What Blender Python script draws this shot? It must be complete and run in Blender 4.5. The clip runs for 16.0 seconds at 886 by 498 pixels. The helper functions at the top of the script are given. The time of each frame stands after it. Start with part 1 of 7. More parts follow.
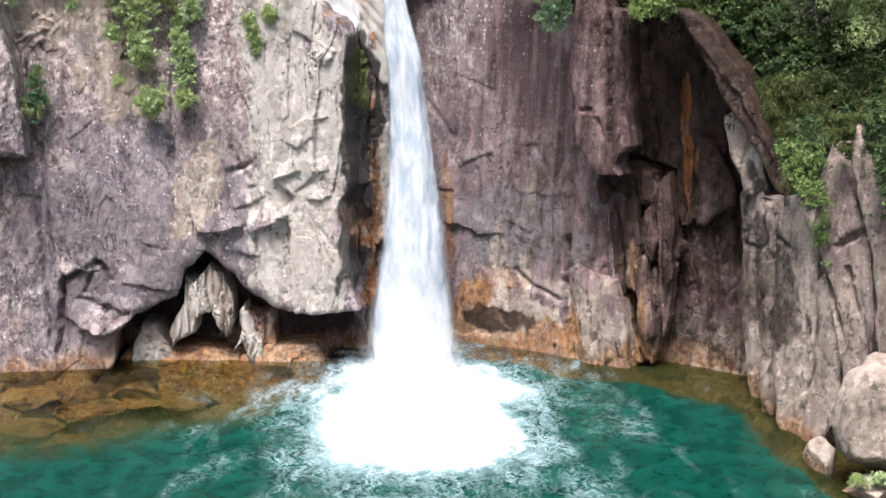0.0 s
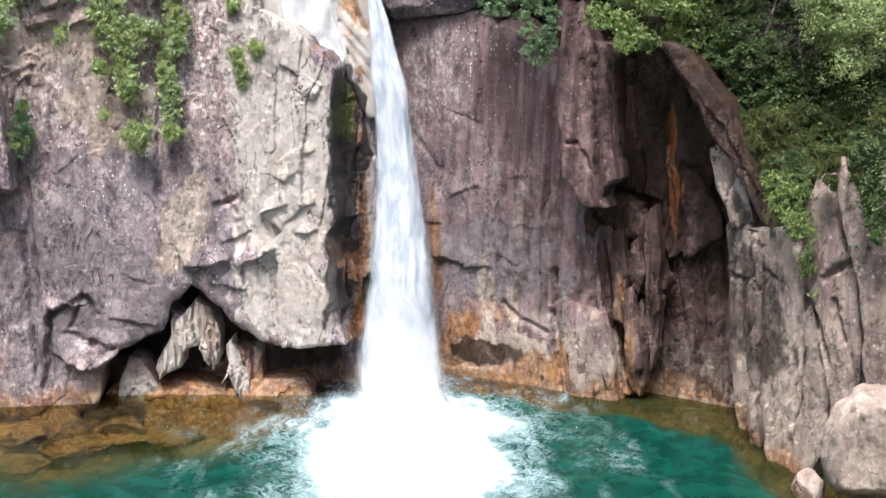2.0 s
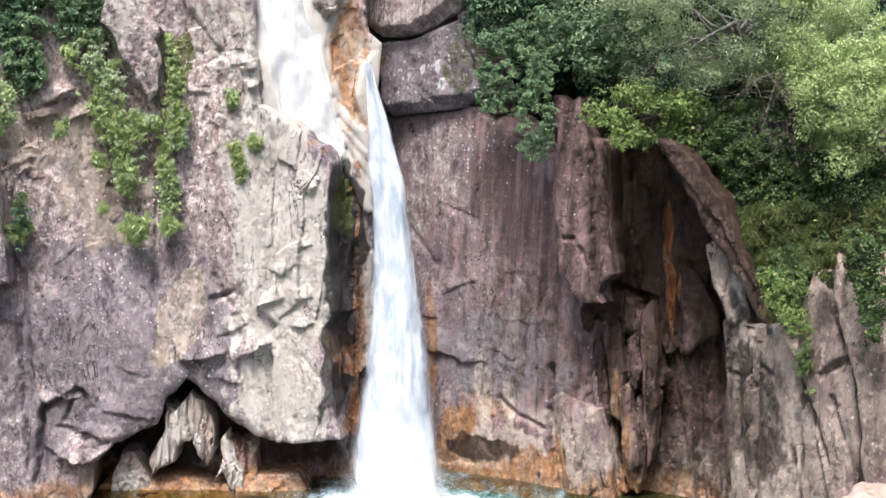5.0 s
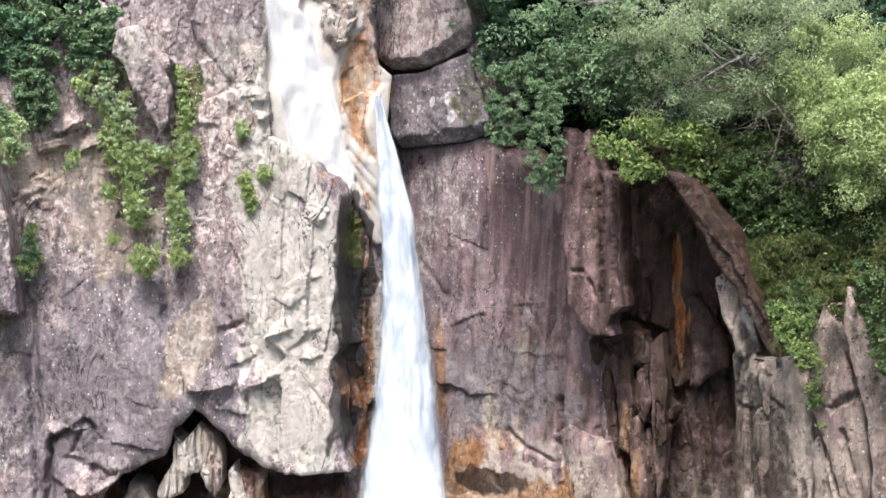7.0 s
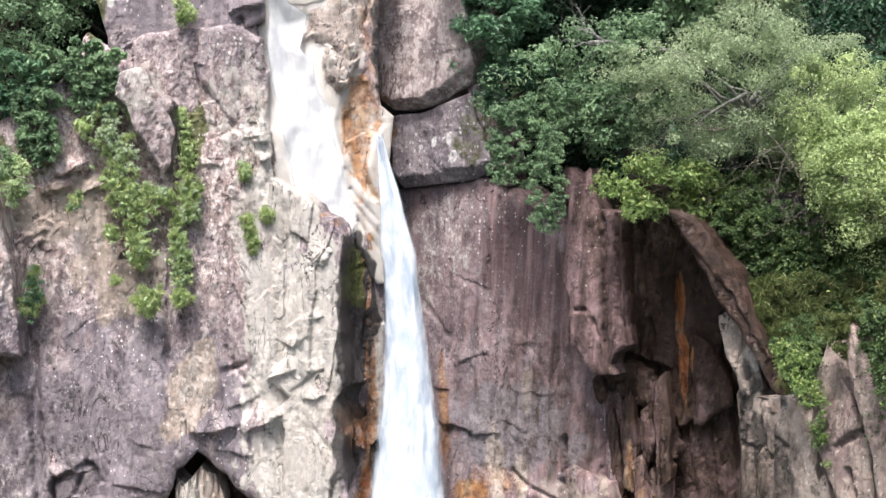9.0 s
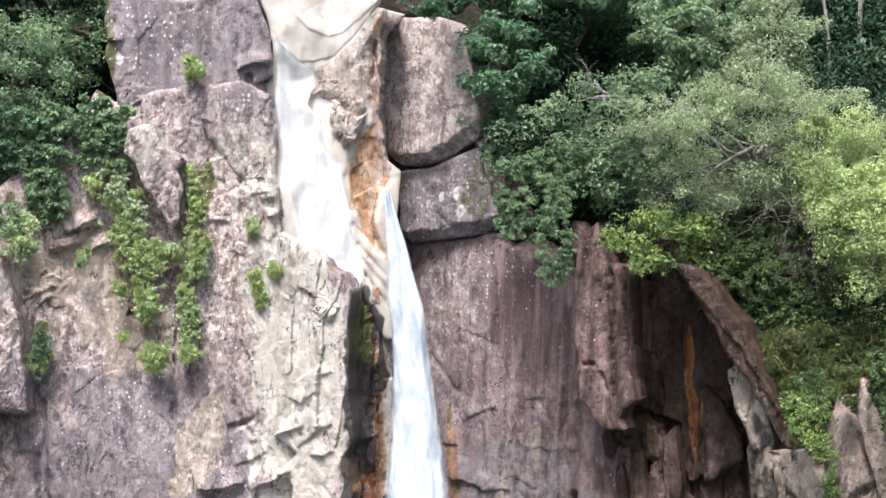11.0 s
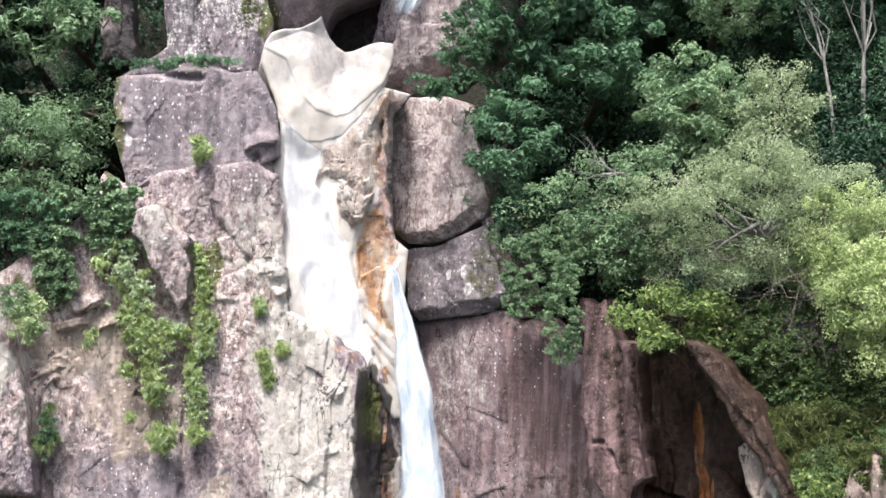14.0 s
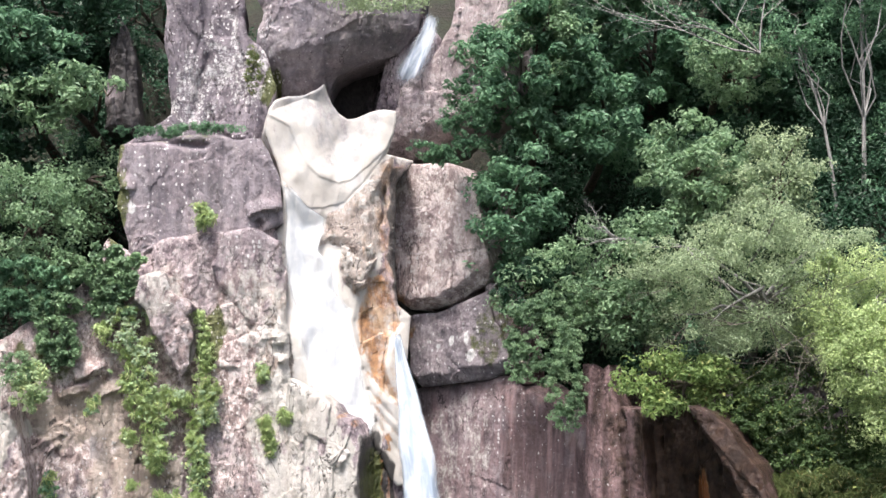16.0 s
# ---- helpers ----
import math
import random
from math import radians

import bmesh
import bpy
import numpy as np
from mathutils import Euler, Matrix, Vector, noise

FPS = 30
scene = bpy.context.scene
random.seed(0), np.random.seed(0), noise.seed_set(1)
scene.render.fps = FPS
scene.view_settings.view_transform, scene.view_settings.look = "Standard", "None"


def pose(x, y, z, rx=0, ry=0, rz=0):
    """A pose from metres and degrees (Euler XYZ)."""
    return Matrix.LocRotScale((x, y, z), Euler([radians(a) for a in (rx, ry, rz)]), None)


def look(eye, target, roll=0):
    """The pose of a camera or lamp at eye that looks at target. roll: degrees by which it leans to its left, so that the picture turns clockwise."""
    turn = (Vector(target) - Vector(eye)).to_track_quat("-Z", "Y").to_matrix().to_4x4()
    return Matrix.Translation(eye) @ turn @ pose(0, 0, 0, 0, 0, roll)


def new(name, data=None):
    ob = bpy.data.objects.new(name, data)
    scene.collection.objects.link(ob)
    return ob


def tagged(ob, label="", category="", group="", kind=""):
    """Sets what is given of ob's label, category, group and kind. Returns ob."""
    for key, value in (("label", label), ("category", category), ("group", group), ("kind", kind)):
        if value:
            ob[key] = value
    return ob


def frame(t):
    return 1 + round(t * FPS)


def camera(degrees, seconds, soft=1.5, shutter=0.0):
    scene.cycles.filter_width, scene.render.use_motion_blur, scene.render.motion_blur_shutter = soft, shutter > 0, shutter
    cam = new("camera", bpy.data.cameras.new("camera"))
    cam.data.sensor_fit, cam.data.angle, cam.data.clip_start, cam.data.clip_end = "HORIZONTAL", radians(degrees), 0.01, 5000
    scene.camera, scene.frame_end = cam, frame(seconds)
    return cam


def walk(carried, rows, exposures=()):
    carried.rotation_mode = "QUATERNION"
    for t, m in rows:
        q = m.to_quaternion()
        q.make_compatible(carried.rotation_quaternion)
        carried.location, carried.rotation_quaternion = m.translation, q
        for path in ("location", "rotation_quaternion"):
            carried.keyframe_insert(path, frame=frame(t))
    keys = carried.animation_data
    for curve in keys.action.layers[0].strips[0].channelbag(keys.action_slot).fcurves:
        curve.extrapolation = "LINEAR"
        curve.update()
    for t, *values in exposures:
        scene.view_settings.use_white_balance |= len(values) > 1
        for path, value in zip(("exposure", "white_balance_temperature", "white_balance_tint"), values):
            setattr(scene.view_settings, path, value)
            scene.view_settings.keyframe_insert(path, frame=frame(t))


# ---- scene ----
# Camera: it stands on a bank opposite the fall and tilts up by hand.
EYE = (0.0, 0.0, 12.0)
TURNS = (
    (0, -11.000, -0.000, -0.177),
    (0.5, -10.624, -0.035, -0.198),
    (1, -10.267, 0.070, -0.191),
    (1.5, -9.931, 0.286, -0.087),
    (2, -9.640, 0.538, -0.042),
    (2.5, -9.320, 0.824, -0.086),
    (3, -8.792, 0.945, -0.079),
    (3.5, -8.086, 0.924, -0.052),
    (4, -7.110, 0.901, -0.226),
    (6.5, -4.764, 0.377, -0.452),
    (7, -4.433, 0.278, -0.508),
    (7.5, -4.006, 0.199, -0.509),
    (8, -3.525, 0.190, -0.475),
    (8.5, -3.169, 0.181, -0.328),
    (9, -2.803, 0.166, -0.212),
    (11.5, -0.132, -0.225, 0.083),
    (12, 0.272, -0.285, 0.134),
    (12.5, 1.098, -0.324, 0.227),
    (13, 1.610, -0.349, 0.305),
    (13.5, 2.156, -0.415, 0.392),
    (14, 2.665, -0.441, 0.421),
    (14.5, 3.185, -0.466, 0.420),
    (15, 3.723, -0.500, 0.505),
    (15.5, 4.424, -0.534, 0.546),
    (16, 5.380, -0.526, 0.592))
cam = camera(35.31, 16.0, soft=1.5)
walk(cam, [(t, pose(*EYE, 90 + tilt, 0, -yaw) @ pose(0, 0, 0, 0, 0, -roll)) for t, tilt, yaw, roll in TURNS],
     [(0, 0.84), (6, 1.0), (12, 1.12), (16, 1.18)])

# Light: a bright, thinly veiled sky, high behind the camera.
SUN_ELEVATION, SUN_AZIMUTH = radians(68), radians(198)
world = bpy.data.worlds.new("sky")
scene.world = world
world.use_nodes = True
wn = world.node_tree
sky = wn.nodes.new("ShaderNodeTexSky")
sky.sky_type, sky.sun_disc = "NISHITA", False
sky.sun_elevation, sky.sun_rotation = SUN_ELEVATION, SUN_AZIMUTH
sky.dust_density, sky.air_density = 6.0, 1.0
back = wn.nodes["Background"]
back.inputs["Strength"].default_value = 0.137
wn.links.new(sky.outputs[0], back.inputs[0])
lamp = bpy.data.lights.new("sun", "SUN")
lamp.energy, lamp.angle, lamp.color = 3.65, radians(16), (1.0, 0.97, 0.94)
sun = new("sun", lamp)
sun_dir = Vector((math.sin(SUN_AZIMUTH) * math.cos(SUN_ELEVATION), math.cos(SUN_AZIMUTH) * math.cos(SUN_ELEVATION), math.sin(SUN_ELEVATION)))
sun.matrix_basis = look(sun_dir * 80, (0, 0, 0))


# ---- noise on arrays ----
def hashed(ix, iy, iz, seed):
    h = (ix.astype(np.int64) * 374761393 + iy.astype(np.int64) * 668265263 + iz.astype(np.int64) * 2147483647 + seed * 1274126177) & 0xFFFFFFFF
    h = ((h ^ (h >> 13)) * 1274126177) & 0xFFFFFFFF
    h = ((h ^ (h >> 16)) * 2246822519) & 0xFFFFFFFF
    return ((h ^ (h >> 15)) & 0xFFFFFF) / float(0xFFFFFF)


def value_noise(x, y, z, seed=0):
    """Smooth noise from -1 to 1."""
    ix, iy, iz = np.floor(x), np.floor(y), np.floor(z)
    fx, fy, fz = x - ix, y - iy, z - iz
    ux, uy, uz = (f * f * f * (f * (f * 6 - 15) + 10) for f in (fx, fy, fz))
    total = 0
    for dx in (0, 1):
        for dy in (0, 1):
            for dz in (0, 1):
                w = (ux if dx else 1 - ux) * (uy if dy else 1 - uy) * (uz if dz else 1 - uz)
                total = total + w * hashed(ix + dx, iy + dy, iz + dz, seed)
    return total * 2 - 1


def fbm(x, y, z, octaves=4, seed=0, gain=0.5):
    total, amp = 0, 1.0
    for k in range(octaves):
        total = total + amp * value_noise(x + 17.3 * k, y - 9.1 * k, z + 5.7 * k, seed + k)
        x, y, z, amp = x * 2.03, y * 2.03, z * 2.03, amp * gain
    return total


def cells(x, z, seed=0):
    """Nearest cell of a jittered grid: three random values, the way to its centre, and the distance to the border."""
    ix, iz = np.floor(x), np.floor(z)
    best, second = np.full(x.shape, 9.0), np.full(x.shape, 9.0)
    bx, bz, cx, cz = np.zeros(x.shape), np.zeros(x.shape), ix.copy(), iz.copy()
    for dx in (-1, 0, 1):
        for dz in (-1, 0, 1):
            jx, jz = ix + dx, iz + dz
            px = jx + 0.15 + 0.7 * hashed(jx, jz, jx * 0, seed)
            pz = jz + 0.15 + 0.7 * hashed(jx, jz, jx * 0 + 1, seed)
            d = np.hypot(x - px, z - pz)
            near = d < best
            second = np.where(near, best, np.minimum(second, d))
            best = np.where(near, d, best)
            bx, bz = np.where(near, x - px, bx), np.where(near, z - pz, bz)
            cx, cz = np.where(near, jx, cx), np.where(near, jz, cz)
    r = [hashed(cx, cz, cx * 0 + k, seed + 7) for k in (2, 3, 4)]
    return r, bx, bz, second - best


def ramp(v, a, b):
    v = np.clip((v - a) / (b - a), 0, 1)
    return v * v * (3 - 2 * v)


# ---- mesh helpers ----
def mesh_of(name, verts, faces, material, smooth=True, attributes=None):
    """A mesh from arrays: faces is an array of triangles or quads."""
    me = bpy.data.meshes.new(name)
    verts, faces = np.asarray(verts, np.float32), np.asarray(faces, np.int32)
    n, k = faces.shape
    me.vertices.add(len(verts)), me.loops.add(n * k), me.polygons.add(n)
    me.vertices.foreach_set("co", verts.ravel())
    me.loops.foreach_set("vertex_index", faces.ravel())
    me.polygons.foreach_set("loop_start", np.arange(0, n * k, k, dtype=np.int32))
    me.polygons.foreach_set("use_smooth", np.full(n, smooth))
    for key, value in (attributes or {}).items():
        me.attributes.new(key, "FLOAT", "POINT").data.foreach_set("value", np.asarray(value, np.float32))
    me.update(calc_edges=True)
    me.validate()
    me.materials.append(material)
    return me


def tube(points, radii, sides=7):
    """A bent, tapered tube as vertices and quads; the points run along it."""
    pts = [Vector(p) for p in points]
    verts, faces = [], []
    for i, p in enumerate(pts):
        way = (pts[min(i + 1, len(pts) - 1)] - pts[max(i - 1, 0)]).normalized()
        side = way.cross(Vector((0.31, 0.95, 0.12))).normalized()
        up = way.cross(side)
        for j in range(sides):
            a = math.tau * j / sides
            verts.append(p + (side * math.cos(a) + up * math.sin(a)) * radii[i])
    for i in range(len(pts) - 1):
        for j in range(sides):
            k = (j + 1) % sides
            faces.append((i * sides + j, i * sides + k, (i + 1) * sides + k, (i + 1) * sides + j))
    return [tuple(v) for v in verts], faces


def joined(pieces):
    verts, faces = [], []
    for v, f in pieces:
        base = len(verts)
        verts += list(v)
        faces += [tuple(i + base for i in q) for q in f]
    return verts, faces


# ---- materials ----
def material(name):
    m = bpy.data.materials.new(name)
    m.use_nodes = True
    n = m.node_tree
    return m, n, n.nodes["Principled BSDF"], n.nodes["Material Output"]


def node(n, kind, **values):
    made = n.nodes.new(kind)
    for key, value in values.items():
        made.inputs[key.replace("_", " ")].default_value = value
    return made


def coords(n, scale=(1, 1, 1)):
    where = n.nodes.new("ShaderNodeTexCoord")
    turn = n.nodes.new("ShaderNodeMapping")
    turn.inputs["Scale"].default_value = scale
    n.links.new(where.outputs["Object"], turn.inputs["Vector"])
    return turn.outputs[0]


def noise_of(n, vector, scale, detail=5.0, rough=0.55, distortion=0.0):
    made = node(n, "ShaderNodeTexNoise", Scale=scale, Detail=detail, Roughness=rough, Distortion=distortion)
    n.links.new(vector, made.inputs["Vector"])
    return made.outputs[0]


def stepped(n, value, a, b, low=0.0, high=1.0):
    made = n.nodes.new("ShaderNodeMapRange")
    made.interpolation_type = "SMOOTHSTEP"
    for key, v in (("From Min", a), ("From Max", b), ("To Min", low), ("To Max", high)):
        made.inputs[key].default_value = v
    n.links.new(value, made.inputs["Value"])
    return made.outputs[0]


def sums(n, op, a, b):
    made = n.nodes.new("ShaderNodeMath")
    made.operation = op
    for i, v in enumerate((a, b)):
        if isinstance(v, (int, float)):
            made.inputs[i].default_value = v
        else:
            n.links.new(v, made.inputs[i])
    return made.outputs[0]


def blend(n, fac, a, b, mode="MIX"):
    made = n.nodes.new("ShaderNodeMix")
    made.data_type, made.blend_type = "RGBA", mode
    for i, v in ((0, fac), (6, a), (7, b)):
        if isinstance(v, (int, float)):
            made.inputs[i].default_value = v
        elif isinstance(v, tuple):
            made.inputs[i].default_value = (*v, 1)
        else:
            n.links.new(v, made.inputs[i])
    return made.outputs[2]


def attribute(n, name):
    made = n.nodes.new("ShaderNodeAttribute")
    made.attribute_name = name
    return made.outputs["Fac"]


def cells_of(n, vector, scale, feature="F1", output="Distance"):
    made = n.nodes.new("ShaderNodeTexVoronoi")
    made.feature = feature
    made.inputs["Scale"].default_value = scale
    n.links.new(vector, made.inputs["Vector"])
    return made.outputs[output]


def facets_of(n, vector, scale):
    """Height of a surface broken into small planes, each tilted its own way."""
    made = n.nodes.new("ShaderNodeTexVoronoi")
    made.inputs["Scale"].default_value = scale
    n.links.new(vector, made.inputs["Vector"])
    off, lean, dot = (n.nodes.new("ShaderNodeVectorMath") for _ in range(3))
    off.operation, lean.operation, dot.operation = "SUBTRACT", "SUBTRACT", "DOT_PRODUCT"
    n.links.new(vector, off.inputs[0]), n.links.new(made.outputs["Position"], off.inputs[1])
    n.links.new(made.outputs["Color"], lean.inputs[0])
    lean.inputs[1].default_value = (0.5, 0.5, 0.5)
    n.links.new(off.outputs[0], dot.inputs[0]), n.links.new(lean.outputs[0], dot.inputs[1])
    return dot.outputs["Value"]


def masked(n, name, grit, amount, low, high, top=1.0):
    """A stain's mask, its edge broken up by grit."""
    mask = attribute(n, name)
    rough = sums(n, "ADD", mask, sums(n, "MULTIPLY", sums(n, "SUBTRACT", grit, 0.5), amount))
    return sums(n, "MULTIPLY", stepped(n, rough, low, high, 0, top), stepped(n, mask, 0.03, 0.18))


def rock_material():
    """Purple-grey rock: tall streaks, angular chips, white flecks; stains and painted shade come from the mesh's own
    masks.
    """
    m, n, b, out = material("weathered_rock")
    p = coords(n)
    bent = n.nodes.new("ShaderNodeVectorMath")
    bent.operation = "MULTIPLY_ADD"
    warp = node(n, "ShaderNodeTexNoise", Scale=2.5, Detail=5.0, Roughness=0.65)
    n.links.new(p, warp.inputs["Vector"]), n.links.new(warp.outputs["Color"], bent.inputs[0])
    bent.inputs[1].default_value = (0.14, 0.14, 0.1)
    n.links.new(coords(n, (1, 1, 0.7)), bent.inputs[2])
    q = bent.outputs[0]
    streak = noise_of(n, coords(n, (1.7, 1.7, 0.14)), 1.0, 8, 0.62, 0.3)
    fine_streak = noise_of(n, coords(n, (7, 7, 0.45)), 1.0, 6, 0.65, 0.2)
    blotch = noise_of(n, p, 0.45, 7, 0.65, 0.5)
    grain = noise_of(n, p, 14.0, 8, 0.75)
    speck = noise_of(n, p, 4.2, 7, 0.68)
    flaky = noise_of(n, q, 3.2, 10, 0.75, 0.3)
    split = n.nodes.new("ShaderNodeSeparateColor")
    n.links.new(cells_of(n, q, 4.5, output="Color"), split.inputs[0])
    chip = split.outputs[0]
    split2 = n.nodes.new("ShaderNodeSeparateColor")
    n.links.new(cells_of(n, q, 13.0, output="Color"), split2.inputs[0])
    chip2 = split2.outputs[1]
    colour = blend(n, stepped(n, blotch, 0.41, 0.58), (0.165, 0.13, 0.152), (0.375, 0.305, 0.325))
    colour = blend(n, stepped(n, streak, 0.52, 0.68, 0, 0.6), colour, (0.40, 0.335, 0.345))
    colour = blend(n, stepped(n, streak, 0.46, 0.34, 0, 0.55), colour, (0.095, 0.082, 0.10))
    # thin runs of lime and algae down the face, gathered in bands
    drip = noise_of(n, coords(n, (12, 12, 0.5)), 1.0, 4, 0.55, 0.15)
    band = noise_of(n, coords(n, (1.1, 1.1, 0.3)), 1.0, 4, 0.6)
    colour = blend(n, sums(n, "MULTIPLY", stepped(n, drip, 0.56, 0.70, 0, 0.6), stepped(n, band, 0.42, 0.6)), colour, (0.47, 0.43, 0.435))
    colour = blend(n, sums(n, "MULTIPLY", stepped(n, drip, 0.45, 0.34, 0, 0.42), stepped(n, band, 0.6, 0.42)), colour, (0.052, 0.045, 0.053))
    colour = blend(n, masked(n, "red", streak, 0.9, 0.02, 0.85, 0.92), colour, blend(n, stepped(n, noise_of(n, coords(n, (2.6, 2.6, 0.12)), 1.0, 5, 0.55), 0.38, 0.64), (0.082, 0.046, 0.048), (0.265, 0.168, 0.172)))
    pink = blend(n, stepped(n, flaky, 0.455, 0.565), (0.29, 0.218, 0.208), (0.58, 0.498, 0.482))
    pink = blend(n, stepped(n, streak, 0.5, 0.66, 0, 0.6), pink, (0.49, 0.42, 0.41))
    colour = blend(n, masked(n, "pink", flaky, 1.0, 0.0, 0.9, 0.95), colour, pink)
    colour = blend(n, masked(n, "grey", flaky, 0.9, 0.2, 0.7, 0.85), colour, blend(n, stepped(n, streak, 0.4, 0.62), (0.122, 0.105, 0.126), (0.238, 0.21, 0.238)))
    sandy = blend(n, stepped(n, sums(n, "ADD", sums(n, "MULTIPLY", streak, 0.6), sums(n, "MULTIPLY", speck, 0.4)), 0.38, 0.62), (0.27, 0.215, 0.185), (0.46, 0.388, 0.342))
    colour = blend(n, masked(n, "tan", flaky, 0.8, 0.2, 0.6, 0.92), colour, sandy)
    pale = masked(n, "pale", flaky, 1.6, 0.26, 0.6)
    cream = blend(n, stepped(n, blotch, 0.3, 0.7), (0.38, 0.352, 0.325), (0.535, 0.506, 0.478))
    cream = blend(n, sums(n, "MULTIPLY", sums(n, "SUBTRACT", 1.0, attribute(n, "smooth")), stepped(n, streak, 0.5, 0.68, 0, 0.55)), cream, (0.30, 0.255, 0.22))
    cream = blend(n, stepped(n, streak, 0.42, 0.3, 0, 0.6), cream, (0.58, 0.565, 0.55))
    worn = noise_of(n, coords(n, (0.9, 0.9, 0.6)), 1.0, 8, 0.66, 1.2)
    cream = blend(n, sums(n, "MULTIPLY", attribute(n, "smooth"), stepped(n, worn, 0.52, 0.70, 0, 0.5)), cream, (0.37, 0.325, 0.285))
    cream = blend(n, sums(n, "MULTIPLY", attribute(n, "smooth"), stepped(n, worn, 0.50, 0.38, 0, 0.8)), cream, (0.43, 0.425, 0.435))
    colour = blend(n, pale, colour, cream)
    colour = blend(n, sums(n, "MULTIPLY", attribute(n, "smooth"), sums(n, "MULTIPLY", attribute(n, "grey"), 1.1)), colour, blend(n, stepped(n, worn, 0.35, 0.65), (0.21, 0.21, 0.222), (0.34, 0.318, 0.30)))
    rust = masked(n, "rust", sums(n, "ADD", sums(n, "MULTIPLY", fine_streak, 0.3), sums(n, "MULTIPLY", flaky, 0.7)), 2.2, 0.25, 0.9, 0.9)
    orange = blend(n, stepped(n, speck, 0.35, 0.65), (0.14, 0.056, 0.02), (0.37, 0.18, 0.068))
    orange = blend(n, stepped(n, noise_of(n, coords(n, (1, 1, 0.6)), 1.6, 6, 0.65, 0.4), 0.48, 0.64, 0, 0.6), orange, (0.42, 0.31, 0.205))
    orange = blend(n, stepped(n, attribute(n, "rust"), 1.1, 1.45), orange, blend(n, speck, (0.16, 0.045, 0.012), (0.40, 0.14, 0.032)))
    colour = blend(n, rust, colour, orange)
    rough = sums(n, "SUBTRACT", 1.0, sums(n, "MULTIPLY", attribute(n, "smooth"), 1.25))
    rough = sums(n, "MAXIMUM", rough, 0.0)
    calm = sums(n, "ADD", sums(n, "MULTIPLY", attribute(n, "red"), 0.7), sums(n, "ADD", sums(n, "MULTIPLY", attribute(n, "grey"), 0.55), sums(n, "ADD", sums(n, "MULTIPLY", attribute(n, "tan"), 0.6), sums(n, "MULTIPLY", attribute(n, "pink"), 0.15))))
    rough = sums(n, "MULTIPLY", rough, sums(n, "SUBTRACT", 1.0, sums(n, "MINIMUM", calm, 0.85)))
    bare = sums(n, "MULTIPLY", rough, sums(n, "SUBTRACT", 1.0, sums(n, "MULTIPLY", pale, 0.85)))
    flaky2 = noise_of(n, q, 8.5, 8, 0.74, 0.5)
    colour = blend(n, sums(n, "MULTIPLY", bare, sums(n, "MULTIPLY", stepped(n, flaky2, 0.57, 0.62, 0, 0.7), stepped(n, blotch, 0.38, 0.58, 0.25, 1.0))), colour, (0.55, 0.475, 0.465))
    colour = blend(n, sums(n, "MULTIPLY", bare, stepped(n, flaky2, 0.42, 0.36, 0, 0.55)), colour, (0.05, 0.041, 0.048))
    hair = noise_of(n, coords(n, (0.9, 0.9, 0.28)), 1.0, 5, 0.6, 0.9)
    hair = sums(n, "ABSOLUTE", sums(n, "SUBTRACT", hair, 0.5), 0.0)
    hair = sums(n, "MULTIPLY", stepped(n, hair, 0.0075, 0.002), stepped(n, blotch, 0.46, 0.54))
    hair = sums(n, "MULTIPLY", hair, stepped(n, attribute(n, "smooth"), 0.6, 0.4))
    colour = blend(n, sums(n, "MULTIPLY", hair, 0.8), colour, (0.035, 0.028, 0.03))
    # chips, pits and flecks break every colour up
    colour = blend(n, sums(n, "MULTIPLY", rough, sums(n, "MULTIPLY", stepped(n, chip, 0.55, 0.95, 0, 0.34), stepped(n, flaky, 0.45, 0.58))), colour, (0.5, 0.46, 0.45))
    colour = blend(n, sums(n, "MULTIPLY", bare, stepped(n, chip2, 0.5, 0.0, 0, 0.42)), colour, (0.04, 0.033, 0.036), "MIX")
    colour = blend(n, sums(n, "MULTIPLY", rough, stepped(n, flaky, 0.56, 0.62, 0, 0.45)), colour, (0.52, 0.46, 0.455))
    colour = blend(n, sums(n, "MULTIPLY", bare, stepped(n, flaky, 0.43, 0.37, 0, 0.55)), colour, (0.06, 0.048, 0.056))
    seam = cells_of(n, q, 3.4, "DISTANCE_TO_EDGE")
    seam = sums(n, "MULTIPLY", stepped(n, seam, 0.035, 0.008), stepped(n, noise_of(n, p, 1.3, 4, 0.6), 0.54, 0.62))
    colour = blend(n, sums(n, "MULTIPLY", bare, sums(n, "MULTIPLY", seam, 0.75)), colour, (0.03, 0.025, 0.028))
    # the dark mask: wet black rock, and shade put into recess colours
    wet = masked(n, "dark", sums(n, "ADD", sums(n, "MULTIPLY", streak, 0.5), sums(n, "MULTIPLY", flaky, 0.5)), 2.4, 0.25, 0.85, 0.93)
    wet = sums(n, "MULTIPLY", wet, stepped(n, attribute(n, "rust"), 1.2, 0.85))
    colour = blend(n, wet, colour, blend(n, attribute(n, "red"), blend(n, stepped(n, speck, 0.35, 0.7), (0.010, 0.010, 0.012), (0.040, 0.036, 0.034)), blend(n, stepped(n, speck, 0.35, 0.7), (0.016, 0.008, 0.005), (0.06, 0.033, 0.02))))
    moss = blend(n, stepped(n, grain, 0.3, 0.7), (0.035, 0.05, 0.012), (0.12, 0.13, 0.04))
    colour = blend(n, masked(n, "moss", speck, 1.2, 0.34, 0.7, 0.9), colour, moss)
    # lichen: sparse single flecks everywhere, crowded where the mask says so
    fleck_at = cells_of(n, q, 9.5)
    pick = n.nodes.new("ShaderNodeSeparateColor")
    n.links.new(cells_of(n, q, 9.5, output="Color"), pick.inputs[0])
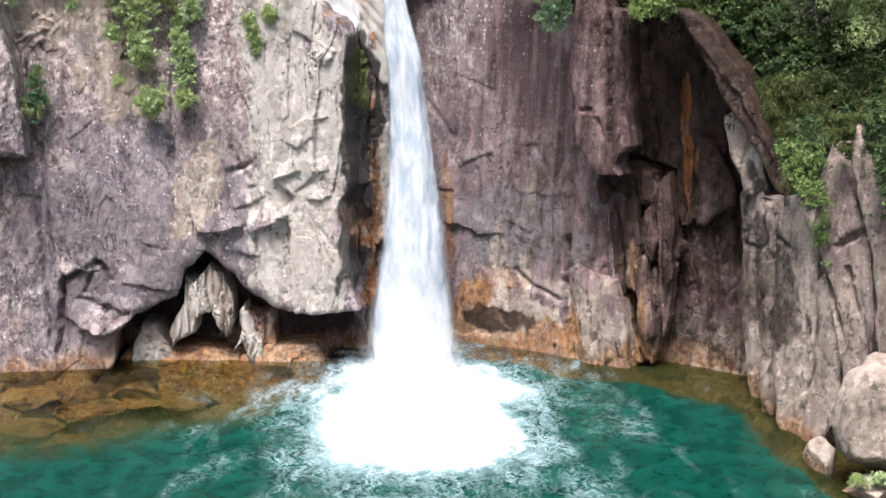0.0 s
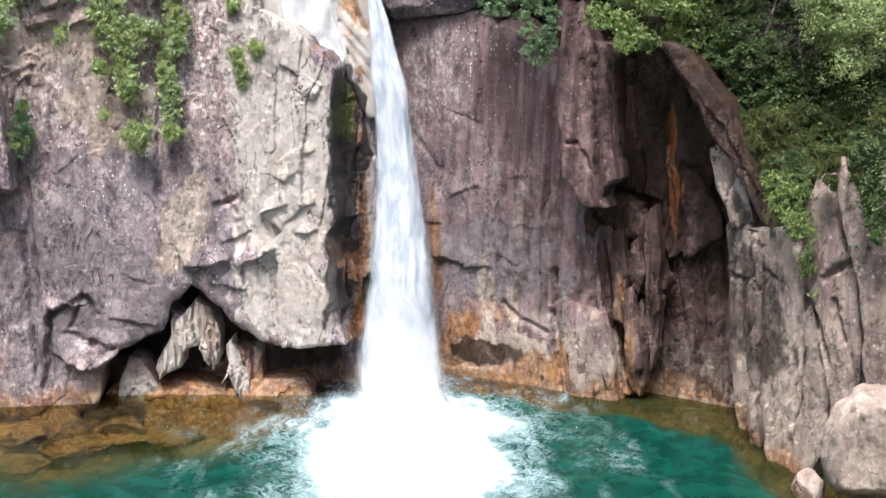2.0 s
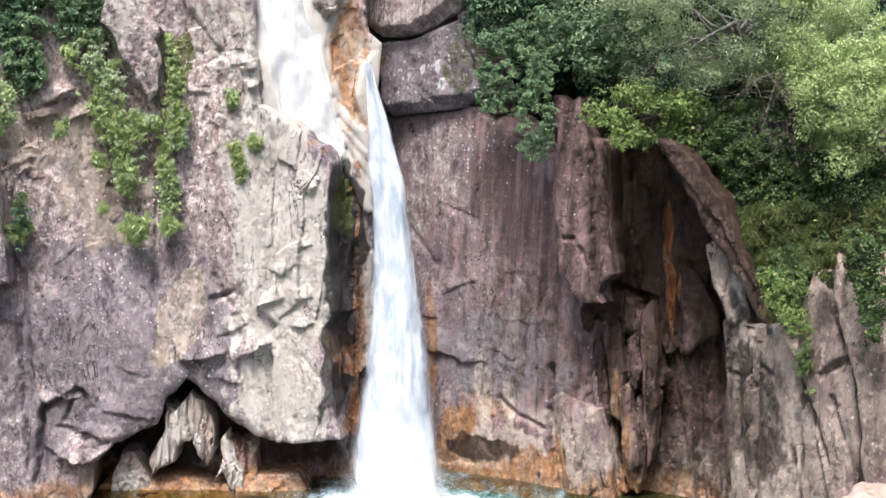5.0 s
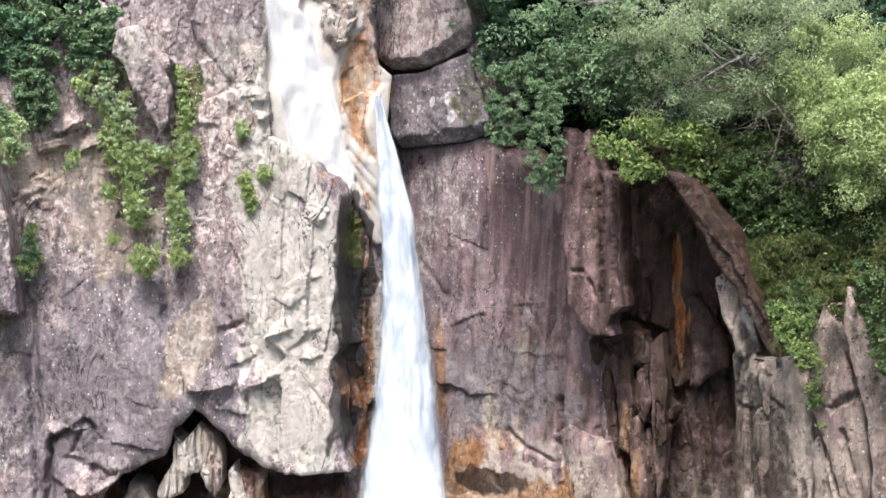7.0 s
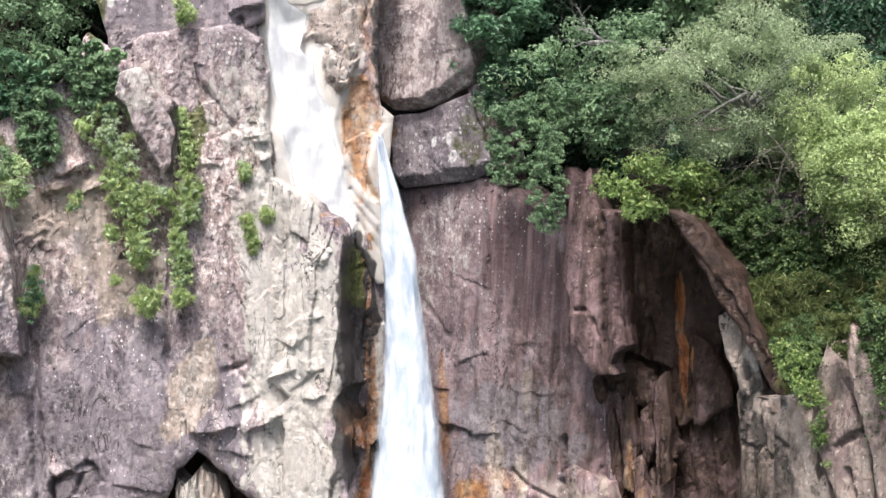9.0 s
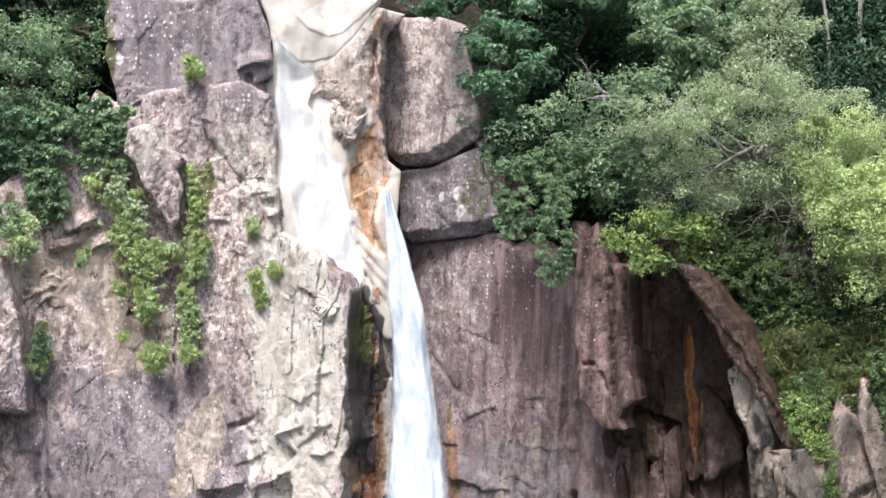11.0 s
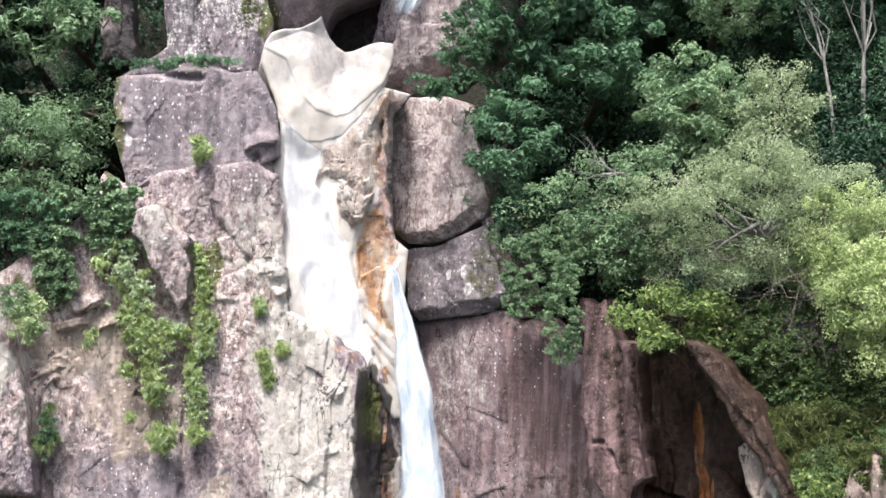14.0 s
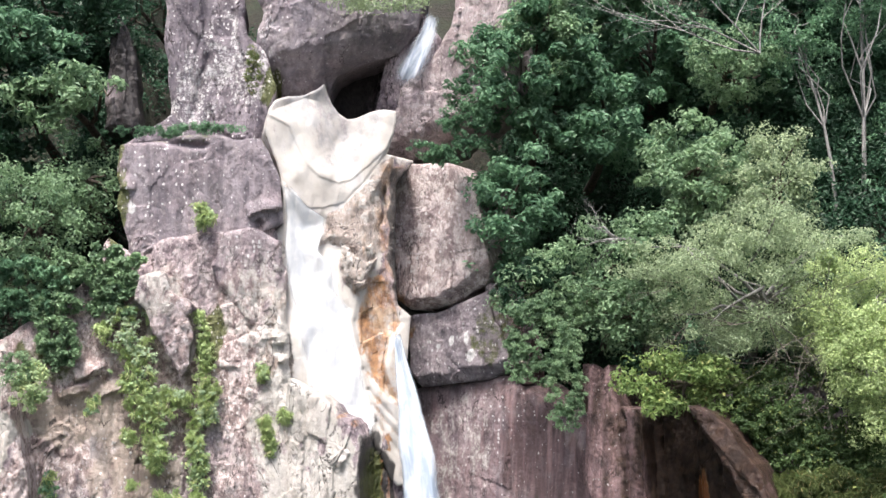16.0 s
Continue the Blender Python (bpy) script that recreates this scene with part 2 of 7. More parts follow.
    size_of = sums(n, "MULTIPLY", stepped(n, pick.outputs[2], 0.5, 1.0, 0, 0.30), sums(n, "ADD", 0.6, attribute(n, "lichen")))
    fleck = stepped(n, sums(n, "SUBTRACT", sums(n, "ADD", fleck_at, sums(n, "MULTIPLY", sums(n, "SUBTRACT", grain, 0.5), 0.9)), size_of), 0.06, -0.04)
    crowd = stepped(n, sums(n, "ADD", attribute(n, "lichen"), sums(n, "MULTIPLY", sums(n, "SUBTRACT", sums(n, "ADD", sums(n, "MULTIPLY", grain, 0.65), sums(n, "MULTIPLY", flaky, 0.35)), 0.5), 3.2)), 0.95, 1.25, 0, 0.8)
    fleck = sums(n, "MAXIMUM", fleck, sums(n, "MULTIPLY", crowd, stepped(n, attribute(n, "lichen"), 0.05, 0.2)))
    dry = sums(n, "SUBTRACT", 1.0, sums(n, "MINIMUM", 1.0, sums(n, "ADD", sums(n, "MULTIPLY", attribute(n, "pale"), 1.2), sums(n, "ADD", attribute(n, "dark"), attribute(n, "smooth")))))
    colour = blend(n, sums(n, "MULTIPLY", fleck, sums(n, "MULTIPLY", dry, 0.85)), colour, (0.66, 0.645, 0.64))
    colour = blend(n, masked(n, "white", flaky, 1.6, 0.3, 0.7, 0.95), colour, blend(n, stepped(n, worn, 0.3, 0.7), (0.47, 0.46, 0.455), (0.58, 0.573, 0.57)))
    n.links.new(colour, b.inputs["Base Color"])
    n.links.new(stepped(n, sums(n, "ADD", attribute(n, "dark"), sums(n, "MULTIPLY", attribute(n, "smooth"), 0.4)), 0.1, 0.9, 0.85, 0.45), b.inputs["Roughness"])
    b.inputs["Specular IOR Level"].default_value = 0.3
    height = sums(n, "ADD", sums(n, "MULTIPLY", grain, 0.45), sums(n, "ADD", sums(n, "MULTIPLY", chip, 0.35), sums(n, "MULTIPLY", fine_streak, 0.22)))
    height = sums(n, "ADD", height, sums(n, "ADD", sums(n, "MULTIPLY", flaky, 1.1), sums(n, "MULTIPLY", chip2, 0.28)))
    crumbled = stepped(n, noise_of(n, p, 0.7, 4, 0.6), 0.42, 0.58, 0.35, 1.0)
    for scale, amount in ((1.6, 5.0), (4.2, 13.0), (11.0, 15.0)):
        height = sums(n, "ADD", height, sums(n, "MULTIPLY", crumbled, sums(n, "MULTIPLY", facets_of(n, q, scale), amount)))
    height = sums(n, "SUBTRACT", height, sums(n, "ADD", sums(n, "MULTIPLY", hair, 0.8), sums(n, "MULTIPLY", seam, 0.7)))
    bump = node(n, "ShaderNodeBump", Distance=0.07)
    n.links.new(sums(n, "SUBTRACT", 0.9, sums(n, "MULTIPLY", attribute(n, "smooth"), 1.0)), bump.inputs["Strength"])
    n.links.new(height, bump.inputs["Height"])
    n.links.new(bump.outputs[0], b.inputs["Normal"])
    return m


def leaf_material(name, dark, light, gold=None):
    m, n, b, out = material(name)
    tone = n.nodes.new("ShaderNodeNewGeometry").outputs["Random Per Island"]
    patch = noise_of(n, coords(n), 0.9, 3, 0.5)
    colour = blend(n, sums(n, "ADD", sums(n, "MULTIPLY", tone, 0.6), stepped(n, patch, 0.35, 0.65, 0, 0.4)), dark, light)
    if gold:
        colour = blend(n, stepped(n, tone, 0.93, 0.96), colour, gold)
    n.links.new(colour, b.inputs["Base Color"])
    b.inputs["Roughness"].default_value = 0.5
    b.inputs["Specular IOR Level"].default_value = 0.35
    thin = n.nodes.new("ShaderNodeBsdfTranslucent")
    n.links.new(colour, thin.inputs["Color"])
    mix = n.nodes.new("ShaderNodeMixShader")
    mix.inputs[0].default_value = 0.45
    n.links.new(b.outputs[0], mix.inputs[1]), n.links.new(thin.outputs[0], mix.inputs[2])
    n.links.new(mix.outputs[0], out.inputs["Surface"])
    return m


def bark_material(name, dark, light):
    m, n, b, out = material(name)
    grain = noise_of(n, coords(n, (6, 6, 1.4)), 2.0, 6, 0.65)
    n.links.new(blend(n, stepped(n, grain, 0.35, 0.65), dark, light), b.inputs["Base Color"])
    b.inputs["Roughness"].default_value = 0.9
    bump = node(n, "ShaderNodeBump", Strength=0.6, Distance=0.03)
    n.links.new(grain, bump.inputs["Height"]), n.links.new(bump.outputs[0], b.inputs["Normal"])
    return m


def soil_material():
    m, n, b, out = material("forest_soil")
    p = coords(n)
    a = noise_of(n, p, 0.8, 7, 0.65)
    c = noise_of(n, p, 6.0, 6, 0.7)
    # near-black tones: shade between the trees is put into the soil colour
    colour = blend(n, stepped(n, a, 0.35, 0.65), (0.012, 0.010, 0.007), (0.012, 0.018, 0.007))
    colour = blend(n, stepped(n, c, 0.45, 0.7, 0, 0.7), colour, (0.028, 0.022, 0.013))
    n.links.new(colour, b.inputs["Base Color"])
    b.inputs["Roughness"].default_value = 0.95
    bump = node(n, "ShaderNodeBump", Strength=0.8, Distance=0.15)
    n.links.new(sums(n, "ADD", a, c), bump.inputs["Height"]), n.links.new(bump.outputs[0], b.inputs["Normal"])
    return m


def pool_material():
    """Clear green mountain water: the bed shows through in the shallows, foam floats where the fall stirs it."""
    m, n, b, out = material("pool_water")
    p = coords(n)
    wave = noise_of(n, coords(n, (1.0, 0.8, 1.0)), 1.6, 6, 0.6, 0.5)
    ripple = noise_of(n, coords(n, (1.0, 0.7, 1.0)), 6.0, 4, 0.6)
    bump = node(n, "ShaderNodeBump", Strength=0.1, Distance=0.10)
    n.links.new(sums(n, "ADD", wave, sums(n, "MULTIPLY", ripple, 0.35)), bump.inputs["Height"])
    clear = node(n, "ShaderNodeBsdfTransparent", Color=(0.62, 0.60, 0.42, 1))
    deep = n.nodes.new("ShaderNodeBsdfDiffuse")
    depth = sums(n, "ADD", attribute(n, "depth"), sums(n, "MULTIPLY", sums(n, "SUBTRACT", wave, 0.5), 0.3))
    murk = blend(n, stepped(n, wave, 0.3, 0.75), (0.001, 0.026, 0.019), (0.004, 0.058, 0.043))
    n.links.new(blend(n, stepped(n, depth, 0.45, 0.9), (0.035, 0.044, 0.014), murk), deep.inputs["Color"])
    body = n.nodes.new("ShaderNodeMixShader")
    n.links.new(stepped(n, depth, 0.05, 0.95), body.inputs[0])
    n.links.new(clear.outputs[0], body.inputs[1]), n.links.new(deep.outputs[0], body.inputs[2])
    gloss = node(n, "ShaderNodeBsdfGlossy", Roughness=0.12)
    n.links.new(bump.outputs[0], gloss.inputs["Normal"])
    fresnel = node(n, "ShaderNodeFresnel", IOR=1.33)
    n.links.new(bump.outputs[0], fresnel.inputs["Normal"])
    sheen = n.nodes.new("ShaderNodeMixShader")
    n.links.new(sums(n, "MULTIPLY", fresnel.outputs[0], 0.5), sheen.inputs[0])
    n.links.new(body.outputs[0], sheen.inputs[1]), n.links.new(gloss.outputs[0], sheen.inputs[2])
    swirl = n.nodes.new("ShaderNodeVectorMath")
    swirl.operation = "MULTIPLY_ADD"
    warp = node(n, "ShaderNodeTexNoise", Scale=1.3, Detail=6.0, Roughness=0.65)
    n.links.new(p, warp.inputs["Vector"])
    n.links.new(warp.outputs["Color"], swirl.inputs[0])
    swirl.inputs[1].default_value = (0.8, 0.35, 0.8)
    n.links.new(coords(n, (0.75, 0.26, 1.0)), swirl.inputs[2])
    curl = noise_of(n, swirl.outputs[0], 2.4, 6, 0.62, 1.4)
    fold = n.nodes.new("ShaderNodeMath")
    fold.operation = "ABSOLUTE"
    n.links.new(sums(n, "SUBTRACT", curl, 0.5), fold.inputs[0])
    near = attribute(n, "foam")
    drift = noise_of(n, coords(n, (1, 0.45, 1)), 0.9, 5, 0.6, 0.6)
    gate = stepped(n, sums(n, "ADD", near, sums(n, "MULTIPLY", sums(n, "SUBTRACT", drift, 0.5), 1.3)), 0.1, 0.75)
    curl2 = sums(n, "ABSOLUTE", sums(n, "SUBTRACT", noise_of(n, swirl.outputs[0], 5.5, 5, 0.6, 1.0), 0.5), 0.0)
    thread = sums(n, "MAXIMUM", stepped(n, fold.outputs[0], 0.06, 0.0, 0.0, 0.62), stepped(n, curl2, 0.05, 0.0, 0.0, 0.42))
    thread = sums(n, "MULTIPLY", thread, gate)
    froth = sums(n, "ADD", near, sums(n, "MULTIPLY", sums(n, "SUBTRACT", noise_of(n, swirl.outputs[0], 3.0, 7, 0.65, 0.8), 0.5), 0.7))
    foam = sums(n, "MAXIMUM", thread, stepped(n, froth, 0.45, 0.95, 0.0, 0.97))
    white = n.nodes.new("ShaderNodeBsdfDiffuse")
    n.links.new(blend(n, stepped(n, foam, 0.35, 0.95), (0.42, 0.58, 0.66), (0.66, 0.72, 0.77)), white.inputs["Color"])
    top = n.nodes.new("ShaderNodeMixShader")
    n.links.new(foam, top.inputs[0])
    n.links.new(sheen.outputs[0], top.inputs[1]), n.links.new(white.outputs[0], top.inputs[2])
    n.links.new(top.outputs[0], out.inputs["Surface"])
    return m


def fall_material(name, stretch, torn, low, high, shade, bright):
    """White falling water: torn along its length, thin at its edges."""
    m, n, b, out = material(name)
    run = n.nodes.new("ShaderNodeCombineXYZ")
    n.links.new(attribute(n, "across"), run.inputs[0]), n.links.new(attribute(n, "along"), run.inputs[1])
    scaled = n.nodes.new("ShaderNodeMapping")
    scaled.inputs["Scale"].default_value = (*stretch, 1)
    n.links.new(run.outputs[0], scaled.inputs[0])
    strands = noise_of(n, scaled.outputs[0], 1.0, 6, 0.6, 0.6)
    puffs = noise_of(n, run.outputs[0], 1.3, 5, 0.6, 0.4)
    torn_by = sums(n, "ADD", sums(n, "MULTIPLY", strands, 0.55), sums(n, "MULTIPLY", puffs, 0.45))
    alpha = stepped(n, sums(n, "ADD", attribute(n, "body"), sums(n, "MULTIPLY", sums(n, "SUBTRACT", torn_by, 0.5), torn)), low, high)
    tone = blend(n, stepped(n, torn_by, 0.40, 0.58), shade, bright)
    lit = n.nodes.new("ShaderNodeBsdfDiffuse")
    n.links.new(tone, lit.inputs["Color"])
    thin = n.nodes.new("ShaderNodeBsdfTranslucent")
    n.links.new(tone, thin.inputs["Color"])
    both = n.nodes.new("ShaderNodeMixShader")
    both.inputs[0].default_value = 0.35
    n.links.new(lit.outputs[0], both.inputs[1]), n.links.new(thin.outputs[0], both.inputs[2])
    clear = n.nodes.new("ShaderNodeBsdfTransparent")
    mix = n.nodes.new("ShaderNodeMixShader")
    n.links.new(alpha, mix.inputs[0])
    n.links.new(clear.outputs[0], mix.inputs[1]), n.links.new(both.outputs[0], mix.inputs[2])
    n.links.new(mix.outputs[0], out.inputs["Surface"])
    return m


ROCK = rock_material()
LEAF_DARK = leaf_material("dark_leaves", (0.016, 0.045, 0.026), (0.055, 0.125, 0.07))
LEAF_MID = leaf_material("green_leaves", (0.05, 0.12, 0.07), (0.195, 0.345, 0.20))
LEAF_BLUE = leaf_material("cool_leaves", (0.05, 0.12, 0.07), (0.175, 0.315, 0.175))
LEAF_LIGHT = leaf_material("light_leaves", (0.19, 0.255, 0.145), (0.44, 0.53, 0.335))
LEAF_SOFT = leaf_material("soft_green_leaves", (0.095, 0.17, 0.095), (0.31, 0.445, 0.255))
LEAF_SUNNY = leaf_material("sunny_leaves", (0.25, 0.335, 0.15), (0.55, 0.655, 0.33))
LEAF_GOLD = leaf_material("yellow_leaves", (0.10, 0.165, 0.055), (0.31, 0.42, 0.15), (0.42, 0.44, 0.18))
GRASS = leaf_material("grass_blades", (0.065, 0.09, 0.035), (0.22, 0.27, 0.105), (0.32, 0.29, 0.14))
LEAF_FRESH = leaf_material("fresh_leaves", (0.22, 0.32, 0.17), (0.53, 0.64, 0.37), (0.60, 0.64, 0.30))
LEAF_SPRAY = leaf_material("pale_green_leaves", (0.26, 0.36, 0.23), (0.58, 0.68, 0.47), (0.62, 0.66, 0.38))
HAY = leaf_material("hay_blades", (0.24, 0.33, 0.14), (0.56, 0.65, 0.34), (0.62, 0.62, 0.38))
LEAF_IVY = leaf_material("ivy_leaves", (0.034, 0.066, 0.027), (0.16, 0.25, 0.098), (0.25, 0.30, 0.10))
BARK = bark_material("dark_bark", (0.03, 0.022, 0.016), (0.10, 0.08, 0.06))
BARK_GREY = bark_material("grey_bark", (0.11, 0.105, 0.10), (0.28, 0.275, 0.265))
BARK_TWIG = bark_material("twig_bark", (0.07, 0.06, 0.05), (0.17, 0.15, 0.13))
SOIL = soil_material()
POOL = pool_material()
FALL = fall_material("falling_water", (2.6, 0.8), 0.7, 0.05, 0.75, (0.42, 0.495, 0.60), (0.64, 0.69, 0.76))
SPRAY = fall_material("spray", (1.1, 1.1), 0.4, 0.0, 0.95, (0.58, 0.63, 0.68), (0.70, 0.73, 0.76))
FILM = fall_material("water_film", (2.4, 0.35), 0.7, 0.05, 0.6, (0.68, 0.70, 0.74), (0.90, 0.90, 0.91))

# ---- stains and painted shade on the rock, in the plane of the cliff ----
STAINS = []


def stain(kind, x, z, rx, rz, turn=0.0, strength=1.0):
    STAINS.append((kind, x, z, rx, rz, radians(turn), strength))


# pale, freshly scoured granite
stain("pale", -4.42, 6.98, 1.59, 5.83, 0)
stain("pale", -3.77, 2.45, 1.15, 1.59, 0)
stain("pale", -4.73, 11.61, 0.97, 3.00, 10)
stain("pale", -5.70, 10.54, 0.71, 2.30, 5, 0.55)
stain("pink", -11.03, 11.80, 4.54, 3.50, -10, 1.1)
stain("pink", -6.50, 11.07, 1.92, 4.02, 0, 0.65)
stain("pink", -13.25, 4.17, 0.85, 3.41, 0, 0.7)
stain("pink", -6.67, 3.09, 1.05, 1.05, 0, 0.5)
stain("pale", -6.22, 14.22, 1.06, 2.12, 0, 0.44)
stain("pale", -5.81, 10.56, 0.87, 2.79, 0, 0.5)
stain("pale", -7.66, 5.97, 0.79, 1.40, -20, 0.32)
stain("pale", -13.04, 1.67, 0.85, 1.88, 0, 0.28)
stain("pale", -7.69, 1.32, 1.06, 1.24, 0, 0.7)
stain("pale", -6.35, 0.48, 0.44, 0.88, 0, 0.9)
stain("pale", -9.64, 0.19, 0.79, 0.57, 0, 0.6)
stain("pale", -13.54, 10.30, 0.32, 1.06, 0, 0.9)
stain("pale", -13.98, 10.97, 0.39, 2.30, 0, 0.7)
stain("pale", 1.46, 2.32, 1.13, 0.44, 0, 0.12)
stain("rust", 1.98, 2.23, 1.10, 0.47, 0, 0.5)
stain("pale", 7.38, 0.12, 0.76, 0.42, 0, 0.4)
stain("pale", 2.45, 0.19, 1.45, 0.33, 6, 0.45)
stain("pale", -9.61, 14.79, 0.79, 0.79, -30, 0.45)
stain("pale", -0.05, 10.24, 0.71, 1.59, 0, 0.32)
stain("pale", 9.34, 2.62, 0.59, 1.93, -5, 0.25)
stain("pale", 9.06, 6.75, 0.21, 0.88, 10, 0.5)
# iron stains
stain("rust", -4.63, 0.01, 1.06, 0.53, 0, 1.1)
stain("rust", -2.38, 2.17, 0.28, 0.97, 0, 1.6)
stain("rust", -2.76, 4.50, 0.39, 0.53, 30, 0.95)
stain("rust", -2.18, 4.85, 0.29, 3.43, 0, 0.8)
stain("pale", -1.94, 5.41, 0.22, 3.07, 0, 0.6)
stain("rust", 3.32, 0.40, 0.91, 0.73, 30, 0.8)
stain("rust", 2.19, 0.16, 2.00, 0.40, 4, 0.7)
stain("rust", 9.46, -0.08, 0.72, 0.43, 0, 0.7)
stain("rust", 4.04, 0.61, 0.32, 1.06, 0, 0.9)
stain("rust", -3.59, 10.93, 0.24, 0.12, 20, 0.75)
stain("rust", -3.21, 10.68, 0.14, 0.17, 0, 0.75)
stain("rust", -2.46, 9.04, 0.07, 1.25, 0, 1.5)
stain("rust", -2.23, 8.68, 0.07, 0.89, 0, 1.5)
stain("rust", -2.66, 8.24, 0.05, 0.71, 0, 1.4)
stain("lichen", 0.98, 10.80, 0.73, 1.64, 0, 0.7)
stain("rust", 6.51, 0.05, 0.71, 0.71, 0, 0.8)
stain("rust", 7.96, 0.42, 1.18, 0.51, 0, 0.7)
stain("rust", 6.17, 2.48, 0.21, 1.06, 0, 0.5)
stain("rust", -2.35, 13.30, 0.71, 2.30, -8, 0.95)
stain("rust", -3.67, 16.33, 1.06, 1.06, 0, 0.28)
stain("rust", -2.10, 11.20, 0.35, 1.06, -15, 0.6)
stain("rust", 0.19, 4.29, 0.16, 2.65, 3, 0.7)
stain("rust", 7.56, 8.41, 0.18, 1.49, 0, 1.7)
stain("rust", 7.67, 5.96, 0.14, 1.47, 0, 1.8)
stain("rust", 5.90, 3.04, 0.14, 1.08, 0, 0.9)
stain("rust", 6.18, 1.55, 0.11, 1.08, 0, 0.8)
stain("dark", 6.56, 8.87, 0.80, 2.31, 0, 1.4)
stain("red", 2.83, 10.17, 0.83, 2.96, 0, 1.3)
stain("red", 2.11, 10.15, 0.22, 2.24, 0, 0.9)
stain("red", 4.57, 11.50, 0.70, 1.05, 0, 1.3)
stain("pale", 3.24, 2.22, 1.01, 0.33, 0, 0.2)
stain("rust", 1.07, 1.60, 0.76, 0.57, 0, 0.9)
# shade of a hollow at the slab's foot, painted as a dark patch
stain("dark", 2.00, 0.78, 1.03, 0.41, 0, 1.1)
stain("rust", 1.82, -0.16, 1.70, 0.42, 0, 1)
stain("white", -0.16, 13.37, 0.09, 0.19, 0, 1.3)
stain("white", 0.44, 12.80, 0.13, 0.21, 0, 1.3)
stain("white", 0.31, 13.36, 0.09, 0.23, 0, 0.9)
stain("lichen", 0.82, 10.49, 0.76, 2.10, 0, 0.45)
stain("pale", 0.73, 10.11, 0.53, 2.29, 0, 0.3)
stain("lichen", 2.38, 11.83, 1.12, 1.12, 0, 0.4)
stain("moss", -2.71, 8.72, 0.40, 1.28, 0, 0.8)
stain("tan", -2.05, 6.11, 0.19, 2.78, 0, 0.9)
stain("rust", -2.32, 6.50, 0.07, 2.95, 0, 1.2)
stain("rust", -2.47, 3.81, 0.41, 0.55, 0, 1.3)
stain("tan", -11.56, 11.09, 2.00, 1.09, 0, 0.8)
stain("red", -11.38, 10.82, 1.09, 0.29, 8, 1.2)
stain("tan", -5.68, 13.06, 0.54, 1.63, 0, 0.8)
stain("tan", -7.84, 5.48, 0.81, 1.44, -20, 0.9)
stain("lichen", -7.76, 5.48, 0.72, 1.35, -20, 0.9)
stain("tan", 2.18, 0.56, 2.63, 1.22, 0, 1)
stain("tan", 4.96, 0.97, 1.08, 1.45, 0, 0.9)
stain("pale", 2.72, -0.08, 2.24, 0.30, 4, 0.5)
stain("rust", 0.60, 0.76, 0.54, 1.34, 0, 0.75)
# the foot hollow's painted shade again, drawn wider
stain("dark", 1.90, 0.87, 1.15, 0.42, 0, 1.4)
stain("dark", 3.77, 4.2, 1.5, 1.9, 0, 0.55)
stain("grey", 2.29, 3.91, 2.05, 1.30, 0, 0.9)
stain("red", 3.78, 8.40, 0.55, 2.91, 0, 1)
stain("dark", 3.18, 11.83, 0.92, 0.74, 0, 0.45)
stain("lichen", -7.07, 11.80, 0.81, 2.89, 0, 0.55)
stain("lichen", -11.52, 9.34, 2.00, 1.09, 0, 0.5)
stain("lichen", -10.12, 7.76, 2.17, 1.63, 0, 0.35)
stain("red", -10.16, 10.03, 2.72, 1.63, 0, 0.45)
stain("tan", 1.89, 2.38, 0.26, 1.31, 0, 0.8)
stain("tan", 2.70, 2.13, 0.19, 1.11, 0, 0.7)
stain("tan", 3.75, 2.10, 0.73, 0.55, 10, 0.4)
stain("tan", 2.88, 5.09, 0.18, 1.11, 0, 0.5)
stain("red", 2.96, 10.74, 0.48, 2.40, 0, 0.845)
stain("red", 2.34, 11.45, 0.26, 2.24, 0, 0.715)
stain("red", 1.71, 11.08, 0.15, 1.88, 0, 0.52)
stain("red", 3.91, 7.71, 1.09, 2.73, 0, 0.65)
stain("dark", 3.31, 11.46, 0.55, 0.92, 0, 0.3)
stain("dark", 4.34, 7.21, 0.54, 1.99, 0, 0.4)
stain("dark", 2.34, 10.17, 0.15, 2.24, 0, 0.3)
stain("pink", -12.39, 10.21, 1.64, 2.19, 0, 1.1)
stain("tan", -10.14, 8.81, 1.63, 1.27, 0, 0.55)
stain("red", -11.47, 10.82, 0.62, 0.44, 10, 1.3)
stain("pink", -7.08, 12.34, 1.08, 3.25, 0, 0.9)
stain("tan", -11.91, 11.52, 1.10, 0.73, 10, 0.7)
stain("lichen", 0.25, 9.90, 0.77, 1.73, 0, 0.6)
stain("lichen", 1.38, 11.45, 1.14, 0.57, 0, 0.5)
stain("pale", -0.32, 9.11, 0.27, 2.32, 0, 0.35)
stain("dark", -11.17, 4.17, 1.63, 2.18, 0, 0.42)
stain("dark", -9.02, 3.79, 1.08, 1.99, 10, 0.42)
stain("dark", -11.82, 6.44, 0.73, 2.72, 0, 0.36)
stain("dark", -7.18, 5.87, 0.72, 1.97, 0, 0.3)
stain("dark", 3.52, 5.00, 1.46, 2.38, 0, 0.42)
stain("dark", 1.47, 4.77, 0.94, 2.07, 0, 0.34)
stain("dark", 2.37, 6.71, 0.22, 2.60, 0, 0.4)
stain("dark", 3.38, 4.58, 1.65, 2.38, 0, 0.5)
stain("dark", 1.06, 3.92, 0.76, 1.70, 0, 0.4)
stain("dark", 2.43, 3.19, 2.05, 0.74, 0, 0.42)
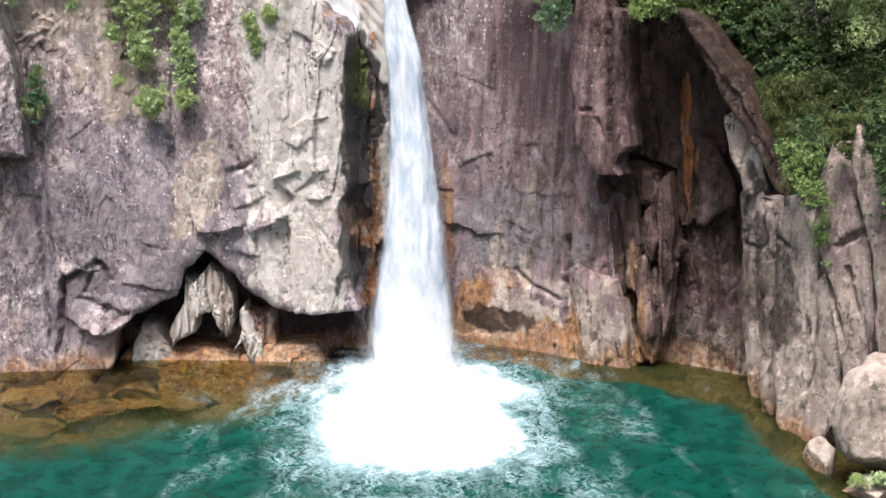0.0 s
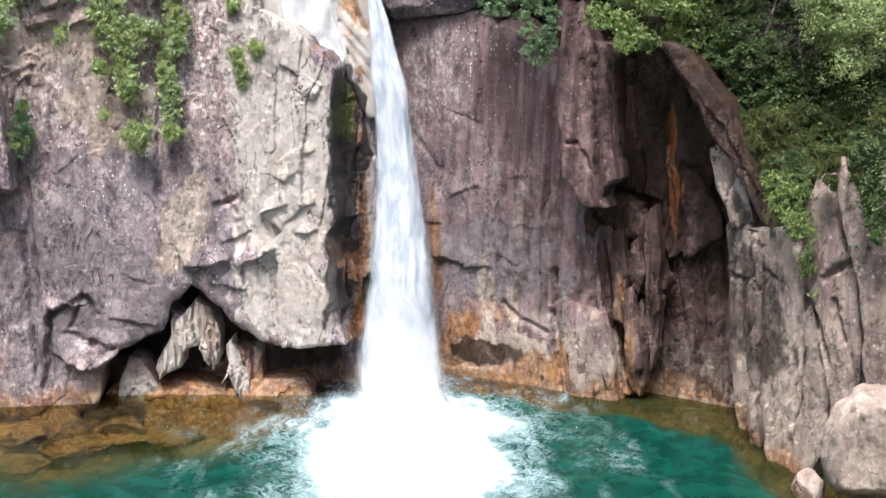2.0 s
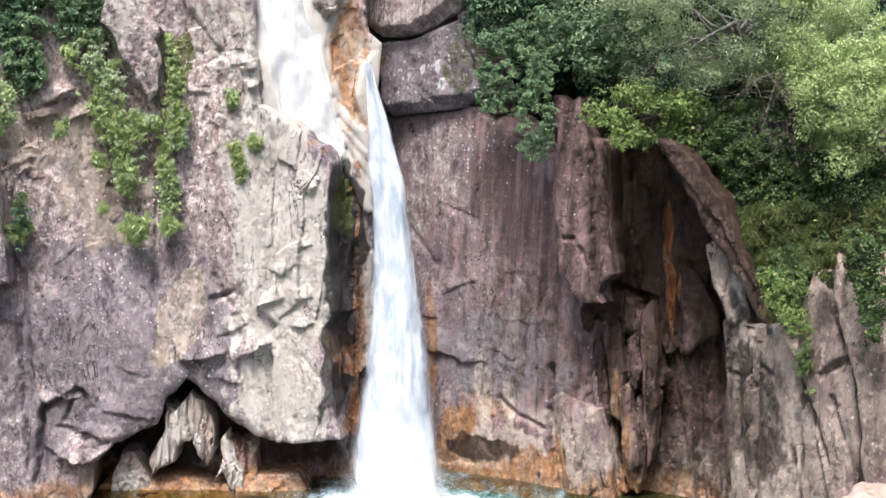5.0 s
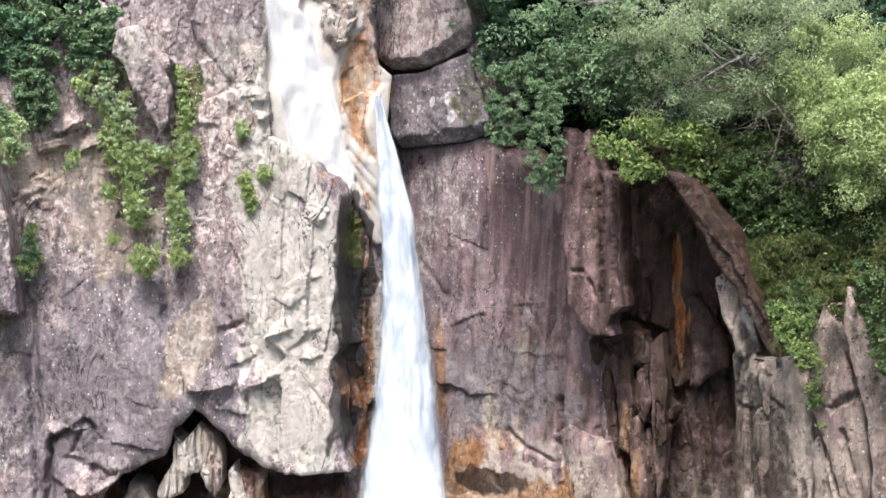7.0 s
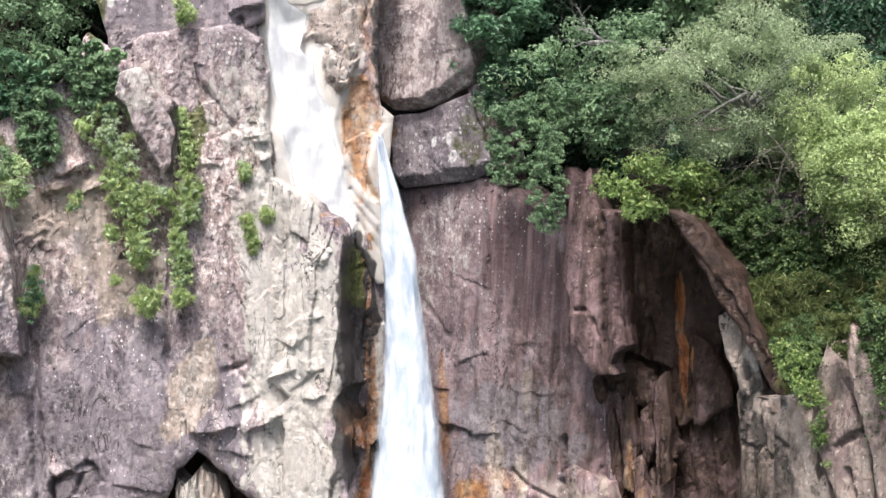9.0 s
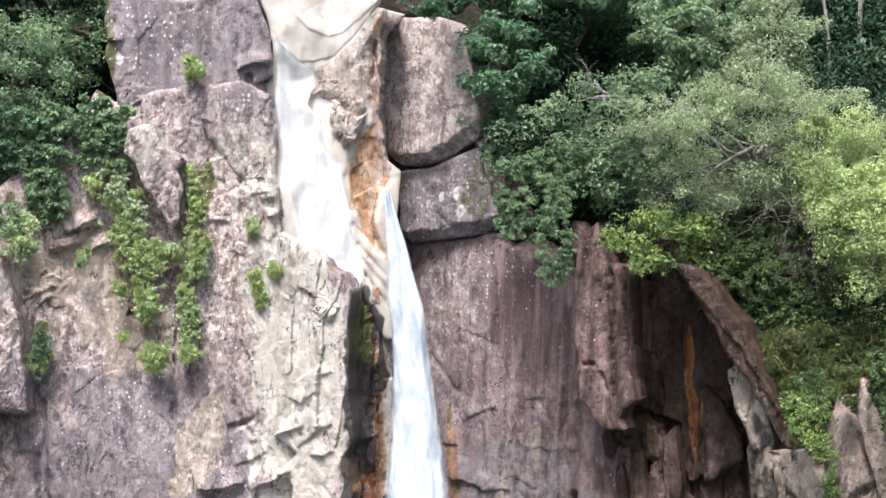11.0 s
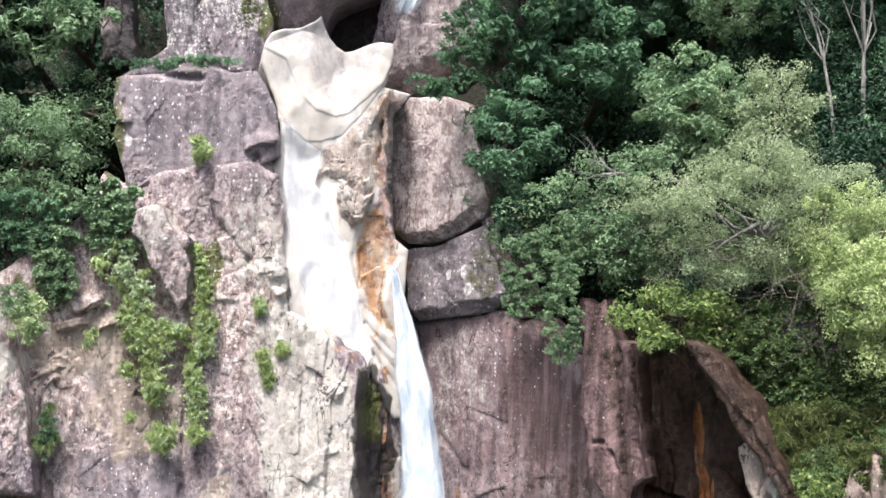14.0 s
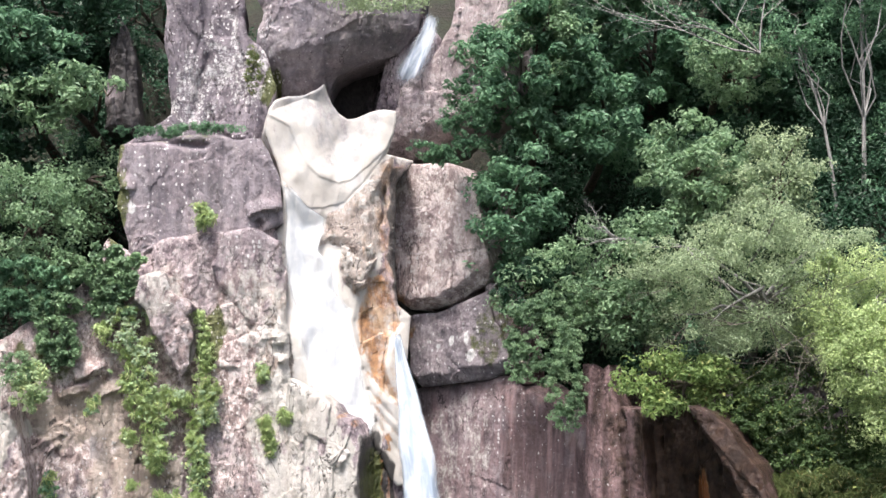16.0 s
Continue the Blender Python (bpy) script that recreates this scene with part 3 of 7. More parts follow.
# reddish bands
stain("red", 2.52, 9.73, 1.32, 4.06, 0, 0.9)
stain("red", 4.08, 5.82, 1.06, 3.53, 0, 0.6)
stain("pale", -0.51, 9.23, 0.55, 2.22, 0, 0.3)
stain("red", 4.89, 10.81, 1.41, 2.30, 0, 0.8)
stain("red", -11.29, 10.95, 1.92, 0.87, -10, 0.35)
stain("red", 6.60, 8.78, 2.47, 2.65, 0, 0.3)
stain("red", 3.92, 3.85, 2.14, 1.52, 0, 0.9)
stain("dark", 3.75, 3.48, 1.25, 1.07, 0, 0.3)
stain("red", 6.27, 2.11, 1.59, 2.12, 0, 0.9)
stain("red", 8.43, 2.48, 1.06, 2.65, 0, 0.7)
# wet, algae-black rock; in the recess the patches also paint its shade
stain("dark", -2.58, 7.82, 0.61, 3.04, 0, 1.5)
stain("dark", -2.80, 3.74, 0.49, 2.12, 0, 1.1)
# painted shade of the foot's hollow: a core and a fainter surround
stain("dark", 1.65, 0.88, 0.62, 0.33, 0, 1.0)
stain("red", 2.45, 1.32, 1.82, 0.91, 0, 1.1)
stain("dark", 2.53, 1.20, 0.90, 0.47, -10, 0.42)
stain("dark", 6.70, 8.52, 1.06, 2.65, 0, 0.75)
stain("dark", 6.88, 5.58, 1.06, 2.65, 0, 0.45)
stain("dark", 5.43, 9.93, 0.18, 1.59, 0, 0.7)
stain("dark", 8.82, 3.96, 0.71, 2.65, 0, 0.75)
stain("dark", 7.74, 1.73, 1.02, 1.36, 0, 0.6)
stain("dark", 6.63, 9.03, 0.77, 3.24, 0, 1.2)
stain("dark", -3.35, 0.39, 1.06, 0.88, 0, 1.0)
# moss
stain("grey", -10.00, 4.35, 4.54, 4.02, 0, 0.8)
stain("grey", -8.41, 18.76, 2.74, 1.10, 0, 0.4)
# shadow below the overhanging shrubs, painted on the rock
stain("dark", -12.93, 13.56, 1.21, 0.69, 10, 0.4)
stain("moss", -12.74, 12.69, 1.21, 1.04, 0, 0.6)
stain("moss", -6.38, 22.05, 0.28, 0.85, -8, 1.1)
stain("moss", -10.89, 17.85, 0.39, 1.59, 0, 0.7)
stain("moss", -7.80, 13.42, 0.39, 1.06, -10, 0.8)
stain("moss", -8.32, 20.02, 2.30, 0.21, 0, 0.45)
stain("moss", 10.82, 7.31, 1.06, 1.59, -30, 0.7)
stain("moss", 12.79, 6.97, 1.41, 1.77, -20, 0.4)
stain("moss", 1.45, 13.97, 0.88, 1.59, -20, 0.5)
# white lichen
stain("lichen", -7.91, 22.89, 1.93, 2.51, 0, 1.05)
stain("lichen", -0.14, 13.45, 1.24, 1.06, 0, 0.7)
stain("lichen", -0.67, 17.05, 1.39, 2.40, 0, 0.75)
stain("lichen", 0.65, 10.60, 1.06, 1.59, 0, 0.45)
stain("lichen", -7.66, 5.72, 1.06, 1.41, -20, 0.6)
stain("lichen", -6.51, 16.18, 1.06, 0.71, 0, 0.7)
stain("lichen", -9.33, 18.58, 1.83, 1.28, 0, 0.65)
stain("lichen", -6.50, 13.35, 1.06, 1.77, 0, 0.5)
stain("lichen", -6.72, 3.91, 1.06, 0.88, 0, 0.5)

# white mineral patches
stain("white", -0.17, 13.30, 0.13, 0.27, 0, 0.8)
stain("white", 0.44, 12.79, 0.16, 0.22, 0, 0.8)
stain("white", -0.60, 13.13, 0.11, 0.13, 0, 0.8)
stain("white", -10.37, 17.60, 0.17, 0.30, 0, 0.8)


def stain_masks(x, z):
    warp = fbm(x * 1.1, z * 0.6, x * 0 + 3, 4, 41)
    warp2 = fbm(x * 3.3, z * 1.6, x * 0 + 8, 3, 51)
    masks = {k: np.zeros(x.shape) for k in ("pale", "rust", "red", "dark", "moss", "lichen", "white", "grey", "pink", "tan")}
    for kind, cx, cz, rx, rz, turn, strength in STAINS:
        dx, dz = x - cx, z - cz
        u = (dx * math.cos(turn) + dz * math.sin(turn)) / rx
        v = (-dx * math.sin(turn) + dz * math.cos(turn)) / rz
        r = np.sqrt(u * u + v * v) + 0.34 * warp + 0.24 * warp2
        masks[kind] = np.maximum(masks[kind], strength * ramp(r, 1.25, 0.62))
    return masks


# ---- ledges, steps and fissures of single faces ----
MARKS = []


def mark(who, kind, x0, z0, x1, z1, depth, reach):
    """who: the seed of the face. A ledge juts out above its line; a step falls back above it; a fissure is a groove along it;
    a cut is a flat plane that slopes back on the right of its line."""
    MARKS.append((who, kind, x0, z0, x1, z1, depth, reach))


mark(3, "ledge", -11.80, 2.94, -10.59, 3.26, 0.22, 0.5)
mark(3, "ledge", -11.72, 1.60, -10.34, 0.88, 0.25, 0.9)
mark(3, "ledge", -10.02, 2.67, -8.54, 2.31, 0.15, 0.6)
mark(3, "fissure", -11.73, 2.97, -11.93, 0.27, 0.22, 0.08)
mark(3, "ledge", -11.70, 2.88, -10.44, 3.15, 0.2, 0.5)
mark(3, "fissure", -11.41, 2.25, -9.95, 1.68, 0.15, 0.07)
mark(3, "ledge", -11.37, 1.26, -10.06, 0.99, 0.25, 0.5)
mark(3, "fissure", -10.47, 2.07, -10.34, 0.27, 0.18, 0.07)
mark(3, "ledge", -10.52, -0.01, -9.37, 0.45, 0.3, 0.6)
mark(43, "fissure", -2.27, 18.40, -2.35, 17.08, 0.35, 0.12)
mark(43, "fissure", -5.71, 16.06, -4.59, 16.23, 0.05, 0.05)
mark(43, "fissure", -4.59, 16.23, -4.44, 16.83, 0.05, 0.05)


mark(23, "ledge", -5.86, 4.38, -4.84, 4.73, 0.4, 0.9)
mark(23, "ledge", -5.53, 5.77, -4.46, 6.13, 0.3, 0.55)
mark(23, "ledge", -4.25, 5.20, -3.48, 5.36, 0.2, 0.4)
mark(23, "ledge", -4.09, 6.09, -3.58, 6.22, 0.15, 0.4)
mark(23, "ledge", -4.66, 6.80, -3.95, 7.19, 0.12, 0.5)
mark(23, "ledge", -3.94, 7.63, -3.59, 7.81, 0.12, 0.4)
mark(23, "ledge", -3.66, 9.29, -3.36, 9.81, 0.2, 0.6)
mark(23, "ledge", -5.01, 7.01, -4.48, 6.80, 0.1, 0.4)
mark(23, "fissure", -4.94, 4.55, -4.86, 2.55, 0.08, 0.05)
mark(23, "fissure", -5.37, 5.62, -5.03, 4.87, 0.15, 0.06)
mark(23, "fissure", -3.97, 4.37, -3.27, 3.65, 0.05, 0.05)
mark(27, "ledge", -3.33, 5.33, -2.33, 5.63, 0.5, 1.2)
mark(27, "fissure", -2.34, 7.78, -2.13, 3.74, 0.2, 0.08)
mark(27, "ledge", -3.25, 4.10, -2.61, 4.29, 0.25, 0.7)
mark(3, "ledge", -7.70, 4.09, -6.31, 4.40, 0.35, 0.9)
mark(3, "ledge", -10.86, 0.97, -9.85, 1.43, 0.3, 1)
mark(3, "ledge", -6.92, 3.64, -5.77, 3.37, 0.15, 0.4)
mark(3, "ledge", -13.48, 5.50, -12.52, 5.33, 0.12, 0.6)
mark(3, "ledge", -9.66, 3.99, -8.61, 3.63, 0.08, 0.5)
mark(3, "fissure", -12.94, 9.46, -12.57, 5.63, 0.25, 0.09)
mark(3, "fissure", -12.57, 5.63, -12.11, 0.74, 0.25, 0.09)
mark(3, "fissure", -8.34, 10.32, -8.55, 6.17, 0.18, 0.07)
mark(3, "fissure", -6.71, 6.88, -6.04, 5.65, 0.12, 0.06)
mark(3, "fissure", -6.04, 5.65, -5.72, 4.58, 0.15, 0.06)
mark(3, "fissure", -10.00, 9.64, -9.49, 9.38, 0.3, 0.15)
mark(3, "ledge", -11.14, 12.16, -12.55, 11.80, 0.2, 0.5)
mark(3, "ledge", -11.87, 10.49, -12.56, 11.01, 0.12, 0.4)
mark(3, "ledge", -13.28, 9.95, -12.22, 10.40, 0.2, 0.5)
mark(3, "ledge", -11.85, 12.07, -10.96, 12.52, 0.3, 0.5)
mark(3, "ledge", -7.54, 12.55, -6.84, 12.38, 0.12, 0.5)
mark(3, "ledge", -5.87, 13.09, -5.34, 13.26, 0.25, 0.3)
mark(3, "ledge", -5.61, 12.56, -5.26, 12.74, 0.2, 0.3)
mark(3, "fissure", -5.05, 15.31, -5.23, 11.06, 0.2, 0.1)
mark(3, "fissure", -6.64, 15.29, -6.47, 12.12, 0.15, 0.07)
mark(3, "fissure", -6.83, 11.94, -6.31, 7.83, 0.1, 0.06)
mark(8, "fissure", -10.59, 20.04, -7.93, 19.63, 0.2, 0.1)
mark(8, "ledge", -11.14, 18.27, -10.29, 18.17, 0.2, 0.6)
mark(17, "fissure", -6.96, 23.95, -6.47, 21.77, 0.2, 0.12)
mark(17, "fissure", -8.47, 23.45, -9.04, 20.88, 0.15, 0.08)
mark(61, "ledge", 0.04, 3.88, 1.14, 3.74, 0.22, 0.8)
mark(61, "ledge", 1.03, 3.61, 1.98, 3.67, 0.18, 0.6)
mark(61, "ledge", -0.15, 5.05, 0.39, 4.99, 0.1, 0.4)
mark(61, "ledge", 0.53, 5.83, 1.62, 6.35, 0.1, 0.7)
mark(61, "ledge", 2.43, 6.67, 3.47, 6.81, 0.08, 0.5)
mark(61, "ledge", 2.38, 4.01, 2.74, 3.82, 0.1, 0.3)
mark(61, "fissure", 3.89, 3.93, 4.01, 2.09, 0.3, 0.09)
mark(61, "fissure", 4.01, 2.09, 4.32, 0.62, 0.3, 0.1)
mark(61, "fissure", 1.07, 5.91, 1.17, 4.09, 0.06, 0.06)
mark(61, "fissure", 2.41, 6.46, 2.35, 4.10, 0.08, 0.08)
mark(61, "fissure", 1.55, 11.12, 1.42, 6.45, 0.05, 0.08)
mark(61, "fissure", -0.48, 7.88, 0.43, 6.63, 0.05, 0.08)
mark(61, "fissure", 2.28, 2.63, 2.83, 2.08, 0.15, 0.07)
mark(61, "fissure", 2.83, 2.08, 3.92, 1.72, 0.12, 0.07)
mark(65, "ledge", 5.73, 6.67, 7.48, 6.15, 0.4, 0.8)
mark(65, "ledge", 5.96, 3.49, 7.36, 3.95, 0.6, 1)
mark(65, "ledge", 5.06, 5.25, 6.63, 5.27, 0.4, 0.9)
mark(65, "ledge", 7.70, 4.39, 9.08, 5.29, 0.45, 1)
mark(65, "ledge", 5.75, 5.61, 6.96, 5.97, 0.3, 0.6)
mark(65, "fissure", 5.09, 5.25, 5.37, 2.42, 0.4, 0.1)
mark(65, "fissure", 5.79, 3.49, 6.01, 1.35, 0.35, 0.09)
mark(65, "fissure", 7.18, 3.86, 6.89, 1.36, 0.4, 0.1)
mark(65, "fissure", 6.27, 5.97, 6.49, 3.50, 0.3, 0.1)
mark(65, "fissure", 7.50, 9.47, 7.73, 4.39, 0.2, 0.06)
mark(65, "fissure", 9.08, 5.29, 9.31, 3.16, 0.2, 0.08)
mark(65, "fissure", 6.75, 7.72, 6.97, 5.62, 0.2, 0.09)
mark(65, "ledge", 5.69, 0.73, 6.84, 0.74, 0.7, 1.2)
mark(57, "cut", -1.96, 14.83, -0.81, 14.74, 1, 2)
mark(57, "cut", -0.81, 14.74, 0.81, 15.61, 1, 2)
mark(58, "cut", -1.63, 12.11, 1.62, 12.64, 0.9, 2)
mark(51, "cut", -2.40, 20.26, 0.71, 21.53, 1.1, 2)
mark(46, "cut", -3.95, 23.76, -1.12, 24.33, 0.8, 2)
mark(67, "fissure", 4.99, 11.13, 5.10, 6.80, 0.5, 0.11)
mark(67, "fissure", 5.37, 10.66, 5.45, 7.09, 0.2, 0.06)
mark(67, "fissure", 4.16, 8.10, 4.56, 8.04, 0.15, 0.06)
mark(67, "fissure", 4.63, 7.88, 4.88, 7.21, 0.15, 0.06)
mark(75, "ledge", 7.03, 10.56, 8.37, 8.79, 0.12, 0.3)
mark(75, "ledge", 8.37, 8.79, 9.42, 6.85, 0.12, 0.3)
mark(61, "fissure", 4.95, 5.47, 5.10, 2.15, 0.3, 0.09)
mark(61, "fissure", 3.84, 2.59, 4.12, -0.09, 0.3, 0.08)
mark(61, "fissure", 4.12, -0.09, 4.30, -0.33, 0.3, 0.08)
mark(61, "ledge", 2.38, 5.11, 4.03, 5.16, 0.06, 0.3)
mark(3, "fissure", -11.82, 2.76, -11.16, 3.12, 0.25, 0.08)
mark(3, "fissure", -11.16, 3.12, -10.71, 3.39, 0.25, 0.08)
mark(3, "fissure", -10.71, 3.39, -11.17, 2.31, 0.2, 0.07)
mark(3, "fissure", -10.71, 3.39, -10.34, 2.65, 0.2, 0.07)
mark(3, "fissure", -11.77, 2.76, -11.75, 0.91, 0.25, 0.09)
mark(3, "ledge", -10.50, 1.06, -9.70, 1.36, 0.3, 0.5)
mark(3, "fissure", -10.32, 1.50, -9.80, 1.72, 0.25, 0.08)
mark(3, "ledge", -7.47, 4.00, -6.27, 4.42, 0.3, 0.6)
mark(3, "ledge", -6.54, 4.85, -5.58, 5.28, 0.2, 0.5)
mark(3, "fissure", -6.81, 5.99, -5.95, 6.33, 0.15, 0.07)
mark(3, "ledge", -6.09, 4.15, -4.88, 4.66, 0.4, 0.8)
mark(3, "ledge", -11.92, 12.05, -10.82, 12.41, 0.3, 0.5)
mark(3, "ledge", -12.42, 11.52, -11.40, 11.79, 0.25, 0.4)
mark(3, "ledge", -11.40, 11.52, -10.20, 11.88, 0.25, 0.4)
mark(3, "ledge", -12.73, 9.86, -12.31, 10.12, 0.25, 0.3)
mark(3, "ledge", -9.55, 9.33, -9.11, 8.98, 0.3, 0.4)
mark(3, "ledge", -6.21, 13.32, -5.51, 13.33, 0.16, 0.3)
mark(3, "ledge", -5.68, 12.61, -5.32, 12.49, 0.16, 0.3)
mark(3, "fissure", -12.52, 7.08, -12.04, 2.24, 0.3, 0.1)
mark(3, "fissure", -8.56, 7.23, -8.34, 4.27, 0.12, 0.07)
mark(8, "ledge", -6.67, 17.29, -5.59, 17.57, 0.35, 0.5)
mark(8, "fissure", -6.40, 17.20, -6.12, 16.27, 0.3, 0.1)
mark(80, "fissure", 9.70, 3.25, 9.62, 0.35, 0.2, 0.06)
mark(80, "fissure", 9.01, 5.14, 9.32, 4.93, 0.1, 0.05)
mark(82, "fissure", 9.82, 4.75, 10.20, 3.00, 0.25, 0.07)
mark(82, "fissure", 10.04, 5.25, 10.64, 5.95, 0.2, 0.06)
mark(82, "fissure", 10.27, 4.89, 10.41, 3.65, 0.15, 0.05)
mark(79, "fissure", 8.75, 4.39, 9.18, 4.35, 0.1, 0.05)
mark(79, "fissure", 9.04, 6.10, 9.04, 1.67, 0.1, 0.05)


# ---- rock ----
def inside(px, pz, poly):
    hit = np.zeros(px.shape, bool)
    for (x0, z0), (x1, z1) in zip(poly, np.roll(poly, -1, 0)):
        cross = (z0 > pz) != (z1 > pz)
        if z0 != z1:
            hit ^= cross & (px < (x1 - x0) * (pz - z0) / (z1 - z0) + x0)
    return hit


def rock(name, outline, plane, thick=2.0, cell=0.065, big=0.4, facet=0.28, size=(1.6, 2.2), crack=0.0, fine=0.03,
         bevel=0.25, rough=0.08, seed=1, smooth=0.0, shape=None, label="", kind="structure", category="", parent=None, tilt=0.5, base=(), skip=(), shatter=0.0, paint=None, calm=None, split=None):
    """A mass of rock with an uneven outline (x, z) that lies in the plane y = a + b x + c z. Its front is broken
    into facets with cracks between them; its flanks run back into the hill."""
    a, b, c = plane
    stretch = math.hypot(1, b)
    poly = []
    pts = np.array(outline, float)
    pts[:, 0] *= stretch
    for i, (p, q) in enumerate(zip(pts, np.roll(pts, -1, 0))):
        k = max(1, int(np.hypot(*(q - p)) / 0.22))
        for j in range(k):
            poly.append(p + (q - p) * j / k)
    poly = np.array(poly)
    way = np.roll(poly, -1, 0) - np.roll(poly, 1, 0)
    way /= np.maximum(np.hypot(way[:, 0], way[:, 1]), 1e-6)[:, None]
    off = rough * fbm(poly[:, 0] * 1.7, poly[:, 1] * 1.7, poly[:, 0] * 0 + seed, 3, seed + 5)
    poly[:, 0] += way[:, 1] * off
    poly[:, 1] -= way[:, 0] * off
    lo, hi = poly.min(0) - cell, poly.max(0) + cell
    nu, nv = int((hi[0] - lo[0]) / cell) + 2, int((hi[1] - lo[1]) / cell) + 2
    gu, gv = np.meshgrid(lo[0] + cell * np.arange(nu), lo[1] + cell * np.arange(nv), indexing="ij")
    keep = inside(gu[:-1, :-1] + cell / 2, gv[:-1, :-1] + cell / 2, poly)
    index = np.arange(nu * nv).reshape(nu, nv)
    quads = np.stack([index[:-1, :-1], index[1:, :-1], index[1:, 1:], index[:-1, 1:]], -1)[keep]
    used = np.unique(quads)
    again = np.full(nu * nv, -1)
    again[used] = np.arange(len(used))
    quads = again[quads]
    s, z = gu.ravel()[used], gv.ravel()[used]
    # edges that belong to one quad only
    e = np.concatenate([quads[:, [i, (i + 1) % 4]] for i in range(4)])
    code = np.sort(e, 1) @ np.array([len(used), 1])
    _, first, count = np.unique(code, return_index=True, return_counts=True)
    rim = e[first[count == 1]]
    # distance to the outline, and the rim drawn onto it
    near, foot = np.full(len(s), 1e9), np.zeros((len(s), 2))
    for p, q in zip(poly, np.roll(poly, -1, 0)):
        d = q - p
        t = np.clip(((s - p[0]) * d[0] + (z - p[1]) * d[1]) / max(d @ d, 1e-9), 0, 1)
        fx, fz = p[0] + t * d[0], p[1] + t * d[1]
        r = np.hypot(s - fx, z - fz)
        m = r < near
        near[m] = r[m]
        foot[m, 0], foot[m, 1] = fx[m], fz[m]
    edge = np.unique(rim)
    s[edge], z[edge] = foot[edge, 0], foot[edge, 1]
    near[edge] = 0
    mid = near > cell * 0.6
    shake = np.random.RandomState(seed)
    s[mid] += cell * 0.3 * (shake.rand(mid.sum()) - 0.5)
    z[mid] += cell * 0.3 * (shake.rand(mid.sum()) - 0.5)
    # relief: flat slabs between joints, shattered in places; then the ledges and fissures of this face
    sw = s + 0.14 * fbm(s * 0.8, z * 0.45, s * 0, 3, seed + 11)
    zw = z + 0.3 * fbm(s * 0.6, z * 0.4, s * 0 + 9, 3, seed + 12)
    out = big * fbm(s * 0.2, z * 0.11, s * 0 + seed, 2, seed)
    broken = ramp(fbm(s * 0.4, z * 0.3, s * 0 + 4, 3, seed + 15), 0.0 + shatter, 0.5 + shatter)
    still = 1.0 if calm is None else calm[2] + (1 - calm[2]) * ramp(z + 0.5 * fbm(s, z, s * 0, 3, seed + 41), calm[0], calm[1])
    broken = broken * still
    for scale, lean, amp in ((1.0, 2.0, 1.0), (2.3, 1.2, 0.5), (5.0, 0.9, 0.26)):
        r, bx, bz, gap = cells(sw / size[0] * scale, zw / (size[1] * lean) * scale, seed + int(scale * 10))
        here = still if scale < 2 else broken
        out = out + facet * amp * here * ((r[0] - 0.5) * 0.8 + tilt * 1.6 * ((r[1] - 0.5) * bx + (r[2] - 0.3) * bz))
        out = out - crack * amp * here * ramp(gap, max(0.06 * scale, 2.2 * cell * scale / size[0]), 0.0) * (r[2] > 0.45)
    out = out + fine * fbm(s * 3.0, z * 1.8, s * 0, 4, seed + 21, 0.6) * (0.3 + 0.7 * broken)
    wob = 0.05 * fbm(s * 3.1, z * 3.1, s * 0, 3, seed + 31)
    for who, kind, x0, z0, x1, z1, depth, reach in MARKS:
        if who != seed:
            continue
        u0, u1 = x0 * stretch, x1 * stretch
        du, dz = u1 - u0, z1 - z0
        ln = math.hypot(du, dz)
        t = ((s - u0) * du + (z - z0) * dz) / ln ** 2
        side = ((s - u0) * -dz + (z - z0) * du) / ln + wob
        if kind == "cut":
            out = out - depth * np.clip(-side - 0.6 * wob, 0, reach)
        elif kind == "ledge":
            end = ramp(t, -0.04, 0.06) * ramp(t, 1.04, 0.94)
            out = out + depth * end * ramp(side, -0.9 * cell, 0.9 * cell) * np.clip(1 - side / reach, 0, 1) * (0.75 + 0.25 * np.sin(t * 9 + seed))
        elif kind == "step":
            end = ramp(t, -0.05, 0.05) * ramp(t, 1.05, 0.95)
            out = out - depth * end * np.where(side > 0, np.clip(1 - side / reach, 0, 1), 0)
        else:
            end = ramp(t, -0.02, 0.1) * ramp(t, 1.02, 0.9)
            out = out - min(depth, 5 * cell) * end * ramp(np.abs(side), max(reach, 3.0 * cell), 0.0)
    if shape is not None:
        out = out + shape(s / stretch, z)
    links = np.concatenate([quads[:, [i, (i + 1) % 4]] for i in range(4)])
    for _ in range(1):
        total, count = np.zeros(len(s)), np.zeros(len(s))
        for i, j in ((0, 1), (1, 0)):
            np.add.at(total, links[:, i], out[links[:, j]])
            np.add.at(count, links[:, i], 1)
        out = 0.75 * out + 0.25 * total / np.maximum(count, 1)
    out = out - bevel * np.exp(-near / max(bevel * 0.8, 0.02))
    x = s / stretch + out * b / stretch
    y = a + b * s / stretch + c * z - out / stretch
    verts = np.stack([x, y, z], 1)
    rear = verts[edge].copy()
    rear[:, 0] -= thick * b / stretch
    rear[:, 1] += thick / stretch
    to_rear = np.full(len(s), -1)
    to_rear[edge] = len(s) + np.arange(len(edge))
    flank = np.stack([rim[:, 1], rim[:, 0], to_rear[rim[:, 0]], to_rear[rim[:, 1]]], 1)
    verts = np.concatenate([verts, rear])
    masks = stain_masks(verts[:, 0], verts[:, 2])
    masks["smooth"] = np.full(len(verts), smooth)
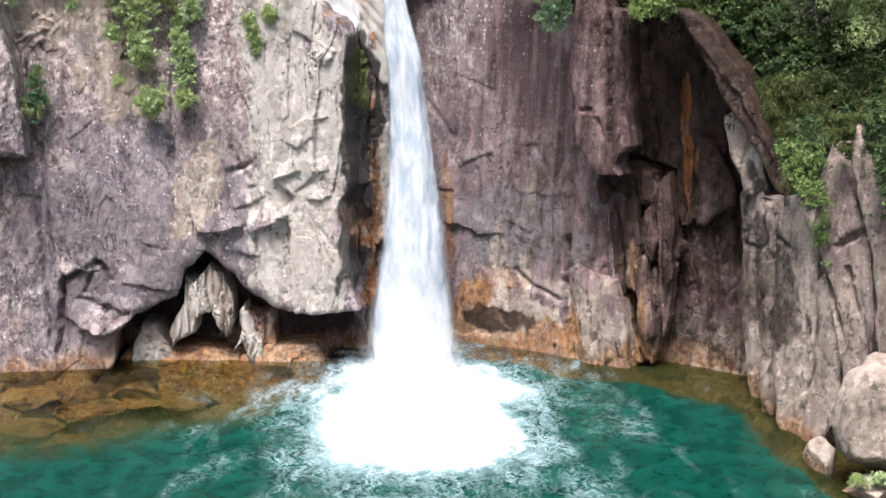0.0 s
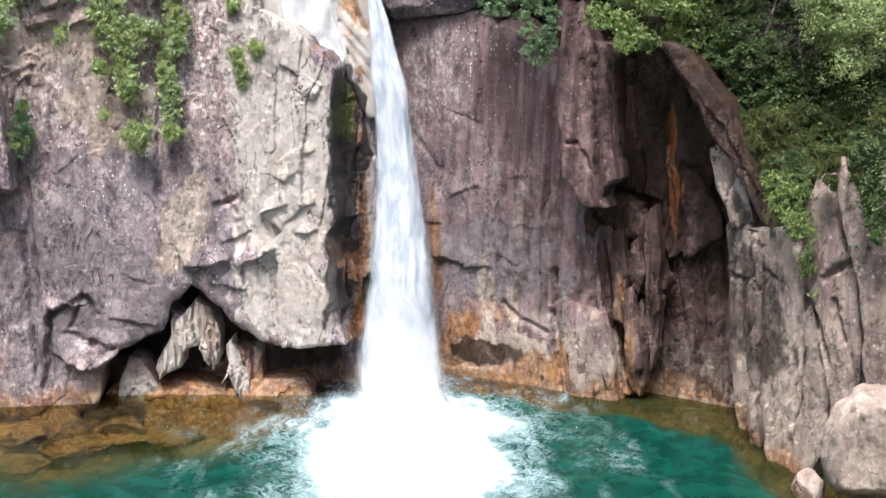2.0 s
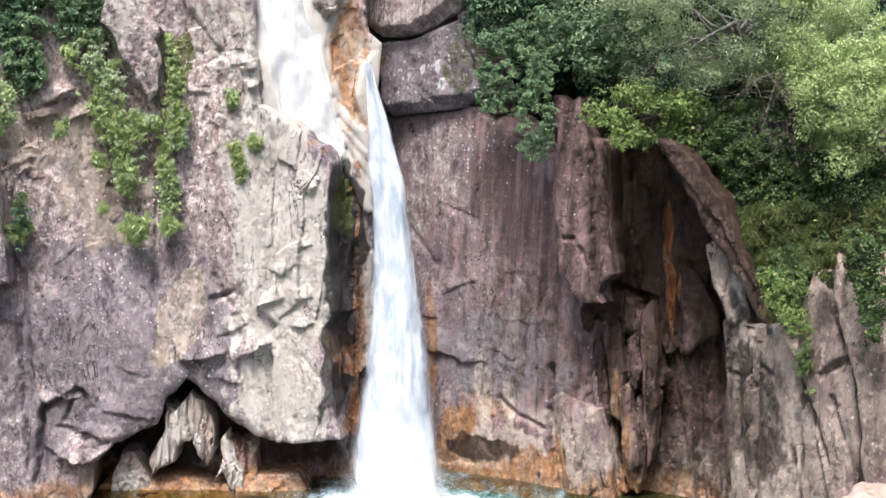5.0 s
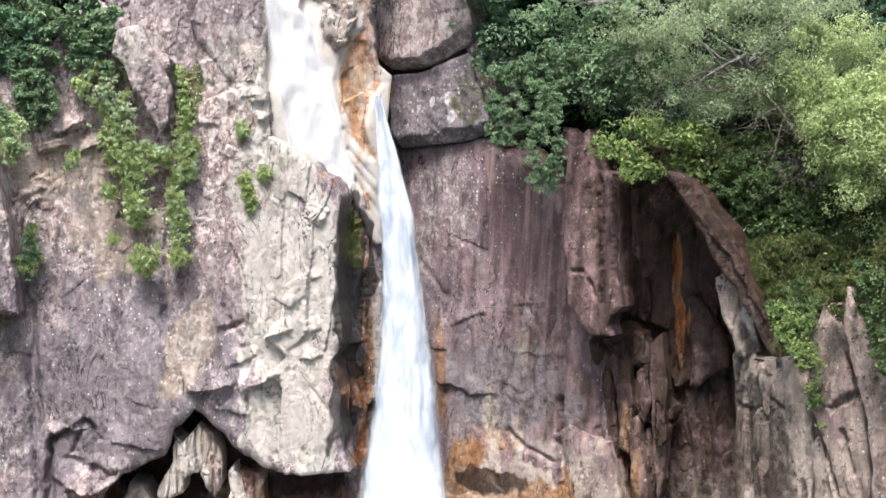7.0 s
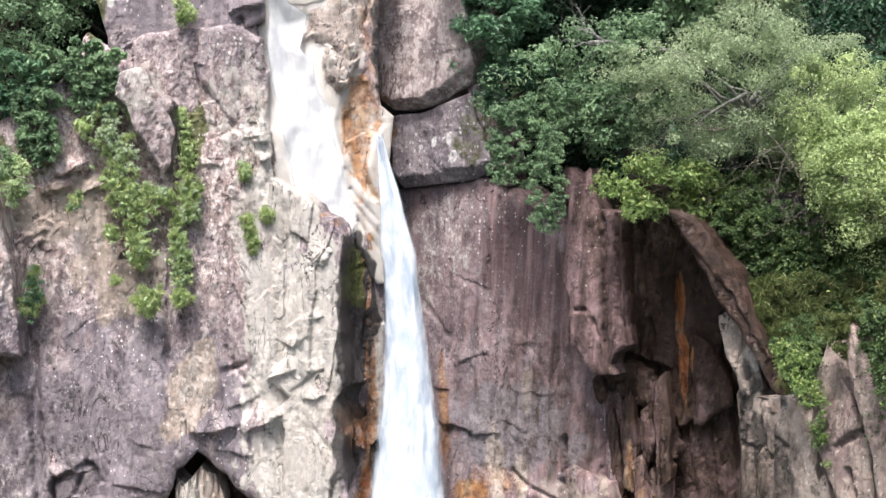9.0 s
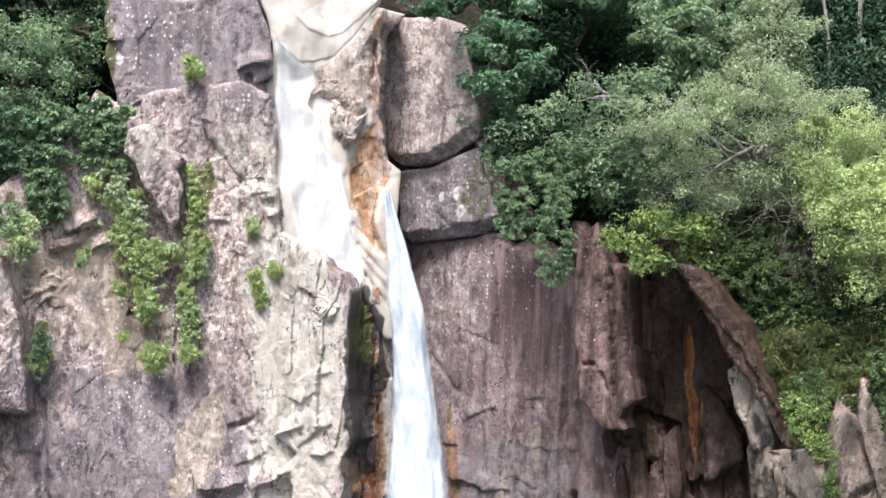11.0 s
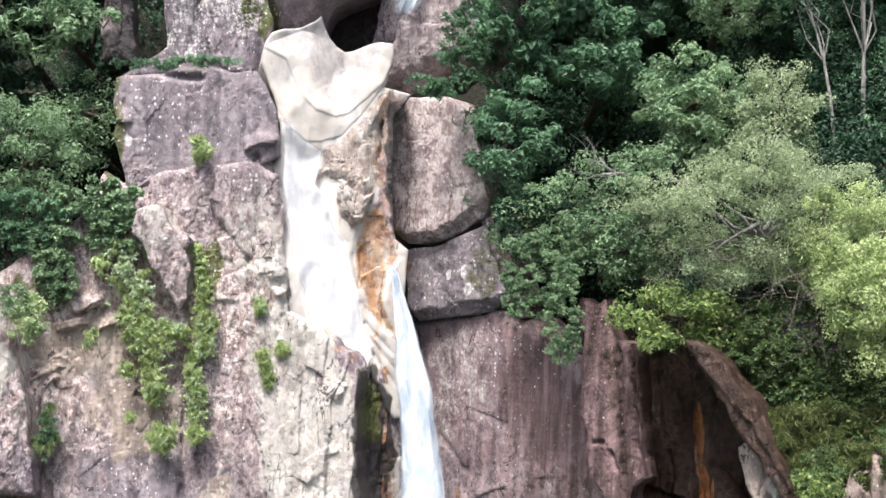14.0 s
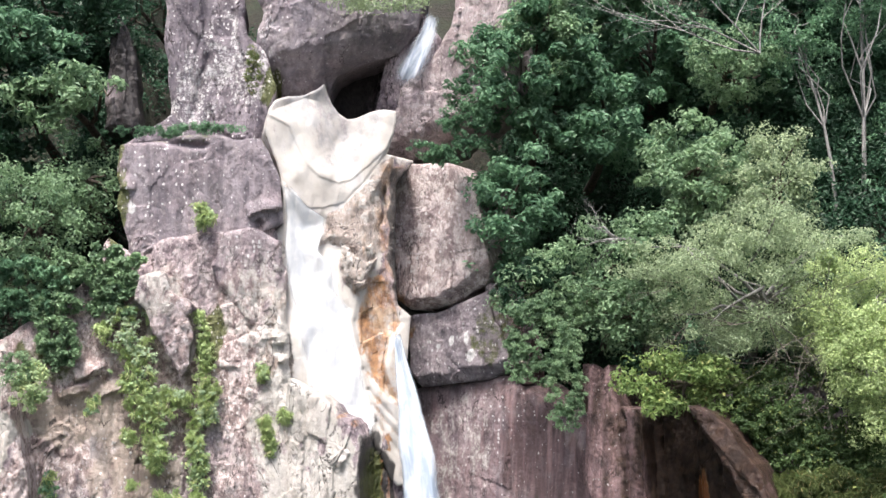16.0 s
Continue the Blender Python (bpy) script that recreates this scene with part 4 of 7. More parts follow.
    tide = verts[:, 2] + 0.5 * fbm(verts[:, 0] * 0.9, verts[:, 1] * 0.9, verts[:, 2] * 0, 3, 61)
    masks["rust"] = np.maximum(masks["rust"], 0.74 * ramp(tide, 1.0, 0.1))
    masks["pale"] = np.maximum(masks["pale"], 0.34 * ramp(tide, 1.1, 0.3))
    for key in skip:
        masks[key] *= 0
    for key, value in base:
        masks[key] = np.maximum(masks[key], value * (1 + 0.25 * fbm(verts[:, 0], verts[:, 2], verts[:, 0] * 0, 3, seed)))
    masks["dark"] *= 0.2 + 0.8 * ramp(tide, 0.2, 1.0)
    if paint is not None:
        paint(verts[:, 0], verts[:, 2], masks)
    if split is not None:
        foot = np.array([verts[:, 0].mean(), verts[:, 1].mean(), verts[:, 2].min()])
        which_of, pieces = split
        root = tagged(new(name), label, category, kind=kind)
        root.location = foot
        faces = np.concatenate([quads, flank])
        middle = verts[faces].mean(1)
        which = which_of(middle[:, 0], middle[:, 2])
        for k, (piece, note) in enumerate(pieces):
            mine = faces[which == k]
            if len(mine):
                kept, again = np.unique(mine, return_inverse=True)
                part = new(piece, mesh_of(piece, verts[kept] - foot, again.reshape(mine.shape), ROCK, False, attributes={key: value[kept] for key, value in masks.items()}))
                part.parent = root
                tagged(part, note)
        return root
    ob = new(name, mesh_of(name, verts, np.concatenate([quads, flank]), ROCK, smooth > 0.9, attributes=masks))
    if parent is None:
        tagged(ob, label, category, kind=kind)
    else:
        ob.parent = parent
        tagged(ob, label)
    return ob


def lump(name, centre, radii, seed, label, relief=0.2, cuts=5, sides=8, category="boulder", under=False):
    """A free boulder: a ball cut by flat planes, then roughened."""
    bm = bmesh.new()
    bmesh.ops.create_icosphere(bm, subdivisions=cuts, radius=1)
    co = np.array([v.co for v in bm.verts])
    rnd = np.random.RandomState(seed)
    for _ in range(sides * 2):
        d = rnd.normal(size=3)
        d /= np.linalg.norm(d)
        lim = rnd.uniform(0.55, 0.82)
        over = np.maximum(co @ d - lim, 0)
        co -= 0.97 * over[:, None] * d
    co *= 1 + relief * fbm(co[:, 0] * 2.2, co[:, 1] * 2.2, co[:, 2] * 2.2, 5, seed, 0.6)[:, None] * 0.35
    co = co * np.array(radii) + np.array(centre)
    faces = np.array([[v.index for v in f.verts] for f in bm.faces])
    bm.free()
    masks = stain_masks(co[:, 0], co[:, 2])
    masks["pale"] = np.full(len(co), 0.15)
    masks["tan"] = np.full(len(co), 1.0)
    masks["smooth"] = np.full(len(co), 0.2)
    if under:
        masks["rust"] = np.full(len(co), 0.75)
        masks["dark"] = 0.7 * ramp(fbm(co[:, 0], co[:, 1], co[:, 2], 3, seed), -0.2, 0.4)
    return tagged(new(name, mesh_of(name, co, faces, ROCK, attributes=masks)), label, category)


# ---- the large structure ----
def hill_height(x, y):
    """The valley: a basin under the pool, a steep wood behind the cliffs, a bank under the camera."""
    back_z = 2.6 * (y - 46.5) - 2
    back_z = np.where(back_z > 24, 24 + (back_z - 24) * 0.35, back_z)
    rim_y = 45.6 - 0.5 * (x - 6)
    right_z = 12 + 1.15 * (y - rim_y)
    right_z = np.where(y < rim_y, -6 + 18 * ramp(y, rim_y - 1.5, rim_y), right_z)
    left_z = 12 + 1.3 * (y - 45.5)
    left_z = np.where(y < 45.5, -6 + 18 * ramp(y, 43.8, 45.5), left_z)
    z = back_z + (np.maximum(right_z, back_z) - back_z) * ramp(x, 5.0, 7.5)
    z = z + (np.maximum(left_z, z) - z) * ramp(x, -11.5, -13.5)
    z = np.maximum(z, -3.0)
    bank = 10.4 - 0.56 * np.maximum(y - 1.5, 0)
    z = np.maximum(z, np.minimum(bank, 10.4))
    flank = np.maximum((x - 14) * 1.4, (-x - 21) * 1.4)
    z = np.maximum(z, np.minimum(flank - 2, 34))
    far = np.hypot(x, y - 30)
    z = z + 25 * ramp(far, 60, 400)
    return z + 0.35 * fbm(x * 0.4, y * 0.4, x * 0, 4, 77) * ramp(np.abs(z + 3), 0.0, 2.0)


axis_x = np.concatenate([-np.geomspace(1500, 30, 30), np.arange(-29, 30, 0.6), np.geomspace(30, 1500, 30)])
axis_y = np.concatenate([-np.geomspace(1500, 10, 30), np.arange(-9, 75, 0.6), np.geomspace(75, 1500, 30)])
gx, gy = np.meshgrid(axis_x, axis_y, indexing="ij")
gi = np.arange(gx.size).reshape(gx.shape)
gq = np.stack([gi[:-1, :-1], gi[1:, :-1], gi[1:, 1:], gi[:-1, 1:]], -1).reshape(-1, 4)
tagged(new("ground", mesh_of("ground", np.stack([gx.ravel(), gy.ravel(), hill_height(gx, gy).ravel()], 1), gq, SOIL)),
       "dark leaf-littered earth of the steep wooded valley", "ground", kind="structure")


# pool: the surface, and a bed that drops away from the shore
def shore_distance(x, y):
    left = (43.0 + 0.18 * x) - y
    right = (46.0 - 0.75 * x) - y
    side = 2.2 * ((8.9 - x) + 0.12 * (40 - y))
    return np.minimum(np.minimum(np.where(x < -1.5, left, right), side), x + 19)


wx, wy = np.meshgrid(np.arange(-20, 13, 0.11), np.arange(19, 48, 0.11), indexing="ij")
wi = np.arange(wx.size).reshape(wx.shape)
wq = np.stack([wi[:-1, :-1], wi[1:, :-1], wi[1:, 1:], wi[:-1, 1:]], -1).reshape(-1, 4)
fx, fy = (wx + 0.55) / 3.6, (wy - 37.6) / 6.6
stir = np.sqrt(fx * fx + fy * fy) + 0.16 * fbm(wx * 0.7, wy * 0.5, wx * 0, 4, 90)
foam = 0.75 * ramp(stir, 1.15, 0.25) + 0.5 * ramp(stir, 2.3, 0.6)
wz = 0.012 * fbm(wx * 0.9, wy * 0.9, wx * 0, 4, 91) + 0.03 * ramp(stir, 1.6, 0.4) * fbm(wx * 1.6, wy * 1.6, wx * 0, 3, 92)
shore = shore_distance(wx, wy)
deep = ramp(shore + 0.9 * fbm(wx * 0.5, wy * 0.5, wx * 0, 3, 93), 0.4, 11.0 - 8.7 * ramp(wx, -11, 0))
tagged(new("water", mesh_of("water", np.stack([wx.ravel(), wy.ravel(), wz.ravel()], 1), wq, POOL,
                            attributes={"foam": foam.ravel(), "depth": np.maximum(0.14 + 0.84 * deep, 0.45 * ramp(wx, 1.5, 5)).ravel()})),
       "clear teal-green plunge pool with white foam", "pool", kind="structure")
bx_, by_ = np.meshgrid(np.arange(-20, 13, 0.16), np.arange(19, 48, 0.16), indexing="ij")
bi = np.arange(bx_.size).reshape(bx_.shape)
bq = np.stack([bi[:-1, :-1], bi[1:, :-1], bi[1:, 1:], bi[:-1, 1:]], -1).reshape(-1, 4)
r, ux, uz, gap = cells(bx_ * 0.9, by_ * 0.7, 95)
bed = -0.25 - 0.42 * np.maximum(shore_distance(bx_, by_), 0) + 0.45 * (r[0] - 0.4) + 0.3 * (r[1] - 0.5) * ux - 0.3 * np.exp(-(gap / 0.12) ** 2) + 0.12 * fbm(bx_ * 2, by_ * 2, bx_ * 0, 3, 96)
bed = np.maximum(np.minimum(bed, -0.12), -2.9)
masks = {k: np.zeros(bx_.size) for k in ("red", "moss", "lichen", "smooth", "white", "grey", "pink")}
masks["dark"] = 0.75 * ramp(r[1], 0.45, 0.75).ravel()
masks["rust"] = 0.62 * ramp(shore_distance(bx_, by_), 6, 0).ravel() + 0.15
masks["pale"] = 0.35 * ramp(r[2], 0.6, 0.9).ravel()
tagged(new("pool_bed", mesh_of("pool_bed", np.stack([bx_.ravel(), by_.ravel(), bed.ravel()], 1), bq, ROCK, attributes=masks)),
       "rust-brown stones of the pool bed under shallow water", "pool bed", kind="structure")

def tiers(*heights):
    """Parts a face in tiers, from the top down, along uneven joints."""
    def which(x, z):
        level = z + 0.5 * fbm(x * 0.7, z * 0.3, x * 0, 3, 97)
        return sum((level < h).astype(int) for h in heights)
    return which


# left wall and the blocks that stand on it
rock("cliff_left", [(-18.22, -1.74), (-13.79, -0.54), (-11.91, -0.46), (-10.43, -0.18), (-10.22, 0.35), (-10.28, 0.88), (-9.63, 1.65), (-8.37, 2.22), (-8.05, 2.96), (-7.49, 3.55), (-6.74, 2.97), (-5.96, 2.12), (-4.72, 1.55), (-4.01, 2.18), (-3.30, 1.80), (-4.00, 3.96), (-4.12, 7.17), (-4.51, 10.18), (-5.23, 11.24), (-5.46, 15.34), (-5.73, 16.46), (-5.78, 17.39), (-6.67, 16.93), (-7.75, 16.83), (-9.17, 16.65), (-10.31, 16.28), (-11.11, 16.65), (-11.75, 15.20), (-14.26, 13.42), (-18.65, 13.11)],
     (43.2, 0.1, 0.12), thick=2.5, cell=0.055, big=0.4, facet=0.24, size=(1.6, 2.0), crack=0.02, fine=0.025, seed=3, shatter=-0.12, base=(("pink", 0.35),), calm=(6.16, 10.67, 0.45), bevel=0.15, split=(tiers(8.6, 1.0), (("upper_wall", "broken brown wall grown with plants"), ("slab", "purple-grey slab with pale streaks"), ("foot", "rust-stained foot at the waterline"))), label="purple-grey streaked cliff wall beside the fall")
rock("rock_block", [(-10.89, 17.94), (-10.83, 19.71), (-8.72, 20.08), (-6.32, 19.87), (-5.60, 18.32), (-5.61, 17.16), (-6.66, 16.55), (-9.15, 16.28), (-10.47, 16.01)],
     (43.5, 0.1, 0.1), thick=3.0, big=0.3, facet=0.14, size=(1.6, 1.6), seed=8, smooth=0.2, base=(("grey", 0.55), ("red", 0.3)), bevel=0.07, label="purple-grey rock block below a grassy ledge", kind="thing", category="rock")
rock("rock_block", [(-7.82, 15.70), (-7.46, 16.82), (-6.61, 16.97), (-5.57, 16.51), (-5.41, 14.06), (-5.67, 13.35), (-6.91, 14.07)],
     (43.4, 0.1, 0.1), thick=1.5, big=0.2, facet=0.2, size=(1.2, 1.6), seed=12, base=(("grey", 0.4), ("pink", 0.3)), bevel=0.1, label="lichen-spotted boulder wedged in the cliff", kind="thing", category="rock")
rock("rock_slab", [(-9.84, 15.28), (-9.15, 15.46), (-8.82, 14.86), (-8.43, 14.63), (-8.16, 14.33), (-8.42, 14.06), (-8.26, 13.36), (-8.27, 12.48), (-8.57, 12.10), (-9.17, 13.19), (-9.59, 14.07), (-9.99, 14.60)],
     (42.75, 0.1, 0.1), thick=1.6, big=0.2, facet=0.16, size=(0.9, 1.6), base=(("grey", 0.4), ("pink", 0.4)), seed=14, bevel=0.07, label="pale jutting rock slab with plants around it", kind="thing", category="rock")
rock("cliff_upper_left", [(-11.30, 19.99), (-9.72, 21.18), (-9.87, 23.98), (-9.83, 26.42), (-7.51, 26.46), (-7.09, 24.01), (-6.50, 23.41), (-6.11, 22.21), (-6.47, 20.21)],
     (46.5, 0.1, 0.06), thick=3.0, big=0.35, facet=0.3, size=(1.5, 3.0), seed=17, base=(("grey", 1.0),), bevel=0.12, label="grey cliff face thick with white lichen")
rock("rock_pinnacle", [(-11.91, 20.67), (-11.81, 24.08), (-11.53, 24.70), (-11.02, 23.48), (-10.76, 20.48)],
     (46.6, 0.1, 0.06), thick=1.5, big=0.2, facet=0.25, size=(0.5, 1.5), seed=18, base=(("dark", 0.85),), label="dark weathered rock spur among the trees", kind="thing", category="rock")
rock("cliff_far_left", [(-16.65, 6.81), (-16.97, 11.72), (-13.77, 13.04), (-13.37, 11.68), (-12.82, 8.68), (-12.57, 6.73)],
     (41.9, 0.1, 0.1), thick=1.5, big=0.2, facet=0.3, size=(0.8, 2.0), seed=19, label="pale broken rock at the cliff's edge")

# pale buttress and its wet flank
rock("cliff_buttress", [(-5.36, 12.13), (-5.87, 9.31), (-5.88, 6.85), (-5.38, 5.81), (-4.74, 5.23), (-5.27, 4.68), (-4.77, 4.27), (-4.89, 2.52), (-4.61, 1.70), (-2.58, 1.81), (-2.85, 3.14), (-3.01, 4.34), (-3.14, 5.20), (-2.97, 5.73), (-3.13, 7.97), (-3.02, 10.23), (-3.29, 10.84), (-3.73, 11.01), (-4.28, 11.61)],
     (41.35, -0.2, 0.1), thick=1.1, cell=0.042, big=0.2, facet=0.2, size=(0.8, 1.0), crack=0.02, fine=0.05, seed=23, bevel=0.08, tilt=0.8, shatter=0.0, calm=(3.65, 5.62, 0.12), split=(tiers(9.0, 4.3), (("crest", "broken crest with rust-stained edges"), ("face", "crumbled pale face with small ledges"), ("foot", "flat pale panel with a straight lower edge"))), label="pale granite buttress with a flat overhanging foot")
rock("cliff_flank", [(-3.73, 10.65), (-2.86, 10.72), (-2.43, 10.35), (-2.01, 9.26), (-1.36, 9.19), (-1.13, 6.75), (-1.10, -0.78), (-2.40, -0.45), (-2.53, 1.17), (-3.34, 1.36)],
     (46.4, 0.9, 0.1), thick=1.5, cell=0.07, big=0.25, facet=0.4, size=(0.6, 1.6), seed=27, bevel=0.15, split=(tiers(5.4), (("upper_flank", "black and mossy wet rock"), ("lower_flank", "tan rock with rust runs"))), label="black wet flank of the buttress with rust streaks")

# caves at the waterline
# the back wall's dark base paints cave shade over wet rock
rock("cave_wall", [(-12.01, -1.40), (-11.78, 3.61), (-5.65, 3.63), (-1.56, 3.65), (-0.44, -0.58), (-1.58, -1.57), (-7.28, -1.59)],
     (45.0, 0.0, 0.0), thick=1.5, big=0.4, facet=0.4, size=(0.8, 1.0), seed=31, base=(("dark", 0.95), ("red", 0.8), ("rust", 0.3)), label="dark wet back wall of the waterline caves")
rock("rock_pillar", [(-8.30, 2.87), (-7.89, 2.52), (-7.47, 3.09), (-7.04, 2.74), (-6.76, 2.27), (-6.65, 1.68), (-6.56, 1.11), (-6.87, 0.84), (-7.12, 1.24), (-7.48, 1.63), (-7.81, 1.41), (-7.90, 0.97), (-8.26, 0.73), (-8.60, 0.48), (-8.78, 0.84), (-8.49, 1.41), (-8.23, 1.95)],
     (42.9, 0, 0.15), thick=1.2, cell=0.035, big=0.25, facet=0.5, size=(0.22, 1.1), crack=0.12, fine=0.05, base=(("tan", 0.9),), seed=33, rough=0.12, shatter=-0.4, bevel=0.1, label="eroded pale rock knob hanging in a cave mouth", kind="thing", category="rock")
rock("rock_pillar", [(-6.56, 1.63), (-6.29, 1.84), (-6.02, 1.21), (-5.85, 0.58), (-5.77, 0.04), (-5.98, -0.05), (-6.20, 0.26), (-6.43, 0.49), (-6.66, 0.33), (-6.51, 1.01)],
     (42.7, 0, 0.1), thick=1.2, cell=0.035, big=0.15, facet=0.35, size=(0.3, 0.8), crack=0.0, skip=("rust",), base=(("pale", 0.9),), seed=35, rough=0.12, shatter=-0.4, bevel=0.1, label="pale wedge of rock standing in the water", kind="thing", category="rock")
rock("rock_pillar", [(-9.96, -0.29), (-9.99, 0.24), (-9.83, 0.68), (-9.62, 1.13), (-9.20, 1.07), (-8.86, 0.51), (-8.64, 0.02), (-8.75, -0.28)],
     (42.9, 0, 0.2), thick=1.5, cell=0.05, big=0.2, facet=0.25, size=(0.5, 0.6), crack=0.0, skip=("rust",), base=(("tan", 0.9),), seed=37, rough=0.12, shatter=-0.4, bevel=0.1, label="rounded rock foot at the waterline", kind="thing", category="rock")
rock("rock_pillar", [(-6.24, 1.56), (-5.62, 1.40), (-5.35, 0.51), (-5.30, -0.21), (-5.74, -0.21), (-5.95, 0.68)],
     (43.3, 0, 0.15), thick=1.2, cell=0.04, big=0.15, facet=0.4, size=(0.3, 0.9), seed=38, rough=0.12, shatter=-0.4, bevel=0.1, base=(("red", 0.6), ("rust", 0.5)), label="brown rock rib in the cave's mouth", kind="thing", category="rock")
rock("rock_ledge", [(-10.48, -0.86), (-10.40, 0.05), (-9.47, 0.15), (-8.21, 0.35), (-6.57, 0.16), (-5.50, 0.43), (-4.05, 0.50), (-3.67, -0.11), (-4.01, -0.68)],
     (42.8, 0, 0.5), thick=1.8, cell=0.06, big=0.2, facet=0.2, size=(0.6, 0.6), seed=39, crack=0.0, base=(("rust", 1.05), ("pale", 0.5)), bevel=0.3, label="rust-orange ledge at the waterline", kind="thing", category="rock")

# the scoured bowl and chute above the fall
def patch(x, z, poly, seed=0, wobble=0.025):
    """Signed distance to an outline, inside positive, a little uneven."""
    poly = np.array(poly)
    near = np.full(x.shape, 1e9)
    for p, q in zip(poly, np.roll(poly, -1, 0)):
        d = q - p
        t = np.clip(((x - p[0]) * d[0] + (z - p[1]) * d[1]) / max(d @ d, 1e-9), 0, 1)
        near = np.minimum(near, np.hypot(x - p[0] - t * d[0], z - p[1] - t * d[1]))
    return np.where(inside(x, z, poly), near, -near) + wobble * fbm(x * 2.2, z * 2.2, x * 0, 4, seed + 70)


BASIN = [(-6.18, 20.77), (-6.02, 22.32), (-4.28, 22.96), (-2.88, 22.23), (-1.58, 21.68), (-1.92, 20.41), (-2.26, 19.68), (-2.80, 19.14), (-3.35, 18.63), (-3.81, 18.51), (-4.44, 18.69), (-4.84, 19.10), (-5.14, 19.76), (-5.42, 20.32)]
LIP = [(-6.72, 20.29), (-6.20, 21.74), (-4.83, 22.16), (-4.28, 22.57), (-3.08, 21.64), (-1.58, 21.48), (-1.86, 20.12), (-2.55, 19.15), (-3.07, 18.47), (-3.62, 17.89), (-4.26, 17.64), (-4.71, 17.63), (-5.25, 18.06), (-5.67, 18.71), (-5.93, 19.55)]
CHANNEL = [(-5.61, 18.33), (-4.80, 17.69), (-4.20, 17.32), (-4.42, 16.20), (-3.97, 15.74), (-3.79, 14.82), (-3.43, 14.36), (-3.34, 13.54), (-3.07, 12.62), (-2.89, 11.71), (-2.59, 10.62), (-3.01, 10.32), (-3.40, 10.64), (-3.78, 10.38), (-4.31, 10.93), (-4.70, 11.74), (-4.94, 12.64), (-5.22, 14.09), (-5.49, 15.18), (-5.59, 16.28), (-5.51, 17.78)]
RIB = [(-4.22, 17.46), (-3.81, 17.70), (-3.07, 18.33), (-2.55, 19.11), (-1.96, 19.54), (-2.15, 18.39), (-2.41, 18.01), (-2.41, 17.15), (-2.48, 16.31), (-2.62, 15.75), (-2.89, 15.04), (-3.34, 14.75), (-3.65, 15.19), (-3.83, 15.75), (-3.74, 16.30), (-4.16, 16.45), (-4.52, 16.33), (-4.31, 16.86)]
HOLLOW = [(-2.92, 15.38), (-2.35, 15.56), (-2.01, 14.64), (-1.80, 13.87), (-2.13, 13.35), (-2.28, 12.44), (-1.95, 11.43), (-2.17, 11.44), (-2.71, 12.08), (-3.07, 12.99), (-3.28, 13.99), (-3.07, 14.63)]
FLUTES = [(-2.98, 12.36), (-1.91, 11.24), (-2.83, 11.71), (-1.95, 10.71), (-2.71, 11.21), (-1.88, 10.23), (-2.57, 10.68), (-1.85, 9.69), (-3.25, 13.90), (-2.85, 11.71), (-2.85, 11.71), (-2.18, 9.73)]


def bowl(x, z):
    """A basin worn by the stream with a sharp rim, a crescent under it, a polished channel, a broken rib and a fluted hollow."""
    basin, lip, channel, rib, hollow = (patch(x, z, p, k) for k, p in enumerate((BASIN, LIP, CHANNEL, RIB, HOLLOW)))
    out = -0.75 * ramp(basin, 0.0, 1.5) + 0.028 * ramp(basin, -0.05, 0.03)
    out = out - 0.03 * ramp(lip, 0.03, -0.05) - 0.12 * ramp(lip, 0.1, -0.8)
    out = out - 0.2 * ramp(channel, -0.05, 0.7)
    out = out + 0.2 * ramp(rib, -0.1, 0.5) - 0.22 * ramp(hollow, -0.15, 0.3)
    low = ramp(z, (BREAK + 0.6), BREAK - 0.2) * ramp(rib, -0.02, 0.12)
    for size, amp in ((0.5, 0.3), (0.2, 0.11)):
        c, bx, bz, gap = cells((x + 0.15 * z) / size, z / (size * 1.9), 77)
        out = out + (0.15 + low) * ramp(rib, -0.02, 0.12) * amp * ((c[0] - 0.4) + 0.9 * ((c[1] - 0.5) * bx + (c[2] - 0.3) * bz))
        out = out + 0.35 * ramp(hollow, 0, 0.15) * amp * (c[0] - 0.5)
    for (x0, z0), (x1, z1) in zip(FLUTES[::2], FLUTES[1::2]):
        t = np.clip(((x - x0) * (x1 - x0) + (z - z0) * (z1 - z0)) / ((x1 - x0) ** 2 + (z1 - z0) ** 2), 0, 1)
        out = out - 0.03 * np.exp(-((np.hypot(x - x0 - t * (x1 - x0), z - z0 - t * (z1 - z0))) / 0.07) ** 2)
    return out + 0.08 * fbm(x * 1.1, z * 0.6, x * 0 + 2, 3, 73)


